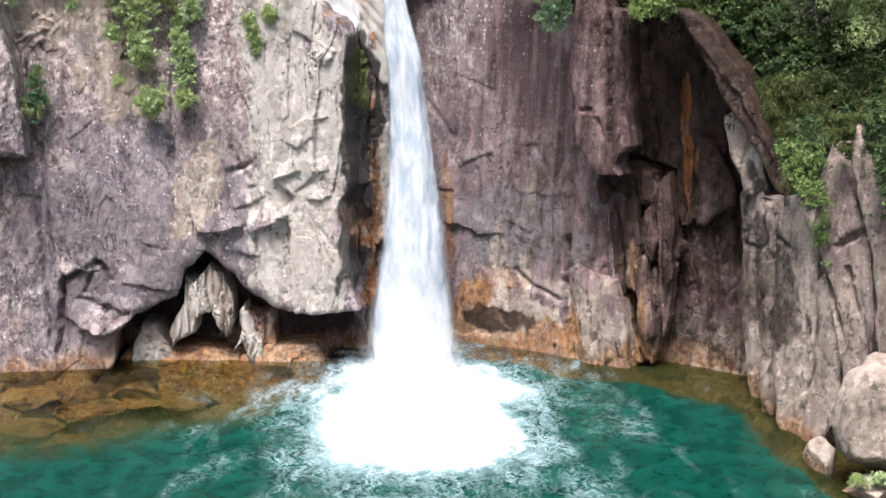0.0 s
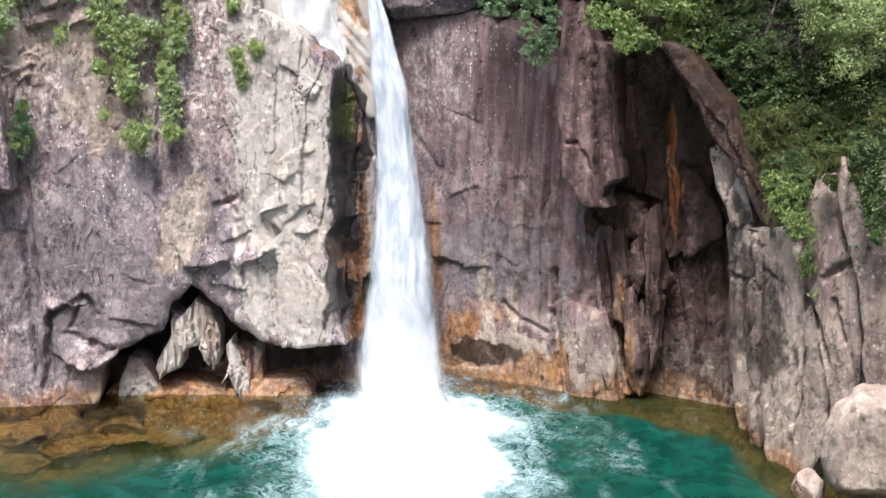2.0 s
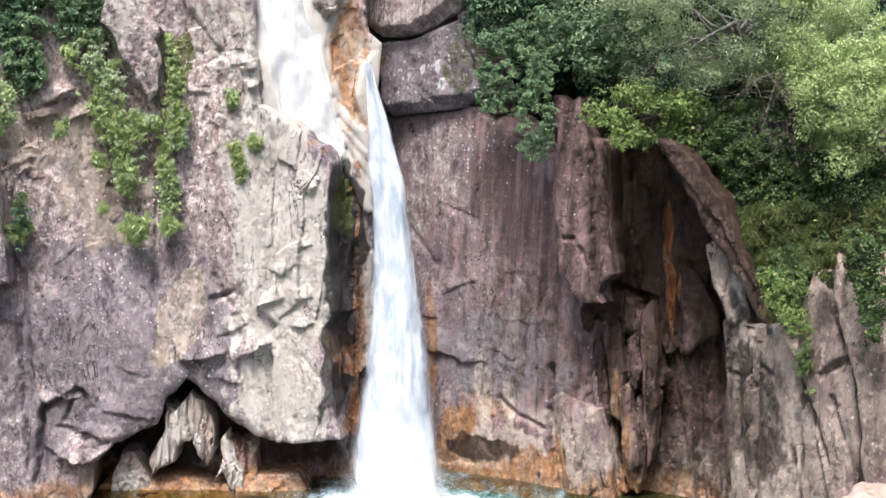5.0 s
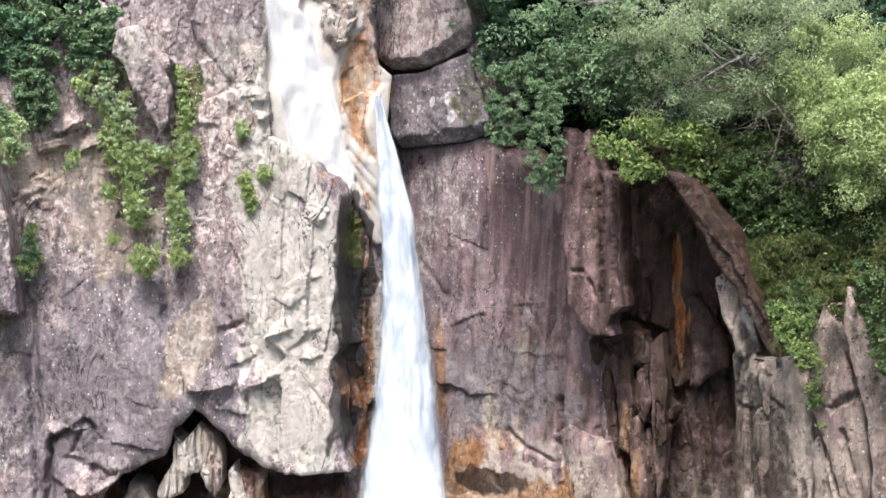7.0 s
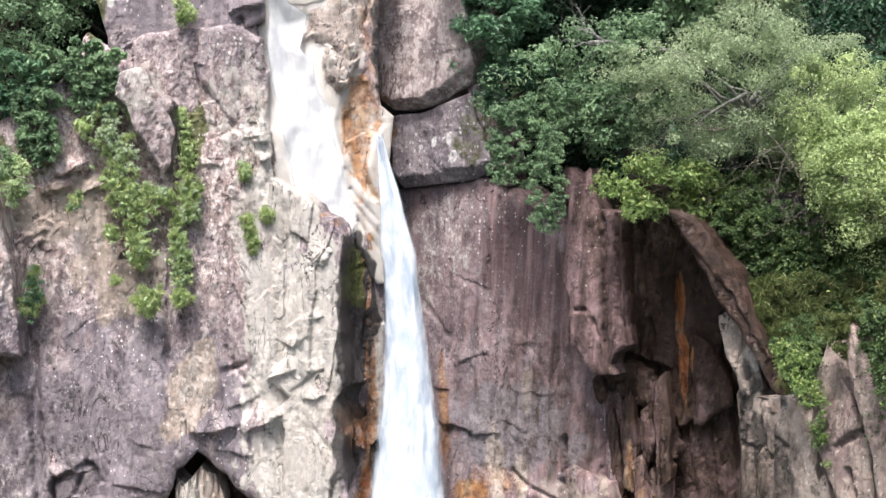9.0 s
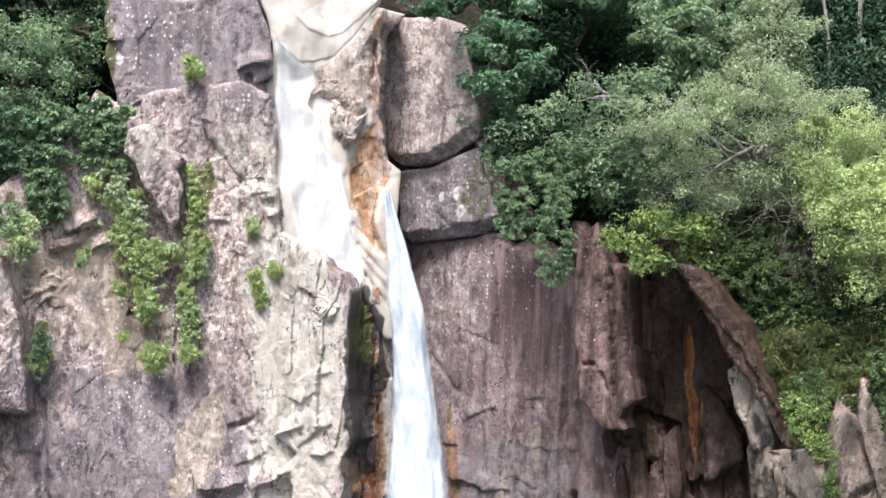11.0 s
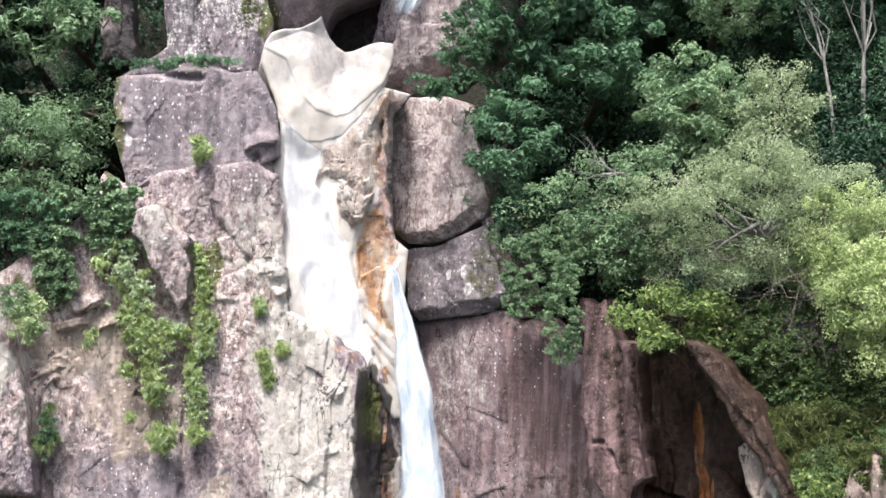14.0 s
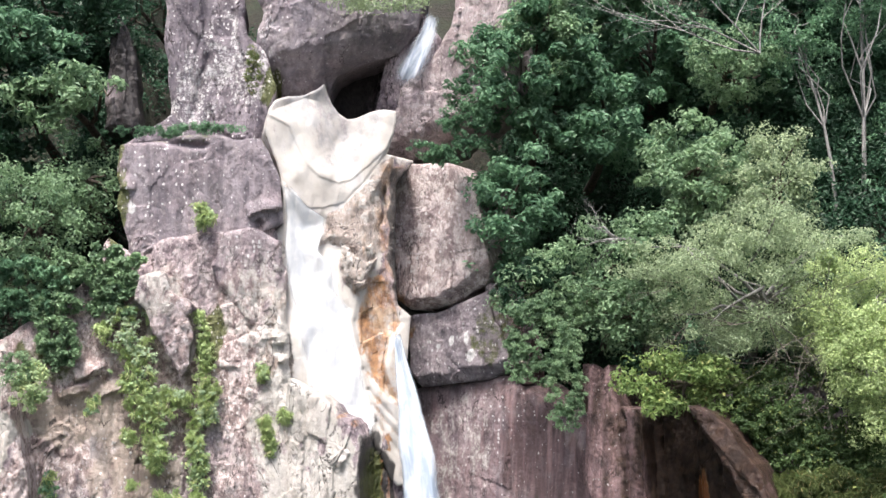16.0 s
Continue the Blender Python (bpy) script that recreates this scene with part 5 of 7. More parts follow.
def chute_paint(x, z, masks):
    """White polished channel, brown lines along the rims, a tan and grey rib, iron in the hollow."""
    basin, lip, channel, rib, hollow = (patch(x, z, p, k) for k, p in enumerate((BASIN, LIP, CHANNEL, RIB, HOLLOW)))
    flow = 0.5 + 0.5 * fbm(x * 4, z * 1.2, x * 0, 4, 78)
    tan = ramp(rib, -0.03, 0.06)
    masks["rust"] = 0.5 * np.exp(-(basin / 0.045) ** 2) * flow
    masks["rust"] = np.maximum(masks["rust"], 0.55 * np.exp(-((lip + 0.03) / 0.03) ** 2) * flow)
    masks["rust"] = np.maximum(masks["rust"], 0.5 * tan * flow)
    masks["tan"] = np.maximum(masks["tan"], 0.6 * tan)
    masks["rust"] = np.maximum(masks["rust"], 0.5 * flow * ramp(hollow, -0.7, -0.1) * ramp(channel, 0.05, -0.1))
    masks["rust"] = np.maximum(masks["rust"], ramp(hollow, -0.08, 0.1) * (0.6 + 0.3 * flow))
    for (x0, z0), (x1, z1) in zip(FLUTES[::2], FLUTES[1::2]):
        t = np.clip(((x - x0) * (x1 - x0) + (z - z0) * (z1 - z0)) / ((x1 - x0) ** 2 + (z1 - z0) ** 2), 0, 1)
        masks["rust"] = np.maximum(masks["rust"], (0.25 + 0.7 * flow) * np.exp(-((np.hypot(x - x0 - t * (x1 - x0), z - z0 - t * (z1 - z0)) + 0.08 * fbm(x * 3, z * 3, x * 0, 3, 79)) / 0.07) ** 2))
    masks["white"] = np.maximum(masks["white"], ramp(channel, -0.1, 0.15) * 0.95 * (1 - tan))
    masks["pale"] = masks["pale"] * (1 - 0.5 * tan)
    masks["tan"] = np.maximum(masks["tan"], 0.5 * ramp(basin, 0.1, 0.9) * ramp(flow, 0.3, 0.7))
    masks["pale"] = masks["pale"] * (1 - 0.3 * ramp(basin, 0.1, 0.9))
    masks["grey"] = 0.85 * ramp(basin, 0.0, 0.6) * (0.5 + 0.7 * flow) + 0.45 * ramp(lip, 0.0, 0.05) * ramp(basin, 0.0, -0.02) * flow + 0.8 * tan * ramp(flow, 0.4, 0.6)
    # beside the square block the rock is tan; the crevice's shade is painted black
    far = ramp(x + 0.2 * fbm(x * 2, z * 2, x * 0, 3, 81), -2.75, -2.3) * ramp(z, 13.6, 14.6) * ramp(z, 19.6, 19.0)
    masks["rust"] = np.maximum(masks["rust"], 0.55 * far)
    masks["pale"] = masks["pale"] * (1 - 0.6 * far)
    masks["smooth"] = masks["smooth"] * (1 - 0.8 * far)
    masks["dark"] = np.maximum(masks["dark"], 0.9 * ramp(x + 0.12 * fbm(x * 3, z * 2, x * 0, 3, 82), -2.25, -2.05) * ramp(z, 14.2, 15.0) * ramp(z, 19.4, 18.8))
    # left of the channel the scoured rock passes into the rough wall
    edge = np.interp(z, [8.07, 10.43, 11.71, 14.05, 16.29, 18.34, 19.74, 21.68], [-4.12, -4.12, -4.80, -5.27, -5.61, -5.66, -7.26, -7.26]) - x
    wild = ramp(edge + 0.35 * fbm(x * 2.2, z * 0.7, x * 0, 4, 80), 0.0, 0.4) * ramp(z, 19.2, 18.2)
    masks["smooth"] = masks["smooth"] * (1 - 0.75 * tan) * (1 - wild)
    masks["pale"] = masks["pale"] * (1 - 0.5 * wild)
    masks["rust"] = masks["rust"] * (1 - 0.8 * wild)
    masks["pink"] = np.maximum(masks["pink"], 0.6 * wild)


PIECES = (("bowl", "grey polished hollow of the bowl"), ("rim", "pale crescent rim under the bowl"), ("channel", "white polished water channel"),
          ("rib", "broken tan and grey rib"), ("hollow", "rust-stained hollow above the spout"), ("flank", "pale scoured flank of the chute"))


def chute_pieces(x, z):
    """Which piece of the chute a place belongs to."""
    basin, lip, channel, rib, hollow = (patch(x, z, p, k) for k, p in enumerate((BASIN, LIP, CHANNEL, RIB, HOLLOW)))
    return np.where(basin > 0, 0, np.where(lip > 0, 1, np.where(rib > 0, 3, np.where(hollow > 0, 4, np.where(channel > 0, 2, 5)))))


BREAK = 16.1
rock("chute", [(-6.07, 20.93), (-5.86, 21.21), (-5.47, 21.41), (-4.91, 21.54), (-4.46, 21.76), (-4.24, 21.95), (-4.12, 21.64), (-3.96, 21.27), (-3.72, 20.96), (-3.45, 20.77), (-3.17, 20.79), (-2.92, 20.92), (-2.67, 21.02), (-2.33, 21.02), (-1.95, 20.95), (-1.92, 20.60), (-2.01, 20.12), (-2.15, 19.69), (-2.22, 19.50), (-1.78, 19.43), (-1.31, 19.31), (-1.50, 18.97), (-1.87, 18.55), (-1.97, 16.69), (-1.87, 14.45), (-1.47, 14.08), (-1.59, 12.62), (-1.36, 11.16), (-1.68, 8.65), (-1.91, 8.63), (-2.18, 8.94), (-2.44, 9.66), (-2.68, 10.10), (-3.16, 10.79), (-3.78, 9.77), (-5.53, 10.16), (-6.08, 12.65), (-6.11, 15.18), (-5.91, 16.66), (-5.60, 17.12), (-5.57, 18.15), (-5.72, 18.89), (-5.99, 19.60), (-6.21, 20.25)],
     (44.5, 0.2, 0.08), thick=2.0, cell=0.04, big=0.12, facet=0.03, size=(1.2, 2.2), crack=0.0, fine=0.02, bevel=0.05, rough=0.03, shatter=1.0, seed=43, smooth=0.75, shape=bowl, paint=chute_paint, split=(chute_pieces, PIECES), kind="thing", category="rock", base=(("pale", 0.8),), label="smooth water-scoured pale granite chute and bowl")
rock("rock_roof", [(-7.31, 26.86), (-6.70, 24.81), (-6.89, 23.80), (-6.39, 22.89), (-6.28, 21.29), (-5.89, 21.55), (-5.12, 21.73), (-4.50, 22.13), (-4.15, 22.80), (-3.17, 23.25), (-2.00, 23.54), (-1.21, 24.33), (-0.90, 26.77)],
     (46.0, 0.0, 0.05), thick=5.5, big=0.35, facet=0.2, size=(1.6, 1.4), bevel=0.5, seed=46, base=(("grey", 0.55),), smooth=0.3, label="rounded grey rock roof over the hole")
# dark base paints the shade deep in the hole
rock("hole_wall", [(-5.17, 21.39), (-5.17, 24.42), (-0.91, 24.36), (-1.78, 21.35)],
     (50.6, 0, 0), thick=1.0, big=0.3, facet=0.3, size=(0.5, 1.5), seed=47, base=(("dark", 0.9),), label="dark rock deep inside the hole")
rock("hole_side", [(-2.93, 21.31), (-2.41, 23.69), (-1.69, 24.10), (-1.07, 24.93), (-0.06, 23.66), (-0.90, 21.29)],
     (48.6, 0, 0), thick=2.0, big=0.3, facet=0.3, size=(0.6, 1.2), seed=48, label="grey wet rock beside the hole")

# right side blocks
rock("rock_block", [(-2.07, 21.42), (-2.36, 20.83), (-2.40, 19.98), (-1.78, 19.81), (-0.87, 20.26), (-0.08, 20.68), (0.90, 21.15), (1.87, 22.05), (1.95, 26.68), (0.28, 26.91), (-0.04, 24.28), (-0.85, 23.14), (-1.82, 22.42)],
     (46.6, -0.4, 0.05), thick=3.0, big=0.35, facet=0.2, size=(1.6, 1.6), seed=51, smooth=0.3, base=(("grey", 0.3), ("pink", 0.5), ("lichen", 0.15)), bevel=0.08, label="big purple-grey boulder beside the upper fall", kind="thing", category="rock")
rock("rock_block", [(-2.10, 19.35), (-2.27, 18.73), (-2.13, 17.53), (-2.04, 16.34), (-1.93, 14.77), (-1.65, 14.41), (-1.07, 14.39), (-0.33, 14.52), (0.24, 14.84), (0.80, 15.17), (1.15, 15.78), (1.02, 17.12), (0.70, 18.58), (-0.09, 19.37), (-1.26, 19.44)],
     (45.9, -0.5, 0.05), thick=3.0, big=0.3, facet=0.1, size=(2.2, 2.2), seed=57, smooth=0.35, base=(("grey", 0.15), ("pink", 0.75), ("lichen", 0.15)), bevel=0.07, label="square purple-grey rock block above the spout", kind="thing", category="rock")
rock("rock_block", [(-1.66, 14.14), (-1.78, 13.41), (-1.69, 12.36), (-1.42, 11.78), (-0.17, 11.90), (1.04, 12.04), (1.65, 12.55), (1.41, 13.33), (1.13, 14.18), (0.95, 14.94), (-0.34, 14.42)],
     (46.4, -0.5, 0.02), thick=3.0, big=0.25, facet=0.12, size=(1.9, 1.9), seed=58, smooth=0.2, base=(("grey", 0.5), ("pink", 0.2), ("lichen", 0.3)), bevel=0.06, label="overhanging grey rock block with white lichen", kind="thing", category="rock")
rock("rock_slab", [(0.92, 15.10), (1.21, 14.10), (1.65, 12.50), (1.92, 12.40), (2.24, 11.75), (2.12, 13.33), (1.74, 14.65), (1.19, 15.24)],
     (46.5, -0.4, 0.03), thick=2.0, big=0.15, facet=0.15, seed=56, bevel=0.15, label="leaning purple slab wedged beside the block", kind="thing", category="rock")

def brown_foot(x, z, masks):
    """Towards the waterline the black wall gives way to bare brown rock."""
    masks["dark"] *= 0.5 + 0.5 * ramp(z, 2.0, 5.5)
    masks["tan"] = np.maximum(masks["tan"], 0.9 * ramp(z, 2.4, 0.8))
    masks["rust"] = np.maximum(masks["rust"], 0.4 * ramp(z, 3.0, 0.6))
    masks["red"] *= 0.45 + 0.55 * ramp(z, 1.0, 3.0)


# right slab, hanging flake, recess
rock("cliff_right", [(-2.67, 11.58), (-1.05, 11.76), (1.66, 12.09), (3.07, 11.11), (4.28, 10.60), (4.80, 6.00), (5.14, 4.10), (5.63, 0.71), (5.80, -0.84), (3.96, -0.67), (2.19, -0.65), (-0.07, -1.09), (-1.86, -1.24), (-1.86, 7.41)],
     (46.2, -0.7, 0.12), thick=2.5, cell=0.058, big=0.3, facet=0.12, size=(1.9, 4.0), crack=0.03, fine=0.02, seed=61, bevel=0.15, shatter=0.2, smooth=0.25, base=(("red", 0.5), ("grey", 0.25)), split=(tiers(7.4, 2.2), (("upper_slab", "red-streaked upper slab"), ("slab", "purple-grey slab"), ("foot", "tan and rust foot at the waterline"))), label="smooth purple-brown cliff slab beside the fall")
# dark base: black wet rock, with the recess's shade painted in
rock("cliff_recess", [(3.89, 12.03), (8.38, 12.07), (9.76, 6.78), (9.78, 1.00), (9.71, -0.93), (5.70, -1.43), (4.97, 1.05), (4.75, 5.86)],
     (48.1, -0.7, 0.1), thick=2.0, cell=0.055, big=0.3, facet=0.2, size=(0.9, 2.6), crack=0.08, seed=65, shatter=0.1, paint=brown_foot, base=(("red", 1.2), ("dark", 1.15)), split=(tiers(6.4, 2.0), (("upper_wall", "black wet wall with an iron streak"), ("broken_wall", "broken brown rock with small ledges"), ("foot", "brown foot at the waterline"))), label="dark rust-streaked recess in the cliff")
rock("rock_flake", [(3.92, 12.37), (4.25, 12.06), (4.60, 12.37), (4.76, 11.59), (4.89, 11.13), (5.29, 11.00), (5.52, 10.66), (5.53, 8.96), (5.56, 7.94), (5.59, 7.07), (5.29, 6.77), (5.28, 6.16), (4.72, 6.20), (4.40, 6.34), (4.08, 6.94), (3.99, 7.83), (3.96, 8.35), (3.75, 8.77), (3.67, 9.38), (3.86, 9.92), (3.96, 10.62)],
     (44.9, -0.7, 0.1), thick=0.8, cell=0.045, big=0.05, facet=0.08, size=(0.7, 3.0), crack=0.0, shatter=0.5, seed=67, bevel=0.07, rough=0.1, base=(("red", 1.2), ("dark", 0.5)), label="hanging reddish-grey rock flake over the recess", kind="thing", category="rock")
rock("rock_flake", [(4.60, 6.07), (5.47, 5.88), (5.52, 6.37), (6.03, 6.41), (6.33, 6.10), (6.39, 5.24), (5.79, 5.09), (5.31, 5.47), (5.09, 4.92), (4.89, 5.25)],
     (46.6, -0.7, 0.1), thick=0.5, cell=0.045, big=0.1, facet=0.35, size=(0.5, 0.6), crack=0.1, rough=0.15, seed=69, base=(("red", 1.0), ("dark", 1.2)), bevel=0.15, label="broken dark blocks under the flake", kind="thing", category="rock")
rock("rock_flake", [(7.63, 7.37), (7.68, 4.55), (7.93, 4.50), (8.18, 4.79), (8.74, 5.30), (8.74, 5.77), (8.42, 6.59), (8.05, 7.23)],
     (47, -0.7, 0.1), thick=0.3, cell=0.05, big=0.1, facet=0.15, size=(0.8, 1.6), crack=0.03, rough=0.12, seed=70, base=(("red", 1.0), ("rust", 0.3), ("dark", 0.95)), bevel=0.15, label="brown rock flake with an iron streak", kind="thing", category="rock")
COLUMN = dict(cell=0.035, big=0.05, facet=0.14, size=(0.25, 1.6), crack=0.0, bevel=0.05, rough=0.07, base=(("red", 1.0), ("tan", 0.3), ("rust", 0.35), ("dark", 0.62)), thick=0.3, kind="thing", category="rock")
rock("rock_column", [(5.36, 2.90), (5.64, 3.21), (5.91, 1.55), (6.21, 0.17), (5.82, 0.06), (5.58, 1.32)],
     (46.7, -0.7, 0.1), seed=171, label="slender brown rock rib hanging over a small cave", **COLUMN)
rock("rock_column", [(6.27, 2.68), (6.58, 3.17), (6.79, 2.06), (6.72, 0.98), (6.50, 0.14), (6.10, 0.66), (6.18, 1.78)],
     (46.7, -0.7, 0.1), seed=172, label="broad tan rock rib hanging over a small cave", **COLUMN)
rock("rock_column", [(6.65, 3.62), (6.91, 4.04), (7.18, 3.34), (7.04, 1.75), (6.84, 1.00)],
     (46.7, -0.7, 0.1), seed=173, label="short brown rock rib with a broken foot", **COLUMN)
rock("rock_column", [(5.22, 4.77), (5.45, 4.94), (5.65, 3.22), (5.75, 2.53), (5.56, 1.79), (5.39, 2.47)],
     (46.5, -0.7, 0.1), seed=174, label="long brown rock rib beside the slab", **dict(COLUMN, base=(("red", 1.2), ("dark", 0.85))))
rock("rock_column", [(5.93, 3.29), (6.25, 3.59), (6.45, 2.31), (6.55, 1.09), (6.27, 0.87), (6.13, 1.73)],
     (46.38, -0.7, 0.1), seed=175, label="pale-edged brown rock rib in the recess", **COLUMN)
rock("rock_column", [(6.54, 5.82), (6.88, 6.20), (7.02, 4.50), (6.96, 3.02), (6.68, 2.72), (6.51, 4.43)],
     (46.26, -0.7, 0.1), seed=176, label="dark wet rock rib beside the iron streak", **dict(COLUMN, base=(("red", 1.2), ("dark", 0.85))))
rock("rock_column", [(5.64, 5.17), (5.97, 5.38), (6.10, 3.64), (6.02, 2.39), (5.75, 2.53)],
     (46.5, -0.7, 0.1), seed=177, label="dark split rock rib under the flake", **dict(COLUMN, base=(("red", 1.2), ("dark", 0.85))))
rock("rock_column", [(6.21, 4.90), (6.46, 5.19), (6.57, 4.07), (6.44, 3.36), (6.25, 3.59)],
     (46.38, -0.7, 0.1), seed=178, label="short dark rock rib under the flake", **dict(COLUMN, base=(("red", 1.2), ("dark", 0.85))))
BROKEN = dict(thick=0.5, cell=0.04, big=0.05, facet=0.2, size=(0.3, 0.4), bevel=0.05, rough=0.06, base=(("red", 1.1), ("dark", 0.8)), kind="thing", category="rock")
rock("rock_block", [(5.24, 6.12), (5.83, 6.14), (6.06, 5.86), (6.04, 5.39), (5.69, 5.02), (5.32, 5.19)],
     (46.9, -0.7, 0.1), seed=181, label="small dark block broken from the recess wall", **BROKEN)
rock("rock_block", [(6.15, 5.78), (6.51, 5.97), (6.68, 5.68), (6.67, 5.20), (6.38, 4.97), (6.13, 5.12)],
     (46.8, -0.7, 0.1), seed=182, label="small dark block broken from the recess wall", **BROKEN)
rock("rock_block", [(5.21, 5.42), (5.60, 5.40), (5.82, 5.11), (5.73, 4.43), (5.58, 4.18), (5.29, 4.38)],
     (46.7, -0.7, 0.1), seed=183, label="small dark block broken from the recess wall", **BROKEN)
rock("rock_block", [(5.93, 4.66), (6.35, 4.68), (6.59, 4.47), (6.52, 3.99), (6.31, 3.81), (5.92, 3.92)],
     (46.9, -0.7, 0.1), seed=184, label="small dark block broken from the recess wall", **BROKEN)
rock("rock_block", [(6.56, 4.17), (7.05, 4.22), (7.33, 3.99), (7.25, 3.55), (6.87, 3.30), (6.56, 3.42)],
     (46.8, -0.7, 0.1), seed=185, label="small dark block broken from the recess wall", **BROKEN)
rock("rock_block", [(5.60, 4.08), (5.98, 4.14), (6.22, 3.82), (6.13, 3.26), (5.86, 2.98), (5.64, 3.16)],
     (46.7, -0.7, 0.1), seed=186, label="small dark block broken from the recess wall", **BROKEN)
rock("rock_column", [(3.90, 2.85), (4.10, 3.06), (4.57, 2.91), (5.31, 2.76), (5.58, 0.87), (5.69, -0.20), (4.94, -0.43), (4.30, -0.41), (4.16, 0.79)],
     (45.9, -0.7, 0.1), thick=1.0, cell=0.05, big=0.1, facet=0.16, size=(0.5, 1.8), crack=0.12, seed=73, bevel=0.2, base=(("red", 0.6), ("tan", 0.35), ("dark", 0.3)), label="grey-brown rock foot at the waterline", kind="thing", category="rock")

# right ridge and pillars that run out towards the bank
rock("cliff_ridge", [(6.64, 11.17), (7.18, 11.01), (7.64, 10.57), (8.07, 9.94), (8.43, 9.27), (8.73, 8.48), (9.10, 7.72), (9.50, 6.91), (9.87, 6.12), (9.74, 5.85), (9.41, 6.15), (9.04, 6.88), (8.61, 7.62), (8.14, 8.36), (7.77, 9.12), (7.39, 9.76), (6.99, 10.40)],
     (43.8, -0.5, 0.0), thick=1.5, cell=0.05, big=0.06, facet=0.1, size=(0.7, 3.0), shatter=0.5, crack=0.0, seed=75, bevel=0.06, rough=0.07, skip=("rust", "dark"), base=(("red", 1.2), ("dark", 0.85)), split=(tiers(8.2), (("upper_slab", "dark slanting slab"), ("lower_slab", "thin lower end of the ridge"))), label="dark slanting rock ridge over the recess")
PILLAR = dict(thick=3.0, cell=0.05, big=0.06, facet=0.15, size=(0.7, 3.0), crack=0.0, fine=0.03, bevel=0.06, rough=0.06, skip=("moss",), base=(("tan", 1.0), ("red", 0.15)), shatter=0.1, kind="thing", category="rock")
rock("rock_pillar", [(8.70, 5.78), (8.85, 6.26), (9.16, 6.21), (9.25, 5.67), (9.25, 4.37), (9.21, 2.40), (9.29, 1.11), (9.25, 0.11), (9.07, -0.31), (8.82, 0.76), (8.71, 2.22), (8.73, 4.05)],
     (52.85, -1.5, 0.12), seed=79, label="narrow grey rock pillar at the recess's edge", **PILLAR)
rock("rock_pillar", [(9.14, 6.24), (9.41, 6.30), (9.62, 5.61), (9.78, 4.91), (9.88, 4.20), (9.86, 3.31), (9.80, 2.09), (9.68, 1.14), (9.57, -0.05), (9.41, -0.36), (9.06, 0.24), (8.95, 1.59), (8.96, 2.98), (8.97, 4.22), (8.98, 5.44)],
     (50.0, -1.5, 0.12), seed=80, label="tall grey-brown rock pillar standing in the pool", **PILLAR)
rock("rock_pillar", [(9.62, 5.42), (9.74, 7.05), (9.93, 7.98), (10.12, 7.41), (10.34, 6.61), (10.59, 5.97), (10.66, 5.01), (10.73, 3.76), (10.65, 2.60), (10.25, 0.99), (10.17, 2.12), (10.02, 3.51), (9.84, 4.61)],
     (49.4, -1.5, 0.12), seed=82, label="pointed grey rock pillar with grass at its head", **dict(PILLAR, base=(("red", 0.9), ("tan", 0.45))))
rock("rock_pillar", [(10.06, 7.74), (10.16, 8.55), (10.37, 7.97), (10.62, 7.06), (10.80, 6.14), (11.92, 6.57), (12.04, 0.52), (10.82, 0.59), (10.62, 3.34), (10.53, 5.25), (10.21, 6.76)],
     (48.7, -1.5, 0.12), seed=83, label="wide grey rock pillar behind the boulder", **dict(PILLAR, base=(("red", 0.9), ("tan", 0.45))))
rock("rock_pillar", [(9.77, 4.23), (9.90, 4.57), (10.08, 3.46), (10.25, 2.36), (10.20, 1.17), (9.84, -0.19), (9.55, -0.34), (9.62, 1.20), (9.75, 2.00), (9.81, 3.36)],
     (49.7, -1.5, 0.12), seed=84, label="short grey rock wedge between the pillars' feet", **PILLAR)
rock("rock_pillar", [(8.93, 5.98), (9.26, 6.05), (9.26, 4.49), (9.21, 2.74), (9.22, 0.68), (9.33, -0.22), (9.01, 0.03), (8.99, 2.66), (9.00, 4.57)],
     (51.4, -1.5, 0.12), seed=85, label="thin broken rib of rock between two pillars", **dict(PILLAR, crack=0.12, facet=0.35, size=(0.35, 0.7)))
rock("rock_flake", [(8.10, 8.10), (8.51, 8.45), (8.91, 7.82), (9.11, 7.02), (9.33, 6.05), (8.75, 5.78), (8.41, 6.64), (8.23, 7.29)],
     (44.3, -0.5, 0.0), thick=1.0, cell=0.045, big=0.1, facet=0.15, size=(0.5, 2.0), rough=0.06, seed=76, bevel=0.06, base=(("tan", 0.9),), label="pale-streaked wedge of rock under the slanting ridge", kind="thing", category="rock")
rock("cliff_slope", [(7.68, 11.17), (9.38, 12.26), (12.59, 12.46), (15.91, 12.47), (15.36, 5.85), (13.07, 6.01), (12.29, 7.73), (11.34, 7.11), (10.63, 5.52), (9.67, 8.11)],
     (42.0, -0.4, 0.35), thick=1.5, big=0.5, facet=0.3, size=(1.0, 1.0), seed=81, label="mossy overgrown slope above the pillars")
lump("boulder", (10.94, 32.00, 1.62), (1.5, 1.3, 1.75), 5, "big rounded brown-grey boulder on the bank", category="boulder")
lump("boulder", (9.47, 33.20, 0.19), (0.42, 0.5, 0.62), 9, "small pale boulder at the water's edge", category="boulder")
lump("boulder", (10.21, 31.50, 0.02), (0.9, 0.7, 0.5), 11, "low brown rock at the water's edge", category="boulder")

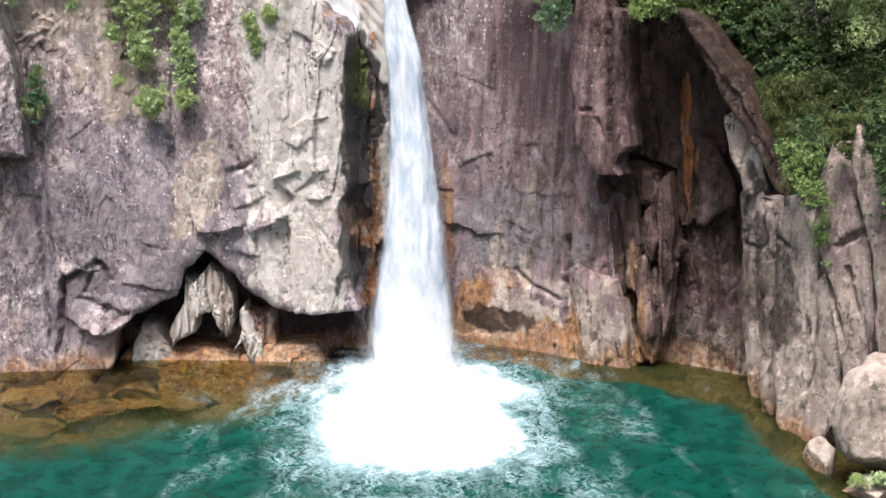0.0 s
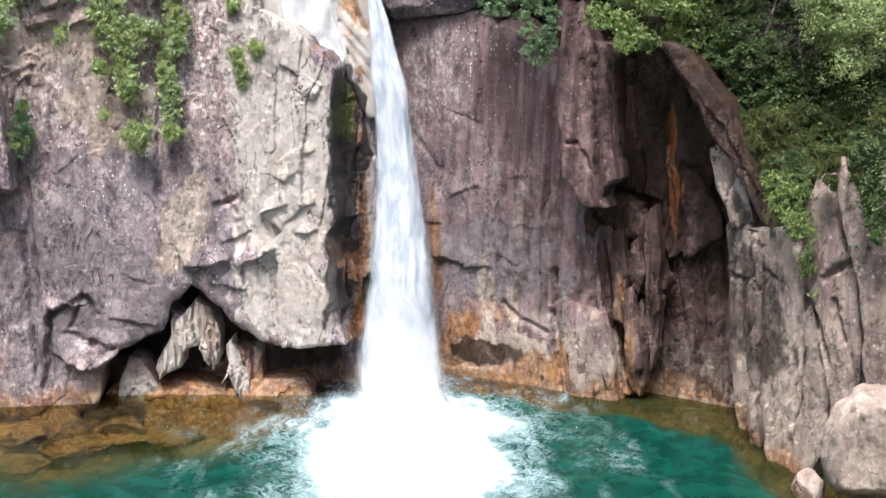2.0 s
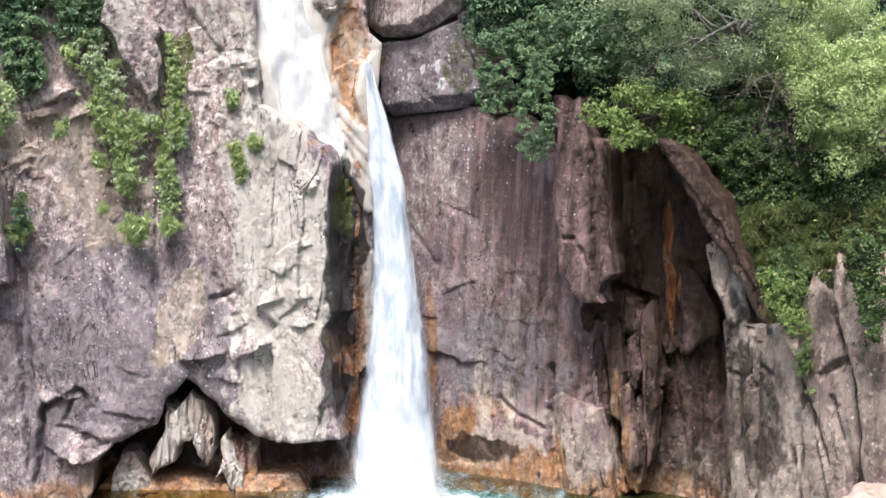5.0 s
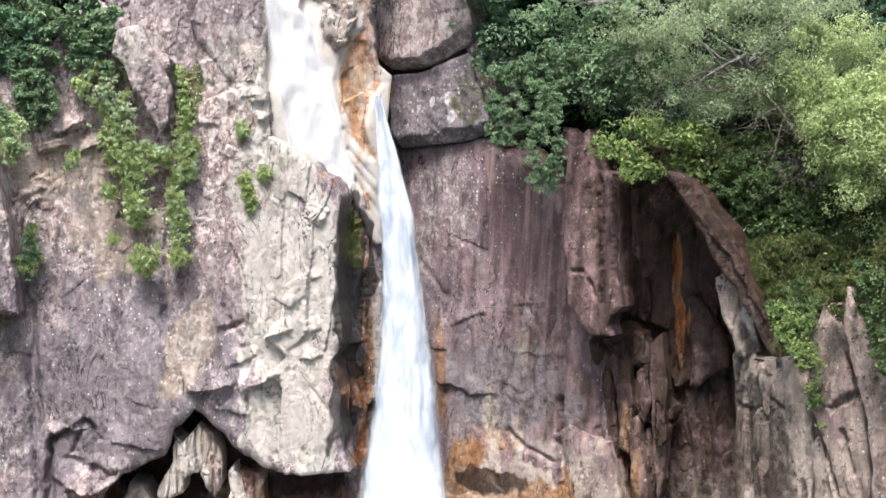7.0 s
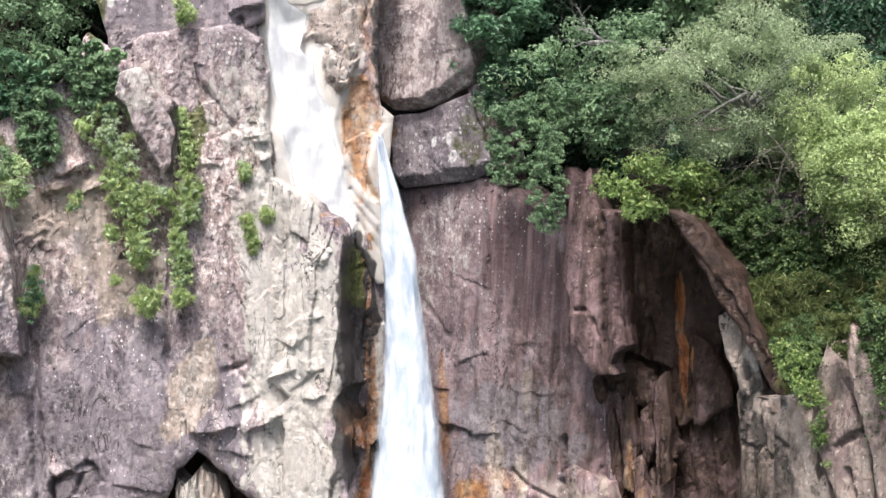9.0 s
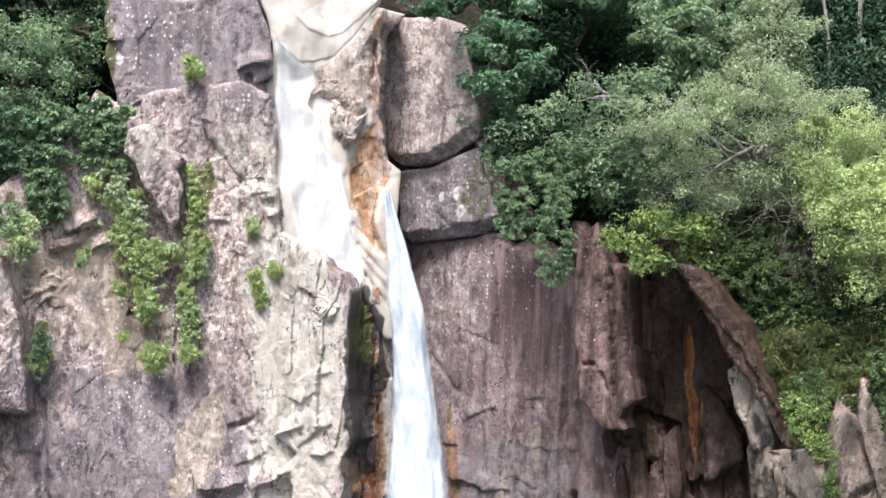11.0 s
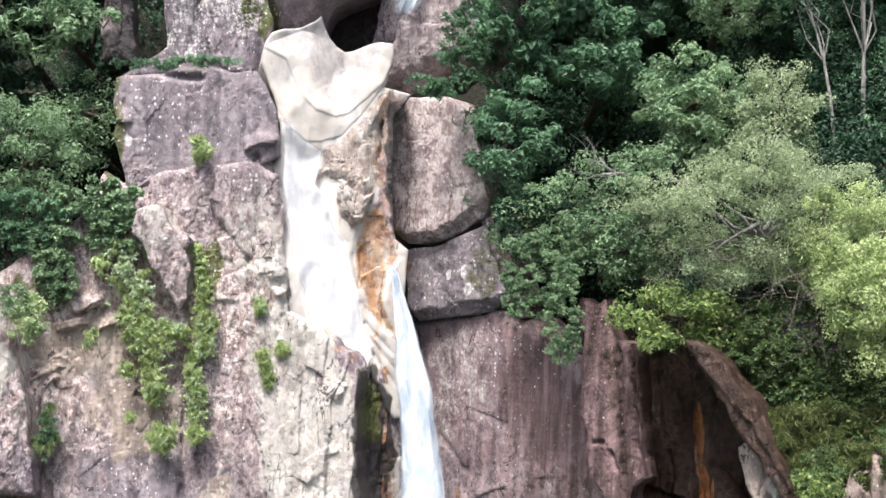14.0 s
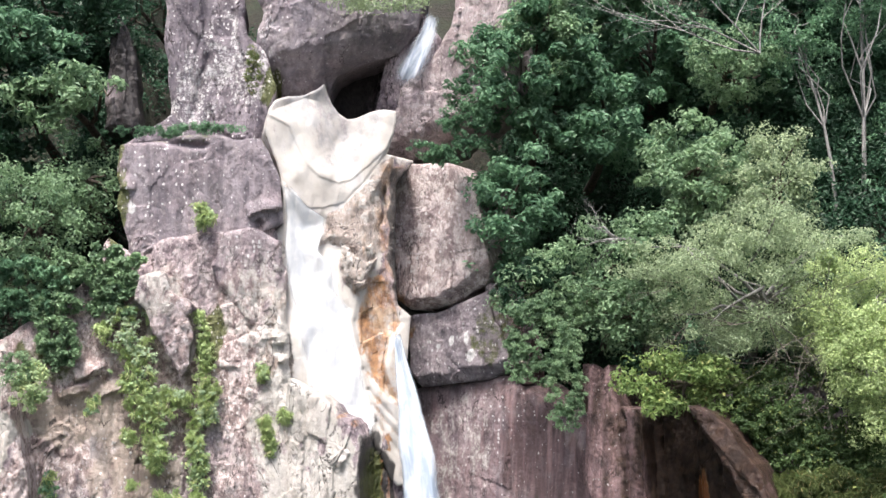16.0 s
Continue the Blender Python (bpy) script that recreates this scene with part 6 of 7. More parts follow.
lump("boulder", (-12.33, 40.10, -0.38), (1.1, 0.9, 0.35), 40, "rust-brown boulder under the shallow water", category="boulder", under=True)
lump("boulder", (-10.41, 38.89, -0.38), (1.3, 1, 0.3), 41, "rust-brown boulder under the shallow water", category="boulder", under=True)
lump("boulder", (-9.14, 39.84, -0.38), (1, 0.8, 0.3), 42, "rust-brown boulder under the shallow water", category="boulder", under=True)
lump("boulder", (-11.64, 36.91, -0.38), (1.4, 1.2, 0.35), 43, "rust-brown boulder under the shallow water", category="boulder", under=True)
lump("boulder", (-9.98, 35.96, -0.38), (1, 0.9, 0.3), 44, "rust-brown boulder under the shallow water", category="boulder", under=True)
lump("boulder", (-7.56, 39.47, -0.38), (0.9, 0.8, 0.25), 45, "rust-brown boulder under the shallow water", category="boulder", under=True)
lump("boulder", (-8.90, 36.93, -0.38), (1.1, 1, 0.3), 46, "rust-brown boulder under the shallow water", category="boulder", under=True)


# ---- water in the air ----
def ribbon(name, rows, label, bulge=0.6, across=36, seed=0, density=0.95, soft=0.3, category="waterfall", parent=None, fade=0.05, rise=0.5, stuff=FALL):
    """A stream of water along rows of (x, y, z, width), bowed towards the open side."""
    rows = np.array(rows)
    seg = np.hypot(np.hypot(np.diff(rows[:, 0]), np.diff(rows[:, 1])), np.diff(rows[:, 2]))
    at = np.concatenate([[0], np.cumsum(seg)])
    v = np.arange(0, at[-1], 0.1)
    x, y, z, w = (np.interp(v, at, rows[:, i]) for i in range(4))
    k = np.ones(9) / 9
    w = np.convolve(np.pad(w, 4, mode="edge"), k, "valid")
    x = np.convolve(np.pad(x, 4, mode="edge"), k, "valid")
    u = np.linspace(-1, 1, across)
    U, V = np.meshgrid(u, v, indexing="ij")
    X, Y, Z, Wd = (np.broadcast_to(q, U.shape) for q in (x, y, z, w))
    wav = fbm(U * 2.5, V * 0.5, U * 0 + seed, 4, seed + 31)
    px = X + U * Wd / 2 * (1 + 0.08 * fbm(U * 0 + seed, V * 0.8, U * 0, 3, seed + 37))
    py = Y - bulge * Wd * np.sqrt(np.maximum(1 - U * U, 0)) * 0.7 - 0.10 * wav
    body = density * ramp(1 - np.abs(U), 0.0, soft) * ramp(V, 0, rise) * ramp(V, at[-1], at[-1] - fade)
    idx = np.arange(U.size).reshape(U.shape)
    q = np.stack([idx[:-1, :-1], idx[1:, :-1], idx[1:, 1:], idx[:-1, 1:]], -1).reshape(-1, 4)
    me = mesh_of(name, np.stack([px.ravel(), py.ravel(), Z.ravel()], 1), q, stuff,
                 attributes={"across": (U * Wd).ravel() + seed * 3, "along": V.ravel(), "body": body.ravel()})
    ob = new(name, me)
    if parent is not None:
        ob.parent = parent
        return tagged(ob, label)
    return tagged(ob, label, category)


MAIN = [(-1.93, 44.75, 13.63, 0.21), (-1.79, 44.7, 12.61, 0.47), (-1.56, 44.6, 11.52, 0.87), (-1.41, 44.45, 10.27, 1.13), (-1.26, 44.3, 9.58, 1.3), (-1.11, 44.1, 7.82, 1.56), (-0.98, 43.8, 6.06, 1.85), (-0.93, 43.5, 4.29, 2.41), (-0.94, 43.2, 2.52, 2.63), (-0.96, 42.9, 0.93, 2.94), (-0.95, 42.4, -0.13, 3.6)]
fall = tagged(new("waterfall"), "white waterfall dropping from a rock spout into the pool", "waterfall")
ribbon("plume", MAIN, "torn outer veil of white water", seed=2, soft=0.5, fade=0.9, parent=fall)
ribbon("core", [(x, y + 0.25, z, w * 0.75) for x, y, z, w in MAIN], "dense white core of the falling water", seed=5, density=1.2, soft=0.4, fade=0.6, parent=fall)
ribbon("mist", [(-1.03, 42.90, 5.65, 1.92), (-0.99, 42.60, 3.19, 2.59), (-0.95, 42.30, 1.63, 3.26), (-0.85, 42.00, 0.44, 4.43), (-0.79, 41.60, -0.54, 6.42)], "soft veil of mist", seed=12, density=0.85, soft=1.0, rise=5.0, fade=0.8, parent=fall, stuff=SPRAY)
ribbon("cascade", [(-0.72, 48.30, 25.02, 0.59), (-0.84, 48.20, 24.38, 0.82), (-1.08, 48.00, 23.62, 1.21), (-1.44, 47.90, 22.90, 1.44), (-1.80, 47.80, 21.98, 1.16)],
       "short white upper fall beside the hole", bulge=0.2, seed=9, density=0.62, soft=0.9, fade=0.9, category="cascade")


def film(name, label, seed):
    """A thin sheet of water that slides down the polished channel, close over the rock."""
    z, u = np.arange(10.1, 18.6, 0.06), np.linspace(0, 1, 50)
    left = np.interp(z, [10.13, 10.92, 11.74, 12.64, 14.09, 15.18, 16.28, 17.78, 18.44], [-3.88, -4.31, -4.70, -4.94, -5.22, -5.49, -5.59, -5.51, -5.61])
    right = np.interp(z, [10.12, 10.62, 11.70, 12.59, 13.48, 14.36, 14.85, 15.73, 16.22, 17.30, 17.68, 18.44], [-2.67, -2.59, -2.89, -3.07, -3.34, -3.43, -3.79, -3.97, -4.42, -4.20, -4.80, -5.37])
    U, Z = np.meshgrid(u, z, indexing="ij")
    X = left + (right - left) * U
    Y = 44.5 + 0.2 * X + 0.08 * Z - bowl(X, Z) - 0.2 - 0.05 * fbm(X * 2, Z * 0.7, X * 0, 3, seed)
    body = 1.1 * ramp(U, -0.02, 0.22) * ramp(U, 1.02, 0.8) * ramp(Z, 18.6, 17.6) * ramp(Z + 0.5 * fbm(X * 2.5, X * 0, X * 0, 3, seed + 1), 10.2, 11.0)
    body = body * (0.8 + 0.35 * fbm(X * 1.6, Z * 0.3, X * 0, 4, seed + 2))
    idx = np.arange(U.size).reshape(U.shape)
    q = np.stack([idx[:-1, :-1], idx[1:, :-1], idx[1:, 1:], idx[:-1, 1:]], -1).reshape(-1, 4)
    me = mesh_of(name, np.stack([X.ravel(), Y.ravel(), Z.ravel()], 1), q, FILM, attributes={"across": X.ravel(), "along": Z.ravel(), "body": body.ravel()})
    return tagged(new(name, me), label, "stream")


film("stream", "thin white sheet of water sliding down the pale channel", 6)


def splash(name, centre, radii, seed, label):
    """The mound of white spray where the fall strikes the pool."""
    bm = bmesh.new()
    bmesh.ops.create_icosphere(bm, subdivisions=6, radius=1)
    bmesh.ops.delete(bm, geom=[v for v in bm.verts if v.co.z < -0.12], context="VERTS")
    co = np.array([v.co for v in bm.verts])
    bm.verts.index_update()
    faces = np.array([[v.index for v in f.verts] for f in bm.faces])
    bm.free()
    n = fbm(co[:, 0] * 3, co[:, 1] * 3, co[:, 2] * 3, 5, seed, 0.6)
    flat = np.hypot(co[:, 0], co[:, 1])
    body = 1.15 * ramp(flat, 1.05, 0.1) - 0.15 + 0.15 * n
    co = co * (1 + 0.10 * n[:, None])
    co[:, 2] = co[:, 2] * np.exp(-1.6 * flat ** 1.5) * 1.2
    pos = co * np.array(radii) + np.array(centre)
    me = mesh_of(name, pos, faces, SPRAY, attributes={"across": pos[:, 0], "along": pos[:, 1] * 0.4 + pos[:, 2] * 1.5, "body": body})
    ob = new(name, me)
    ob.parent = fall
    return tagged(ob, label)


splash("spray", (-0.75, 41.6, -0.15), (1.9, 2.2, 1.0), 4, "white mound of spray at the foot of the fall")
splash("spray", (-0.75, 40.2, -0.15), (2.9, 4.0, 0.5), 6, "low white spray spreading over the pool")


def drops(name, centre, spread, count, seed, label):
    """Flung drops and flecks of spray round the foot of the fall."""
    rnd = np.random.RandomState(seed)
    a, r = rnd.uniform(0, math.tau, count), np.abs(rnd.normal(0, 0.5, count)) + 0.15
    top = spread[2] * np.exp(-1.3 * r) * rnd.rand(count) ** 1.6
    pos = np.stack([centre[0] + np.cos(a) * r * spread[0], centre[1] + np.sin(a) * r * spread[1], centre[2] + top], 1)
    size = rnd.uniform(0.004, 0.012, count) * (1 + 0.6 * rnd.rand(count))
    corner = np.array([(1, 0, -0.7), (-0.5, 0.87, -0.7), (-0.5, -0.87, -0.7), (0, 0, 1)])
    verts = (pos[:, None] + corner[None] * size[:, None, None] * np.array([1, 1, 1.5])).reshape(-1, 3)
    faces = (np.arange(count)[:, None, None] * 4 + np.array([(0, 1, 3), (1, 2, 3), (2, 0, 3), (0, 2, 1)])).reshape(-1, 3)
    one = np.ones(len(verts))
    return tagged(new(name, mesh_of(name, verts, faces, FALL, attributes={"across": verts[:, 0], "along": verts[:, 2], "body": one * 1.2})), label, "spray", kind="stuff")


drops("spray_drops", (-0.75, 40.8, 0.05), (2.6, 3.2, 1.8), 3500, 3, "fine white drops flung up around the fall")


# ---- plants ----
def leaf_mesh(name, clumps, per, size, seed, leaf, up=0.5, narrow=0.5, droop=0.0, shell=0.55, forward=0.0):
    """Many small folded leaves gathered in clumps (x, y, z, radius)."""
    rnd = np.random.RandomState(seed)
    clumps = np.asarray(clumps, float)
    n = len(clumps) * per
    c = np.repeat(clumps, per, 0)
    d = rnd.normal(size=(n, 3))
    d /= np.linalg.norm(d, axis=1)[:, None]
    pos = c[:, :3] + d * (c[:, 3] * (shell + (1.05 - shell) * rnd.rand(n)))[:, None] * np.array([1, 1, 0.75])
    nor = d + np.array([0, -forward, up]) + 0.55 * rnd.normal(size=(n, 3))
    nor /= np.linalg.norm(nor, axis=1)[:, None]
    way = rnd.normal(size=(n, 3)) + d * 0.8 - np.array([0, 0, droop])
    way -= nor * (way * nor).sum(1)[:, None]
    way /= np.linalg.norm(way, axis=1)[:, None]
    side = np.cross(nor, way)
    ln = (size * rnd.uniform(0.6, 1.35, n))[:, None]
    a, t = pos - way * ln / 2, pos + way * ln / 2 - nor * ln * 0.12
    l = pos + side * ln * narrow / 2 + nor * ln * 0.08
    rr = pos - side * ln * narrow / 2 + nor * ln * 0.08
    verts = np.stack([a, l, t, rr], 1).reshape(-1, 3)
    base = np.arange(n)[:, None] * 4
    faces = np.concatenate([base + np.array([0, 1, 2]), base + np.array([0, 2, 3])])
    return mesh_of(name, verts, faces, leaf, smooth=False)


def crown_clumps(centre, radii, count, seed, clump=0.42, gaps=0.25):
    """Clumps over an uneven crown with gaps."""
    rnd = np.random.RandomState(seed)
    d = rnd.normal(size=(count * 2, 3))
    d /= np.linalg.norm(d, axis=1)[:, None]
    n = fbm(d[:, 0] * 1.8, d[:, 1] * 1.8, d[:, 2] * 1.8, 3, seed)
    keep = fbm(d[:, 0] * 3 + 5, d[:, 1] * 3, d[:, 2] * 3, 2, seed + 3) > -0.9 + gaps * 2
    reach = (0.55 + 0.5 * rnd.rand(len(d)) ** 0.6) * (1 + 0.45 * n)
    pos = np.array(centre) + d * reach[:, None] * np.array(radii)
    out = np.concatenate([pos, (clump * rnd.uniform(0.6, 1.3, len(d)))[:, None]], 1)[keep]
    return out[:count]


def plant(name, base, centre, radii, leaf, seed, count=60, per=60, size=0.16, clump=0.42, gaps=0.25, bark=None, trunk=0.16,
          label="", category="tree", limbs=7, narrow=0.5, droop=0.0, up=0.5, group="", bend=1.0):
    """A tree or shrub: an Empty at its foot, a bent trunk, limbs and a crown of leaf clumps."""
    bark = bark or BARK
    rnd = random.Random(seed)
    root = tagged(new(name), label, category, group)
    root.location = base
    base_v, mid = Vector(base), Vector(centre)
    bow = bend
    bend = bow * Vector((rnd.uniform(-0.3, 0.3), rnd.uniform(-0.2, 0.2), 0)) * (mid - base_v).length * 0.25
    n = 7
    pts = [base_v.lerp(mid, i / (n - 1)) + bend * math.sin(math.pi * i / (n - 1)) for i in range(n)]
    v, f = tube(pts, [trunk * (1.25 - 0.85 * i / (n - 1)) for i in range(n)], 8)
    stem = new("trunk", mesh_of("trunk", np.array(v) - np.array(base), f, bark))
    stem.parent = root
    clumps = crown_clumps(centre, radii, count, seed, clump, gaps)
    picks = rnd.sample(range(len(clumps)), min(limbs, len(clumps)))
    for k in picks:
        start = pts[rnd.randrange(n // 2, n)]
        tip = Vector(clumps[k][:3])
        arm = [start.lerp(tip, q) + Vector((rnd.uniform(-1, 1), rnd.uniform(-1, 1), rnd.uniform(-0.3, 1))) * 0.16 * math.sin(math.pi * q) * (tip - start).length for q in (0, 0.25, 0.5, 0.75, 1)]
        v, f = tube(arm, [trunk * s for s in (0.45, 0.36, 0.27, 0.18, 0.08)], 6)
        limb = new("limb", mesh_of("limb", np.array(v) - np.array(base), f, bark))
        limb.parent = root
    me = leaf_mesh("crown", clumps - np.array([*base, 0]), per, size, seed, leaf, up, narrow, droop)
    crown = new("crown", me)
    crown.parent = root
    return root


def on_hill(x, y):
    return float(hill_height(np.array([x]), np.array([y]))[0])


def tree(centre, radii, leaf, seed, **more):
    x, y, z = centre
    fx, fy = x + more.pop("lean", 0.0), y + more.pop("behind", 0.0)
    for _ in range(40):
        if on_hill(fx, fy) > z - radii[2] * more.get("low", 1.1):
            break
        fy += 0.25
    more.pop("low", None)
    return plant("tree", (fx, fy, on_hill(fx, fy) - 0.1), centre, radii, leaf, seed, category="tree", **more)


# wood on the right
tree((2.84, 47.00, 22.05), (2.2, 1.8, 2.6), LEAF_MID, 101, count=150, per=70, size=0.26, label="dark green tree leaning over the cliff edge")
tree((1.77, 46.00, 17.46), (1.3, 1.2, 2.0), LEAF_MID, 102, count=80, per=60, size=0.22, label="dark green bushy tree on the rock edge")
tree((4.16, 44.00, 14.85), (2.3, 1.3, 1.2), LEAF_SOFT, 103, count=90, per=70, size=0.14, gaps=0.3, label="feathery light green shrub tree on the cliff edge")
tree((8.00, 46.00, 18.90), (1.8, 1.4, 1.7), LEAF_SOFT, 104, count=100, per=70, size=0.2, label="rounded cool green tree in the wood")
tree((10.38, 45.00, 18.17), (1.6, 1.3, 1.8), LEAF_LIGHT, 105, count=110, per=80, size=0.12, gaps=0.35, label="young tree with yellow-green leaves")
tree((9.25, 42.00, 14.67), (3.6, 1.7, 2.1), LEAF_LIGHT, 106, count=330, per=120, size=0.095, gaps=0.36, bark=BARK_GREY, limbs=16, label="wide pale green shrub with tangled grey twigs")
tree((11.96, 41.00, 13.24), (1.9, 1.4, 2.3), LEAF_SUNNY, 107, count=220, per=110, size=0.10, bark=BARK_GREY, limbs=10, label="pale green shrub hanging over the ridge")
tree((11.85, 39.60, 12.21), (1.35, 0.9, 1.75), LEAF_SUNNY, 117, count=190, per=100, size=0.10, gaps=0.34, bark=BARK_GREY, limbs=12, label="bright green shrub with grey twigs hanging over the slope")
tree((6.79, 41.50, 11.81), (1.7, 1.1, 0.95), LEAF_GOLD, 108, count=90, per=60, size=0.16, limbs=9, label="yellow-green shrub overhanging the dark recess")
tree((5.50, 43.50, 13.92), (1.6, 1.1, 1.2), LEAF_SOFT, 109, count=70, per=60, size=0.16, label="mid-green shrub on the cliff edge")
plant("tree", (13.69, 46.80, 15.89), (14.06, 47.20, 25.53), (2.0, 1.4, 1.9), LEAF_BLUE, 110, count=70, per=50, size=0.17, gaps=0.3, bark=BARK_GREY, trunk=0.085, limbs=14, bend=0.15, label="slender pale-barked tree with sparse leaves")
plant("tree", (12.88, 46.80, 17.04), (11.74, 47.20, 23.76), (1.3, 1.0, 1.5), LEAF_BLUE, 111, count=36, per=46, size=0.15, gaps=0.35, bark=BARK_GREY, trunk=0.06, limbs=10, bend=0.8, label="thin crooked tree with pale bark")
plant("tree", (14.00, 46.60, 16.63), (15.07, 46.80, 20.30), (0.9, 0.9, 1.0), LEAF_BLUE, 118, count=24, per=40, size=0.15, gaps=0.3, bark=BARK_GREY, trunk=0.06, limbs=6, label="young pale-barked tree leaning outwards")


def bare_tree(name, base, tips, radius, seed, label, bark=None):
    """Dead branches that fork again and again."""
    rnd = random.Random(seed)
    root = tagged(new(name), label, "tree")
    root.location = base

    def fork(start, way, length, r, depth, pieces):
        pts, p, d = [start], start, way
        for _ in range(5):
            d = (d + Vector((rnd.uniform(-1, 1), rnd.uniform(-1, 1), rnd.uniform(-0.7, 0.9))) * 0.22).normalized()
            p = p + d * length / 5
            pts.append(p)
        pieces.append(tube(pts, [r * (1 - 0.11 * i) for i in range(6)], 6))
        if depth:
            for k in (2, 3, 4, 5):
                turn = (d + Vector((rnd.uniform(-1, 1), rnd.uniform(-0.6, 0.6), rnd.uniform(-0.4, 1))) * 0.9).normalized()
                fork(pts[k], turn, length * rnd.uniform(0.4, 0.65), r * 0.5, depth - 1, pieces)

    for tip in tips:
        pieces = []
        way = Vector(tip) - Vector(base)
        fork(Vector((0, 0, 0)), way.normalized(), way.length, radius, 2, pieces)
        v, f = joined(pieces)
        limb = new("limb", mesh_of("limb", v, f, bark or BARK_GREY))
        limb.parent = root
    return root


bare_tree("bare_tree", (10.37, 46.40, 22.90), [(5.93, 46.00, 22.99), (7.03, 46.20, 23.96), (8.63, 46.40, 25.56), (10.13, 46.60, 26.00)], 0.034, 5, "dead grey branches spreading in front of the wood")
bare_tree("bare_tree", (9.21, 41.20, 13.78), [(9.64, 40.40, 12.43), (7.87, 40.40, 12.94), (10.72, 40.20, 12.26), (10.88, 40.00, 13.71)], 0.022, 8, "tangle of dead grey twigs in the pale shrub", bark=BARK_TWIG)
bare_tree("bare_tree", (5.69, 43.20, 16.19), [(3.36, 42.60, 16.34), (4.07, 42.60, 16.68)], 0.016, 9, "fine grey twigs over the feathery shrub")
bare_tree("bare_tree", (10.37, 40.60, 13.25), [(9.47, 39.80, 11.47), (10.41, 39.80, 11.14), (8.40, 39.90, 12.44)], 0.012, 14, "grey dead twigs hanging from the pale shrub", bark=BARK_TWIG)
bare_tree("bare_tree", (11.26, 40.20, 13.71), [(10.80, 39.40, 11.62), (11.61, 39.40, 12.08), (9.82, 39.60, 14.02)], 0.012, 15, "grey dead twigs hanging from the pale shrub", bark=BARK_TWIG)
bare_tree("bare_tree", (7.49, 41.60, 15.17), [(5.84, 40.80, 14.46), (6.47, 40.80, 13.29), (7.93, 40.60, 13.76)], 0.012, 16, "grey dead twigs among the light leaves", bark=BARK_TWIG)
tree((5.13, 43.60, 16.33), (1.5, 0.9, 0.7), LEAF_SOFT, 130, count=46, per=60, size=0.14, gaps=0.35, bark=BARK_GREY, label="feathery grey-green branches over the cliff edge")
tree((9.63, 48.00, 22.78), (1.4, 1.0, 1.3), LEAF_SOFT, 131, count=54, per=60, size=0.18, gaps=0.35, label="light green young tree in front of the dark wood")
tree((3.04, 46.60, 23.72), (1.5, 1.0, 1.2), LEAF_SOFT, 132, count=46, per=60, size=0.2, gaps=0.35, label="light green branches above the boulder")
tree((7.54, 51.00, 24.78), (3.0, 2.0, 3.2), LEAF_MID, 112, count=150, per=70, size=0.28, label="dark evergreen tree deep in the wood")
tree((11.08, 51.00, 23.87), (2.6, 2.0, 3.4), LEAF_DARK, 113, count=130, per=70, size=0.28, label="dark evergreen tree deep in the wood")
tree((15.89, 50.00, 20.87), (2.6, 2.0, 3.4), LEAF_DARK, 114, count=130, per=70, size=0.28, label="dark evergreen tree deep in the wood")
tree((5.05, 48.00, 21.24), (1.8, 1.6, 2.2), LEAF_MID, 115, count=90, per=60, size=0.24, label="green tree half in the wood's shade")
tree((5.17, 50.00, 27.09), (3.0, 2.0, 2.4), LEAF_MID, 116, count=110, per=70, size=0.25, label="green tree high on the slope")
tree((14.79, 51.00, 27.70), (3.4, 2.0, 2.4), LEAF_MID, 117, count=110, per=70, size=0.25, label="green tree high on the slope")

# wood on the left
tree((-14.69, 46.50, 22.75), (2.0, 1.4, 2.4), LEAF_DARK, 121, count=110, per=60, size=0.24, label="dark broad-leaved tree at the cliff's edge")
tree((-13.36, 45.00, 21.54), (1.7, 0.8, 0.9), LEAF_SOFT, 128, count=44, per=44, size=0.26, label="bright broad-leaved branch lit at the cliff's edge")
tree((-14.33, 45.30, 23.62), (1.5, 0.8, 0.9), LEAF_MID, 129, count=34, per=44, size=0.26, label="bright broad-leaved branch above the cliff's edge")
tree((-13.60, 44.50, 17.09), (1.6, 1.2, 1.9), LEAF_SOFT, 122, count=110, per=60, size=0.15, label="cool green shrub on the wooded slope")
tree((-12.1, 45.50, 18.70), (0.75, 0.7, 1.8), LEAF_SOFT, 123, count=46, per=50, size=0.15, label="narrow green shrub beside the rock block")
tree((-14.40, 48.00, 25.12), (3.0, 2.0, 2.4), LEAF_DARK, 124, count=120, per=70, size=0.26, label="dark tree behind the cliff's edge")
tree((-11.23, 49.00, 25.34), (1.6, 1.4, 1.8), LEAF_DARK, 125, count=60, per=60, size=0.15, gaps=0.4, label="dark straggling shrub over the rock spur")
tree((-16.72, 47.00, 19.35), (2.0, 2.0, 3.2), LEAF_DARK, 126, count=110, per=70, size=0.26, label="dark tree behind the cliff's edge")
plant("shrub", (-2.19, 47.50, 26.44), (-2.72, 46.30, 24.90), (1.5, 0.7, 0.35), LEAF_LIGHT, 127, count=40, per=50, size=0.13, gaps=0.3, trunk=0.04, category="shrub", label="light green branches hanging over the rock roof")


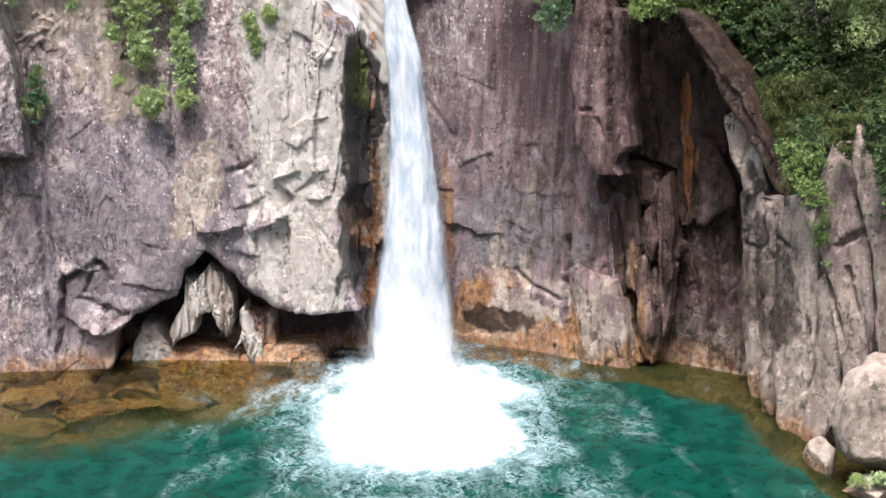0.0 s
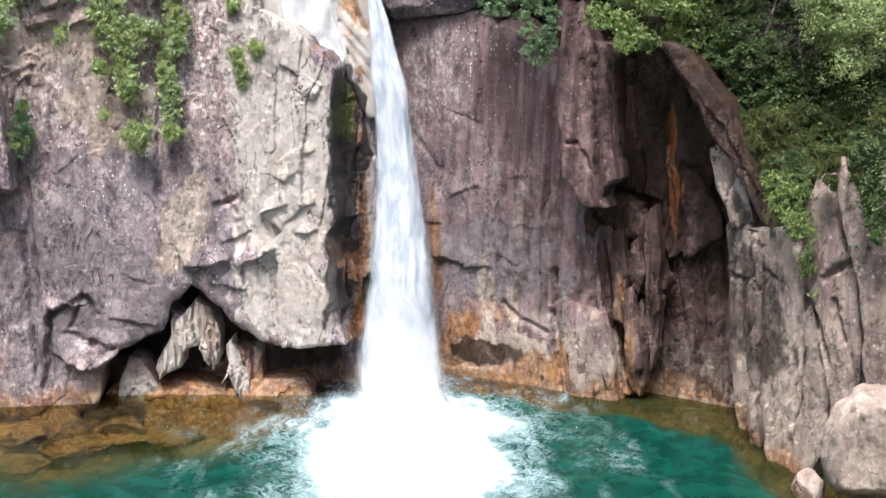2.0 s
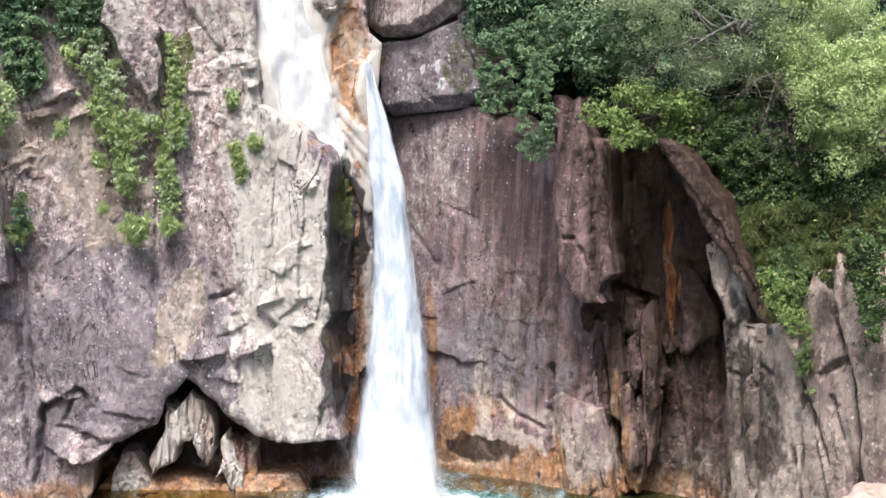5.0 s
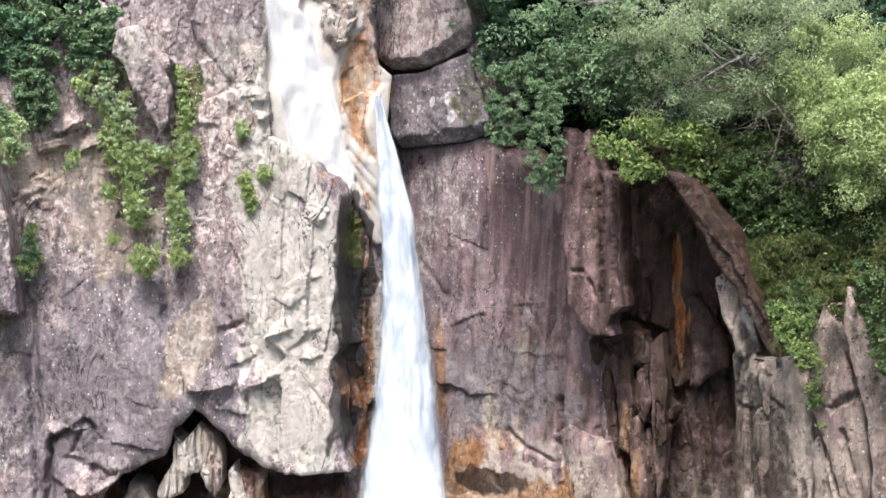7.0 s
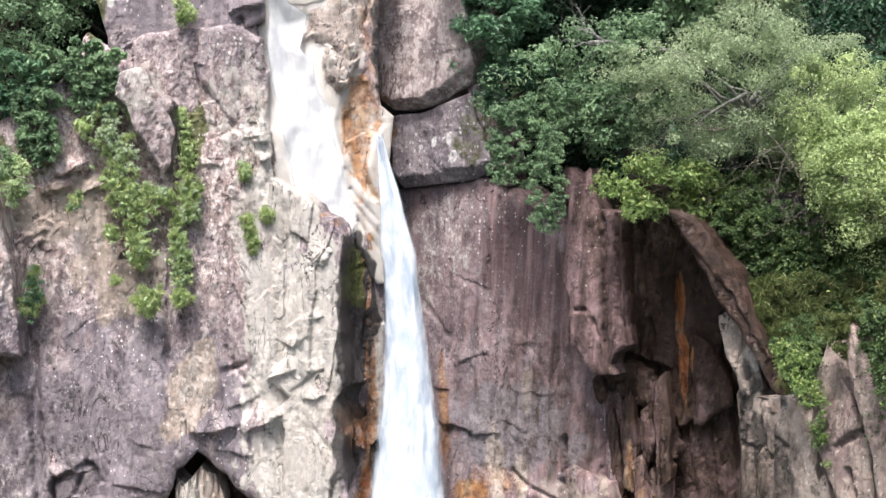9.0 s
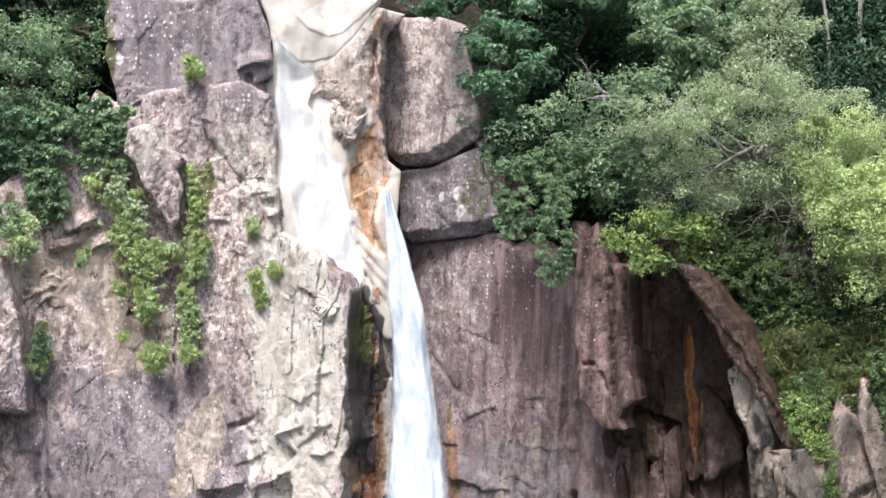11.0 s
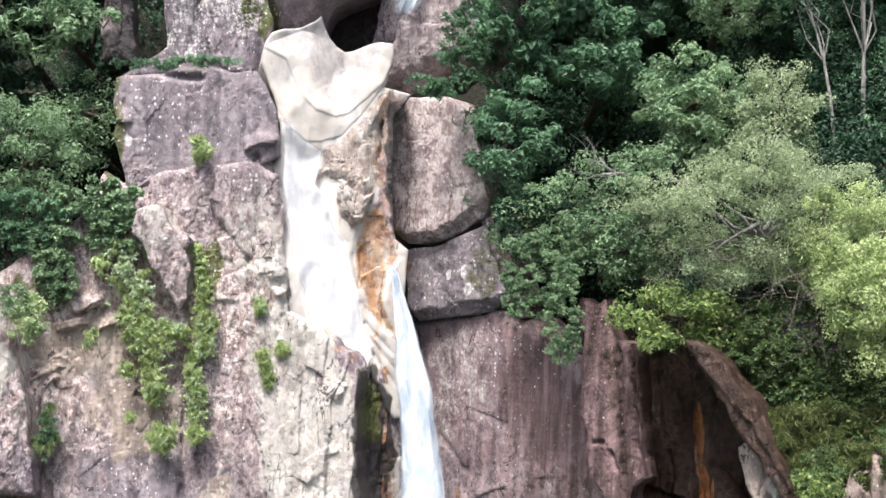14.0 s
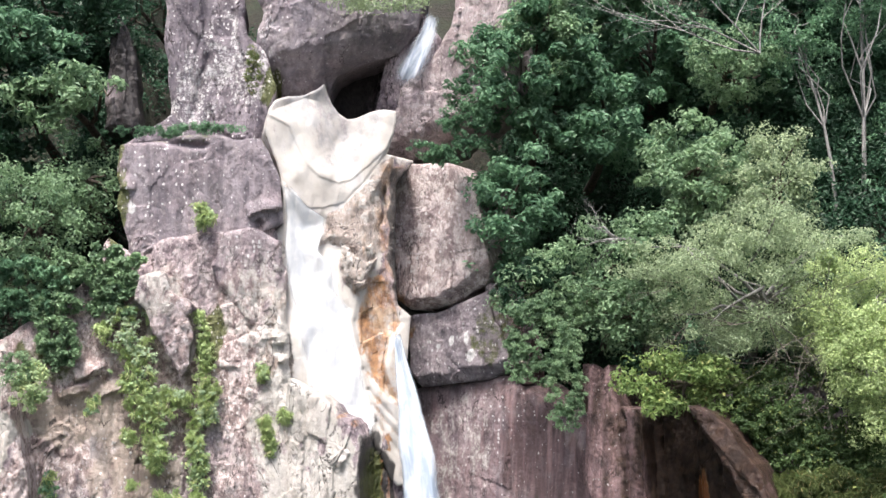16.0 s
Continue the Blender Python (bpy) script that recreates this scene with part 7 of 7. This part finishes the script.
def cling(x, y, z, rx, rz, leaf, seed, size=0.14, label="green shrub rooted in a crack of the cliff", dense=34, name="shrub", drop=0.0, narrow=0.45):
    """A small plant that grows from a crack: a few stems and leaf clumps."""
    return plant(name, (x, y + 0.35, z + rz * 0.3), (x, y, z), (rx, 0.17, rz), leaf, seed, count=max(10, int(2.3 * dense * rx * rz * 2.2)), per=34,
                 size=size * 0.78, clump=0.15, gaps=0.42, trunk=0.025, limbs=4, label=label, category="shrub", narrow=narrow, droop=drop, group="plants on the cliff")


cling(-12.45, 43.23, 13.63, 0.7, 1.2, LEAF_SOFT, 213, size=0.2)
cling(-10.86, 43.57, 15.22, 0.7, 1.1, LEAF_SOFT, 214, size=0.24, label="broad-leaved creeper hanging beside the block")
cling(-12.65, 41.53, 11.97, 0.5, 0.8, LEAF_FRESH, 215, size=0.14)
cling(-8.90, 45.60, 20.37, 2.4, 0.22, LEAF_MID, 217, size=0.13, label="grass and weeds along the rock ledge")
cling(-6.79, 46.30, 22.60, 0.25, 0.8, GRASS, 218, size=0.12, label="mossy cushion plants in a rock crack")
cling(-13.46, 43.29, 15.00, 1.2, 0.9, LEAF_MID, 271, size=0.22, dense=24, label="dark leafy shrub hanging over the cliff's edge")
cling(-10.71, 43.60, 15.35, 0.75, 0.8, LEAF_SOFT, 273, size=0.28, dense=20, narrow=0.7, label="broad-leaved creeper hanging beside the block")
cling(-12.19, 43.48, 15.54, 0.9, 0.7, LEAF_SOFT, 274, size=0.2, dense=24, label="cool green shrub at the cliff's edge")
cling(-13.12, 41.51, 12.35, 0.5, 0.55, LEAF_SOFT, 275, size=0.14, dense=24, label="small light green plant in a mossy crack")
def climber(path, width, leaf, seed, clumps, label, blades=0, wall=(42.9, 0.1, 0.12), name="shrub"):
    """A plant that hangs down a crack of the wall: a stem, loose sprays of leaves, and thin drooping blades."""
    rnd = np.random.RandomState(seed)
    a, b, c = wall
    line = np.array([(x, a + b * x + c * z, z) for x, z in path])
    root = tagged(new(name), label, "shrub", "plants on the cliff")
    root.location = line[0]
    v, f = tube([Vector(p) + Vector((0, 0.12, 0)) for p in line], [0.03 - 0.018 * i / len(line) for i in range(len(line))], 6)
    pieces = [("stem", mesh_of("stem", np.array(v) - line[0], f, BARK))]

    def spots(count, reach):
        t = rnd.uniform(0, len(line) - 1, count)
        i = np.minimum(t.astype(int), len(line) - 2)
        p = line[i] + (line[i + 1] - line[i]) * (t - i)[:, None]
        p = p + rnd.normal(size=(count, 3)) * np.array([0.43 * width, 0.06, 0.38 * width])
        return np.concatenate([p - line[0], (reach * rnd.uniform(0.5, 1.3, count))[:, None]], 1)

    pieces.append(("foliage", leaf_mesh("foliage", spots(int(clumps * 1.5), 0.14), 16, 0.125, seed, leaf, 0.8, 0.45, 0.3, shell=0.2, forward=0.9)))
    if blades:
        pieces.append(("grass_spray", leaf_mesh("grass_spray", spots(int(blades * 2.2), 0.17), 14, 0.27, seed + 1, HAY, 0.4, 0.11, 1.2, shell=0.1, forward=0.9)))
    for piece, me in pieces:
        ob = new(piece, me)
        ob.parent = root
        if piece != "stem":
            tagged(ob, kind="stuff")


climber([(-10.56, 14.25), (-10.39, 13.43), (-9.91, 12.94), (-9.76, 12.32)], 0.62, LEAF_SPRAY, 401, 60, "bright leafy shrub rooted in a crack of the cliff", 24)
climber([(-10.28, 12.14), (-9.70, 11.65), (-9.43, 11.27), (-9.49, 10.71)], 0.62, LEAF_FRESH, 402, 44, "yellow-green ferns and grass hanging down the cliff", 44)
climber([(-9.06, 11.66), (-8.66, 11.52), (-8.40, 11.45)], 0.3, LEAF_SPRAY, 403, 16, "hanging grass below the jutting slab", 30)
climber([(-9.42, 10.40), (-9.31, 9.87), (-9.24, 9.35)], 0.38, LEAF_FRESH, 404, 26, "tuft of fern hanging over a dark crack", 30)
climber([(-8.23, 14.36), (-7.95, 13.57), (-7.88, 13.00), (-7.93, 12.33)], 0.26, LEAF_SUNNY, 405, 34, "leafy strand hanging beside the jutting slab", 8)
climber([(-7.89, 11.89), (-7.76, 11.27), (-7.84, 10.83)], 0.42, LEAF_SPRAY, 406, 32, "hanging grass and ferns in a crack of the cliff", 36)
climber([(-8.18, 10.57), (-8.07, 9.87), (-8.02, 9.34), (-8.03, 8.73)], 0.36, LEAF_FRESH, 407, 40, "yellow-green ferns hanging down the cliff", 26)
climber([(-9.52, 14.88), (-9.55, 14.44), (-9.57, 14.00)], 0.18, LEAF_FRESH, 408, 8, "narrow tuft of grass beside the jutting slab", 26)
climber([(-10.17, 10.43), (-10.10, 10.22)], 0.2, LEAF_FRESH, 409, 9, "small green tuft on the cliff", 8)
climber([(-10.02, 9.00), (-10.02, 8.78)], 0.12, LEAF_SUNNY, 410, 5, "tiny green tuft on the cliff", 4)
climber([(-9.01, 8.48), (-9.07, 8.04)], 0.42, LEAF_FRESH, 411, 20, "yellowish tuft of grass in a crack of the cliff", 36)
climber([(-7.98, 8.56), (-8.04, 8.21)], 0.3, LEAF_SUNNY, 412, 9, "yellowish grass below the hanging ferns", 20)
climber([(-12.49, 9.18), (-12.41, 8.49), (-12.51, 7.80)], 0.34, LEAF_MID, 413, 30, "green fern in a crack of the cliff", 14)
climber([(-13.21, 8.24), (-13.10, 7.89)], 0.42, LEAF_SUNNY, 414, 24, "bright yellow-green plant at the cliff's edge")
climber([(-13.18, 12.48), (-13.13, 11.96), (-13.15, 11.44)], 0.42, LEAF_FRESH, 415, 28, "small-leaved plant in a mossy crack")
climber([(-11.20, 13.81), (-11.02, 13.51)], 0.26, LEAF_SUNNY, 416, 10, "bright broad-leaved sprig on the cliff", 6)
climber([(-11.35, 11.09), (-11.22, 11.53)], 0.2, LEAF_SOFT, 417, 6, "sparse grey-green plant on the cliff", 4)
climber([(-6.13, 12.52), (-6.05, 12.13)], 0.2, LEAF_FRESH, 418, 10, "green tuft on the pale rock", 4)
climber([(-6.03, 10.84), (-5.89, 10.31), (-5.74, 9.78)], 0.16, LEAF_SUNNY, 419, 8, "thin hanging grass on the pale rock", 22)
climber([(-5.44, 11.01), (-5.37, 10.84)], 0.18, LEAF_SUNNY, 420, 4, "thin dry grass on the pale rock", 14)
climber([(-8.16, 17.67), (-7.98, 17.31), (-8.06, 16.99)], 0.3, LEAF_FRESH, 421, 14, "tuft of fern and grass on the rock block", 20)
# creepers and ivy on the right
cling(2.62, 43.0, 13.1, 1.1, 1.5, LEAF_SOFT, 231, size=0.16, name="creeper", label="leafy creeper hanging over the rock edge")
cling(3.28, 42.40, 11.85, 0.5, 1.5, LEAF_SOFT, 232, size=0.14, name="creeper", label="ivy curtain hanging beside the flake")
cling(2.72, 43.80, 15.03, 1.2, 0.9, LEAF_DARK, 233, size=0.16, name="creeper", label="dark leafy creeper on the rock edge")
cling(-0.64, 45.40, 19.48, 0.7, 0.4, LEAF_BLUE, 234, size=0.14, label="small fern-like shrub between the boulders")
cling(0.30, 45.40, 20.79, 0.8, 1.2, LEAF_BLUE, 235, size=0.14, label="sparse shrub leaning over the boulder")
cling(9.27, 41.00, 10.75, 1.3, 1.1, LEAF_IVY, 241, size=0.15, dense=30, name="creeper", label="dark leafy creeper over the slope")
cling(11.18, 40.60, 10.29, 1.6, 1.2, LEAF_IVY, 242, size=0.15, dense=30, name="creeper", label="dark leafy creeper over the slope")
cling(12.59, 40.20, 9.01, 1.0, 1.5, LEAF_IVY, 243, size=0.15, dense=26, name="creeper", label="green creeper over the slope")
cling(10.10, 40.00, 8.02, 1.0, 1.0, GRASS, 244, size=0.26, narrow=0.12, dense=40, drop=1.2, name="grass_tuft", label="hanging grass over the slope")
cling(11.51, 39.80, 8.38, 1.2, 0.8, GRASS, 245, size=0.28, narrow=0.12, dense=40, drop=1.2, name="grass_tuft", label="hanging grass over the slope")
cling(10.06, 39.00, 6.35, 0.35, 0.7, LEAF_MID, 246, size=0.14, name="creeper", label="ivy strand between the pillars")
cling(11.98, 38.00, 6.51, 0.4, 1.0, LEAF_MID, 247, size=0.14, name="creeper", label="ivy strand between the pillars")


def carpet(name, outline, plane, leaf, seed, clumps, per, size, label, narrow=0.5, drop=0.0, clump=0.3, lift=0.25, category="undergrowth"):
    """Leaves and stems spread over a leaning patch of ground or rock."""
    rnd = np.random.RandomState(seed)
    poly = np.array(outline)
    lo, hi = poly.min(0), poly.max(0)
    p = lo + (hi - lo) * rnd.rand(clumps * 3, 2)
    p = p[inside(p[:, 0], p[:, 1], poly)]
    p = p[fbm(p[:, 0] * 0.9, p[:, 1] * 0.9, p[:, 0] * 0, 3, seed) > -0.45][:clumps]
    a, b, c = plane
    y = a + b * p[:, 0] + c * p[:, 1] - lift * rnd.rand(len(p))
    cl = np.stack([p[:, 0], y, p[:, 1], clump * rnd.uniform(0.5, 1.3, len(p))], 1)
    return tagged(new(name, leaf_mesh(name, cl, per, size, seed, leaf, 0.6, narrow, drop, shell=0.3)), label, category, kind="stuff")


carpet("ivy", [(7.53, 10.69), (8.87, 12.25), (13.11, 12.28), (13.96, 9.72), (12.85, 8.57), (10.98, 8.49), (9.49, 8.92)], (41.7, -0.4, 0.35), LEAF_IVY, 301, 420, 40, 0.16, "dark ivy covering the shaded slope", category="ivy")
carpet("ivy", [(8.12, 10.37), (9.41, 11.24), (12.99, 11.30), (13.82, 8.63), (12.74, 7.81), (10.31, 8.00)], (41.5, -0.4, 0.35), LEAF_IVY, 302, 200, 30, 0.15, "green ivy and ferns on the slope", category="ivy")
carpet("grass", [(8.96, 9.09), (10.34, 9.30), (13.25, 9.40), (13.07, 6.93), (11.82, 7.16), (11.58, 7.92), (10.82, 7.42), (10.21, 7.07), (9.87, 6.11), (9.33, 7.34)], (41.3, -0.4, 0.35), GRASS, 303, 420, 46, 0.26, "long hanging grass on the slope", narrow=0.1, drop=1.4, category="grass")
carpet("ivy", [(9.44, 7.69), (10.20, 8.04), (10.73, 7.14), (10.37, 5.88), (10.59, 4.69), (10.08, 5.86)], (40.6, -0.4, 0.35), LEAF_IVY, 304, 60, 36, 0.14, "ivy running down between the pillars", category="ivy")

carpet("ivy", [(8.80, 7.90), (9.61, 7.94), (9.81, 6.69), (9.92, 4.84), (9.76, 4.79), (9.46, 6.47), (9.02, 6.97)], (49.2, -1.5, 0.12), LEAF_GOLD, 305, 70, 34, 0.1, "small-leaved ivy hanging over a pillar", clump=0.2, category="ivy")
carpet("ivy", [(10.41, 8.09), (10.93, 8.11), (10.95, 5.15), (10.82, 4.55), (10.64, 5.62)], (49.2, -1.5, 0.12), LEAF_IVY, 306, 60, 34, 0.1, "ivy strand between two pillars", clump=0.2, category="ivy")
carpet("ivy", [(10.22, 9.13), (11.06, 9.23), (11.06, 8.43), (10.86, 7.19), (10.73, 6.48), (10.49, 6.70), (10.39, 8.05)], (48.0, -1.5, 0.12), LEAF_IVY, 307, 110, 34, 0.11, "ivy and grass hanging over the wide pillar", clump=0.2, category="ivy")


def undergrowth(name, x0, x1, y0, y1, leaf, seed, clumps, per, size, label):
    """Low shrubs that cover the wooded hillside."""
    rnd = np.random.RandomState(seed)
    x, y = rnd.uniform(x0, x1, clumps), rnd.uniform(y0, y1, clumps)
    z = hill_height(x, y)
    cl = np.stack([x, y - 0.2, z + rnd.uniform(0, 0.9, clumps), rnd.uniform(0.3, 0.8, clumps)], 1)[z > 8]
    return tagged(new(name, leaf_mesh(name, cl, per, size, seed, leaf, 0.5, 0.5, 0.0, shell=0.4)), label, "undergrowth", kind="stuff")


# the darkest leaves here put the wood's shade into their colour
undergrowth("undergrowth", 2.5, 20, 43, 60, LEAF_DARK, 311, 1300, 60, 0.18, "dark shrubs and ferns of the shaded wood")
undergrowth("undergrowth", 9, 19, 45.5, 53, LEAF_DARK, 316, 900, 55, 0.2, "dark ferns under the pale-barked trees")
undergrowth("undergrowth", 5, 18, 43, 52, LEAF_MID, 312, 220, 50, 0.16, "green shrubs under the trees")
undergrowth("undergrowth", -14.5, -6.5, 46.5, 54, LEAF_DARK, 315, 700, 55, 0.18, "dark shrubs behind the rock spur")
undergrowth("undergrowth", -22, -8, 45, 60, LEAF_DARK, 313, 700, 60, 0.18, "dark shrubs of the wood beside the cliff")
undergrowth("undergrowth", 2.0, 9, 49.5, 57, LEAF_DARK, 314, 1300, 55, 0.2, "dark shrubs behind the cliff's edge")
cling(9.66, 36.50, 7.47, 0.4, 1.0, LEAF_IVY, 251, size=0.13, drop=0.6, name="creeper", label="ivy hanging over the pillars' heads")
cling(10.83, 34.20, 7.77, 0.45, 1.3, LEAF_IVY, 252, size=0.13, drop=0.6, name="creeper", label="ivy hanging over the pillars' heads")
cling(10.16, 34.60, 8.28, 0.5, 0.5, GRASS, 253, size=0.26, narrow=0.12, drop=1.0, name="grass_tuft", label="grass hanging over the pillars' heads")
cling(9.69, 35.20, 5.59, 0.1, 0.6, LEAF_IVY, 254, size=0.1, drop=0.6, name="creeper", label="thin ivy strand in a fissure between pillars")
cling(10.29, 31.00, 0.52, 0.18, 0.14, LEAF_FRESH, 261, size=0.16, label="small bright-leaved sprig on the bank")
cling(9.70, 31.00, 0.49, 0.2, 0.1, HAY, 262, size=0.18, narrow=0.12, label="few dry blades of grass on the bank")
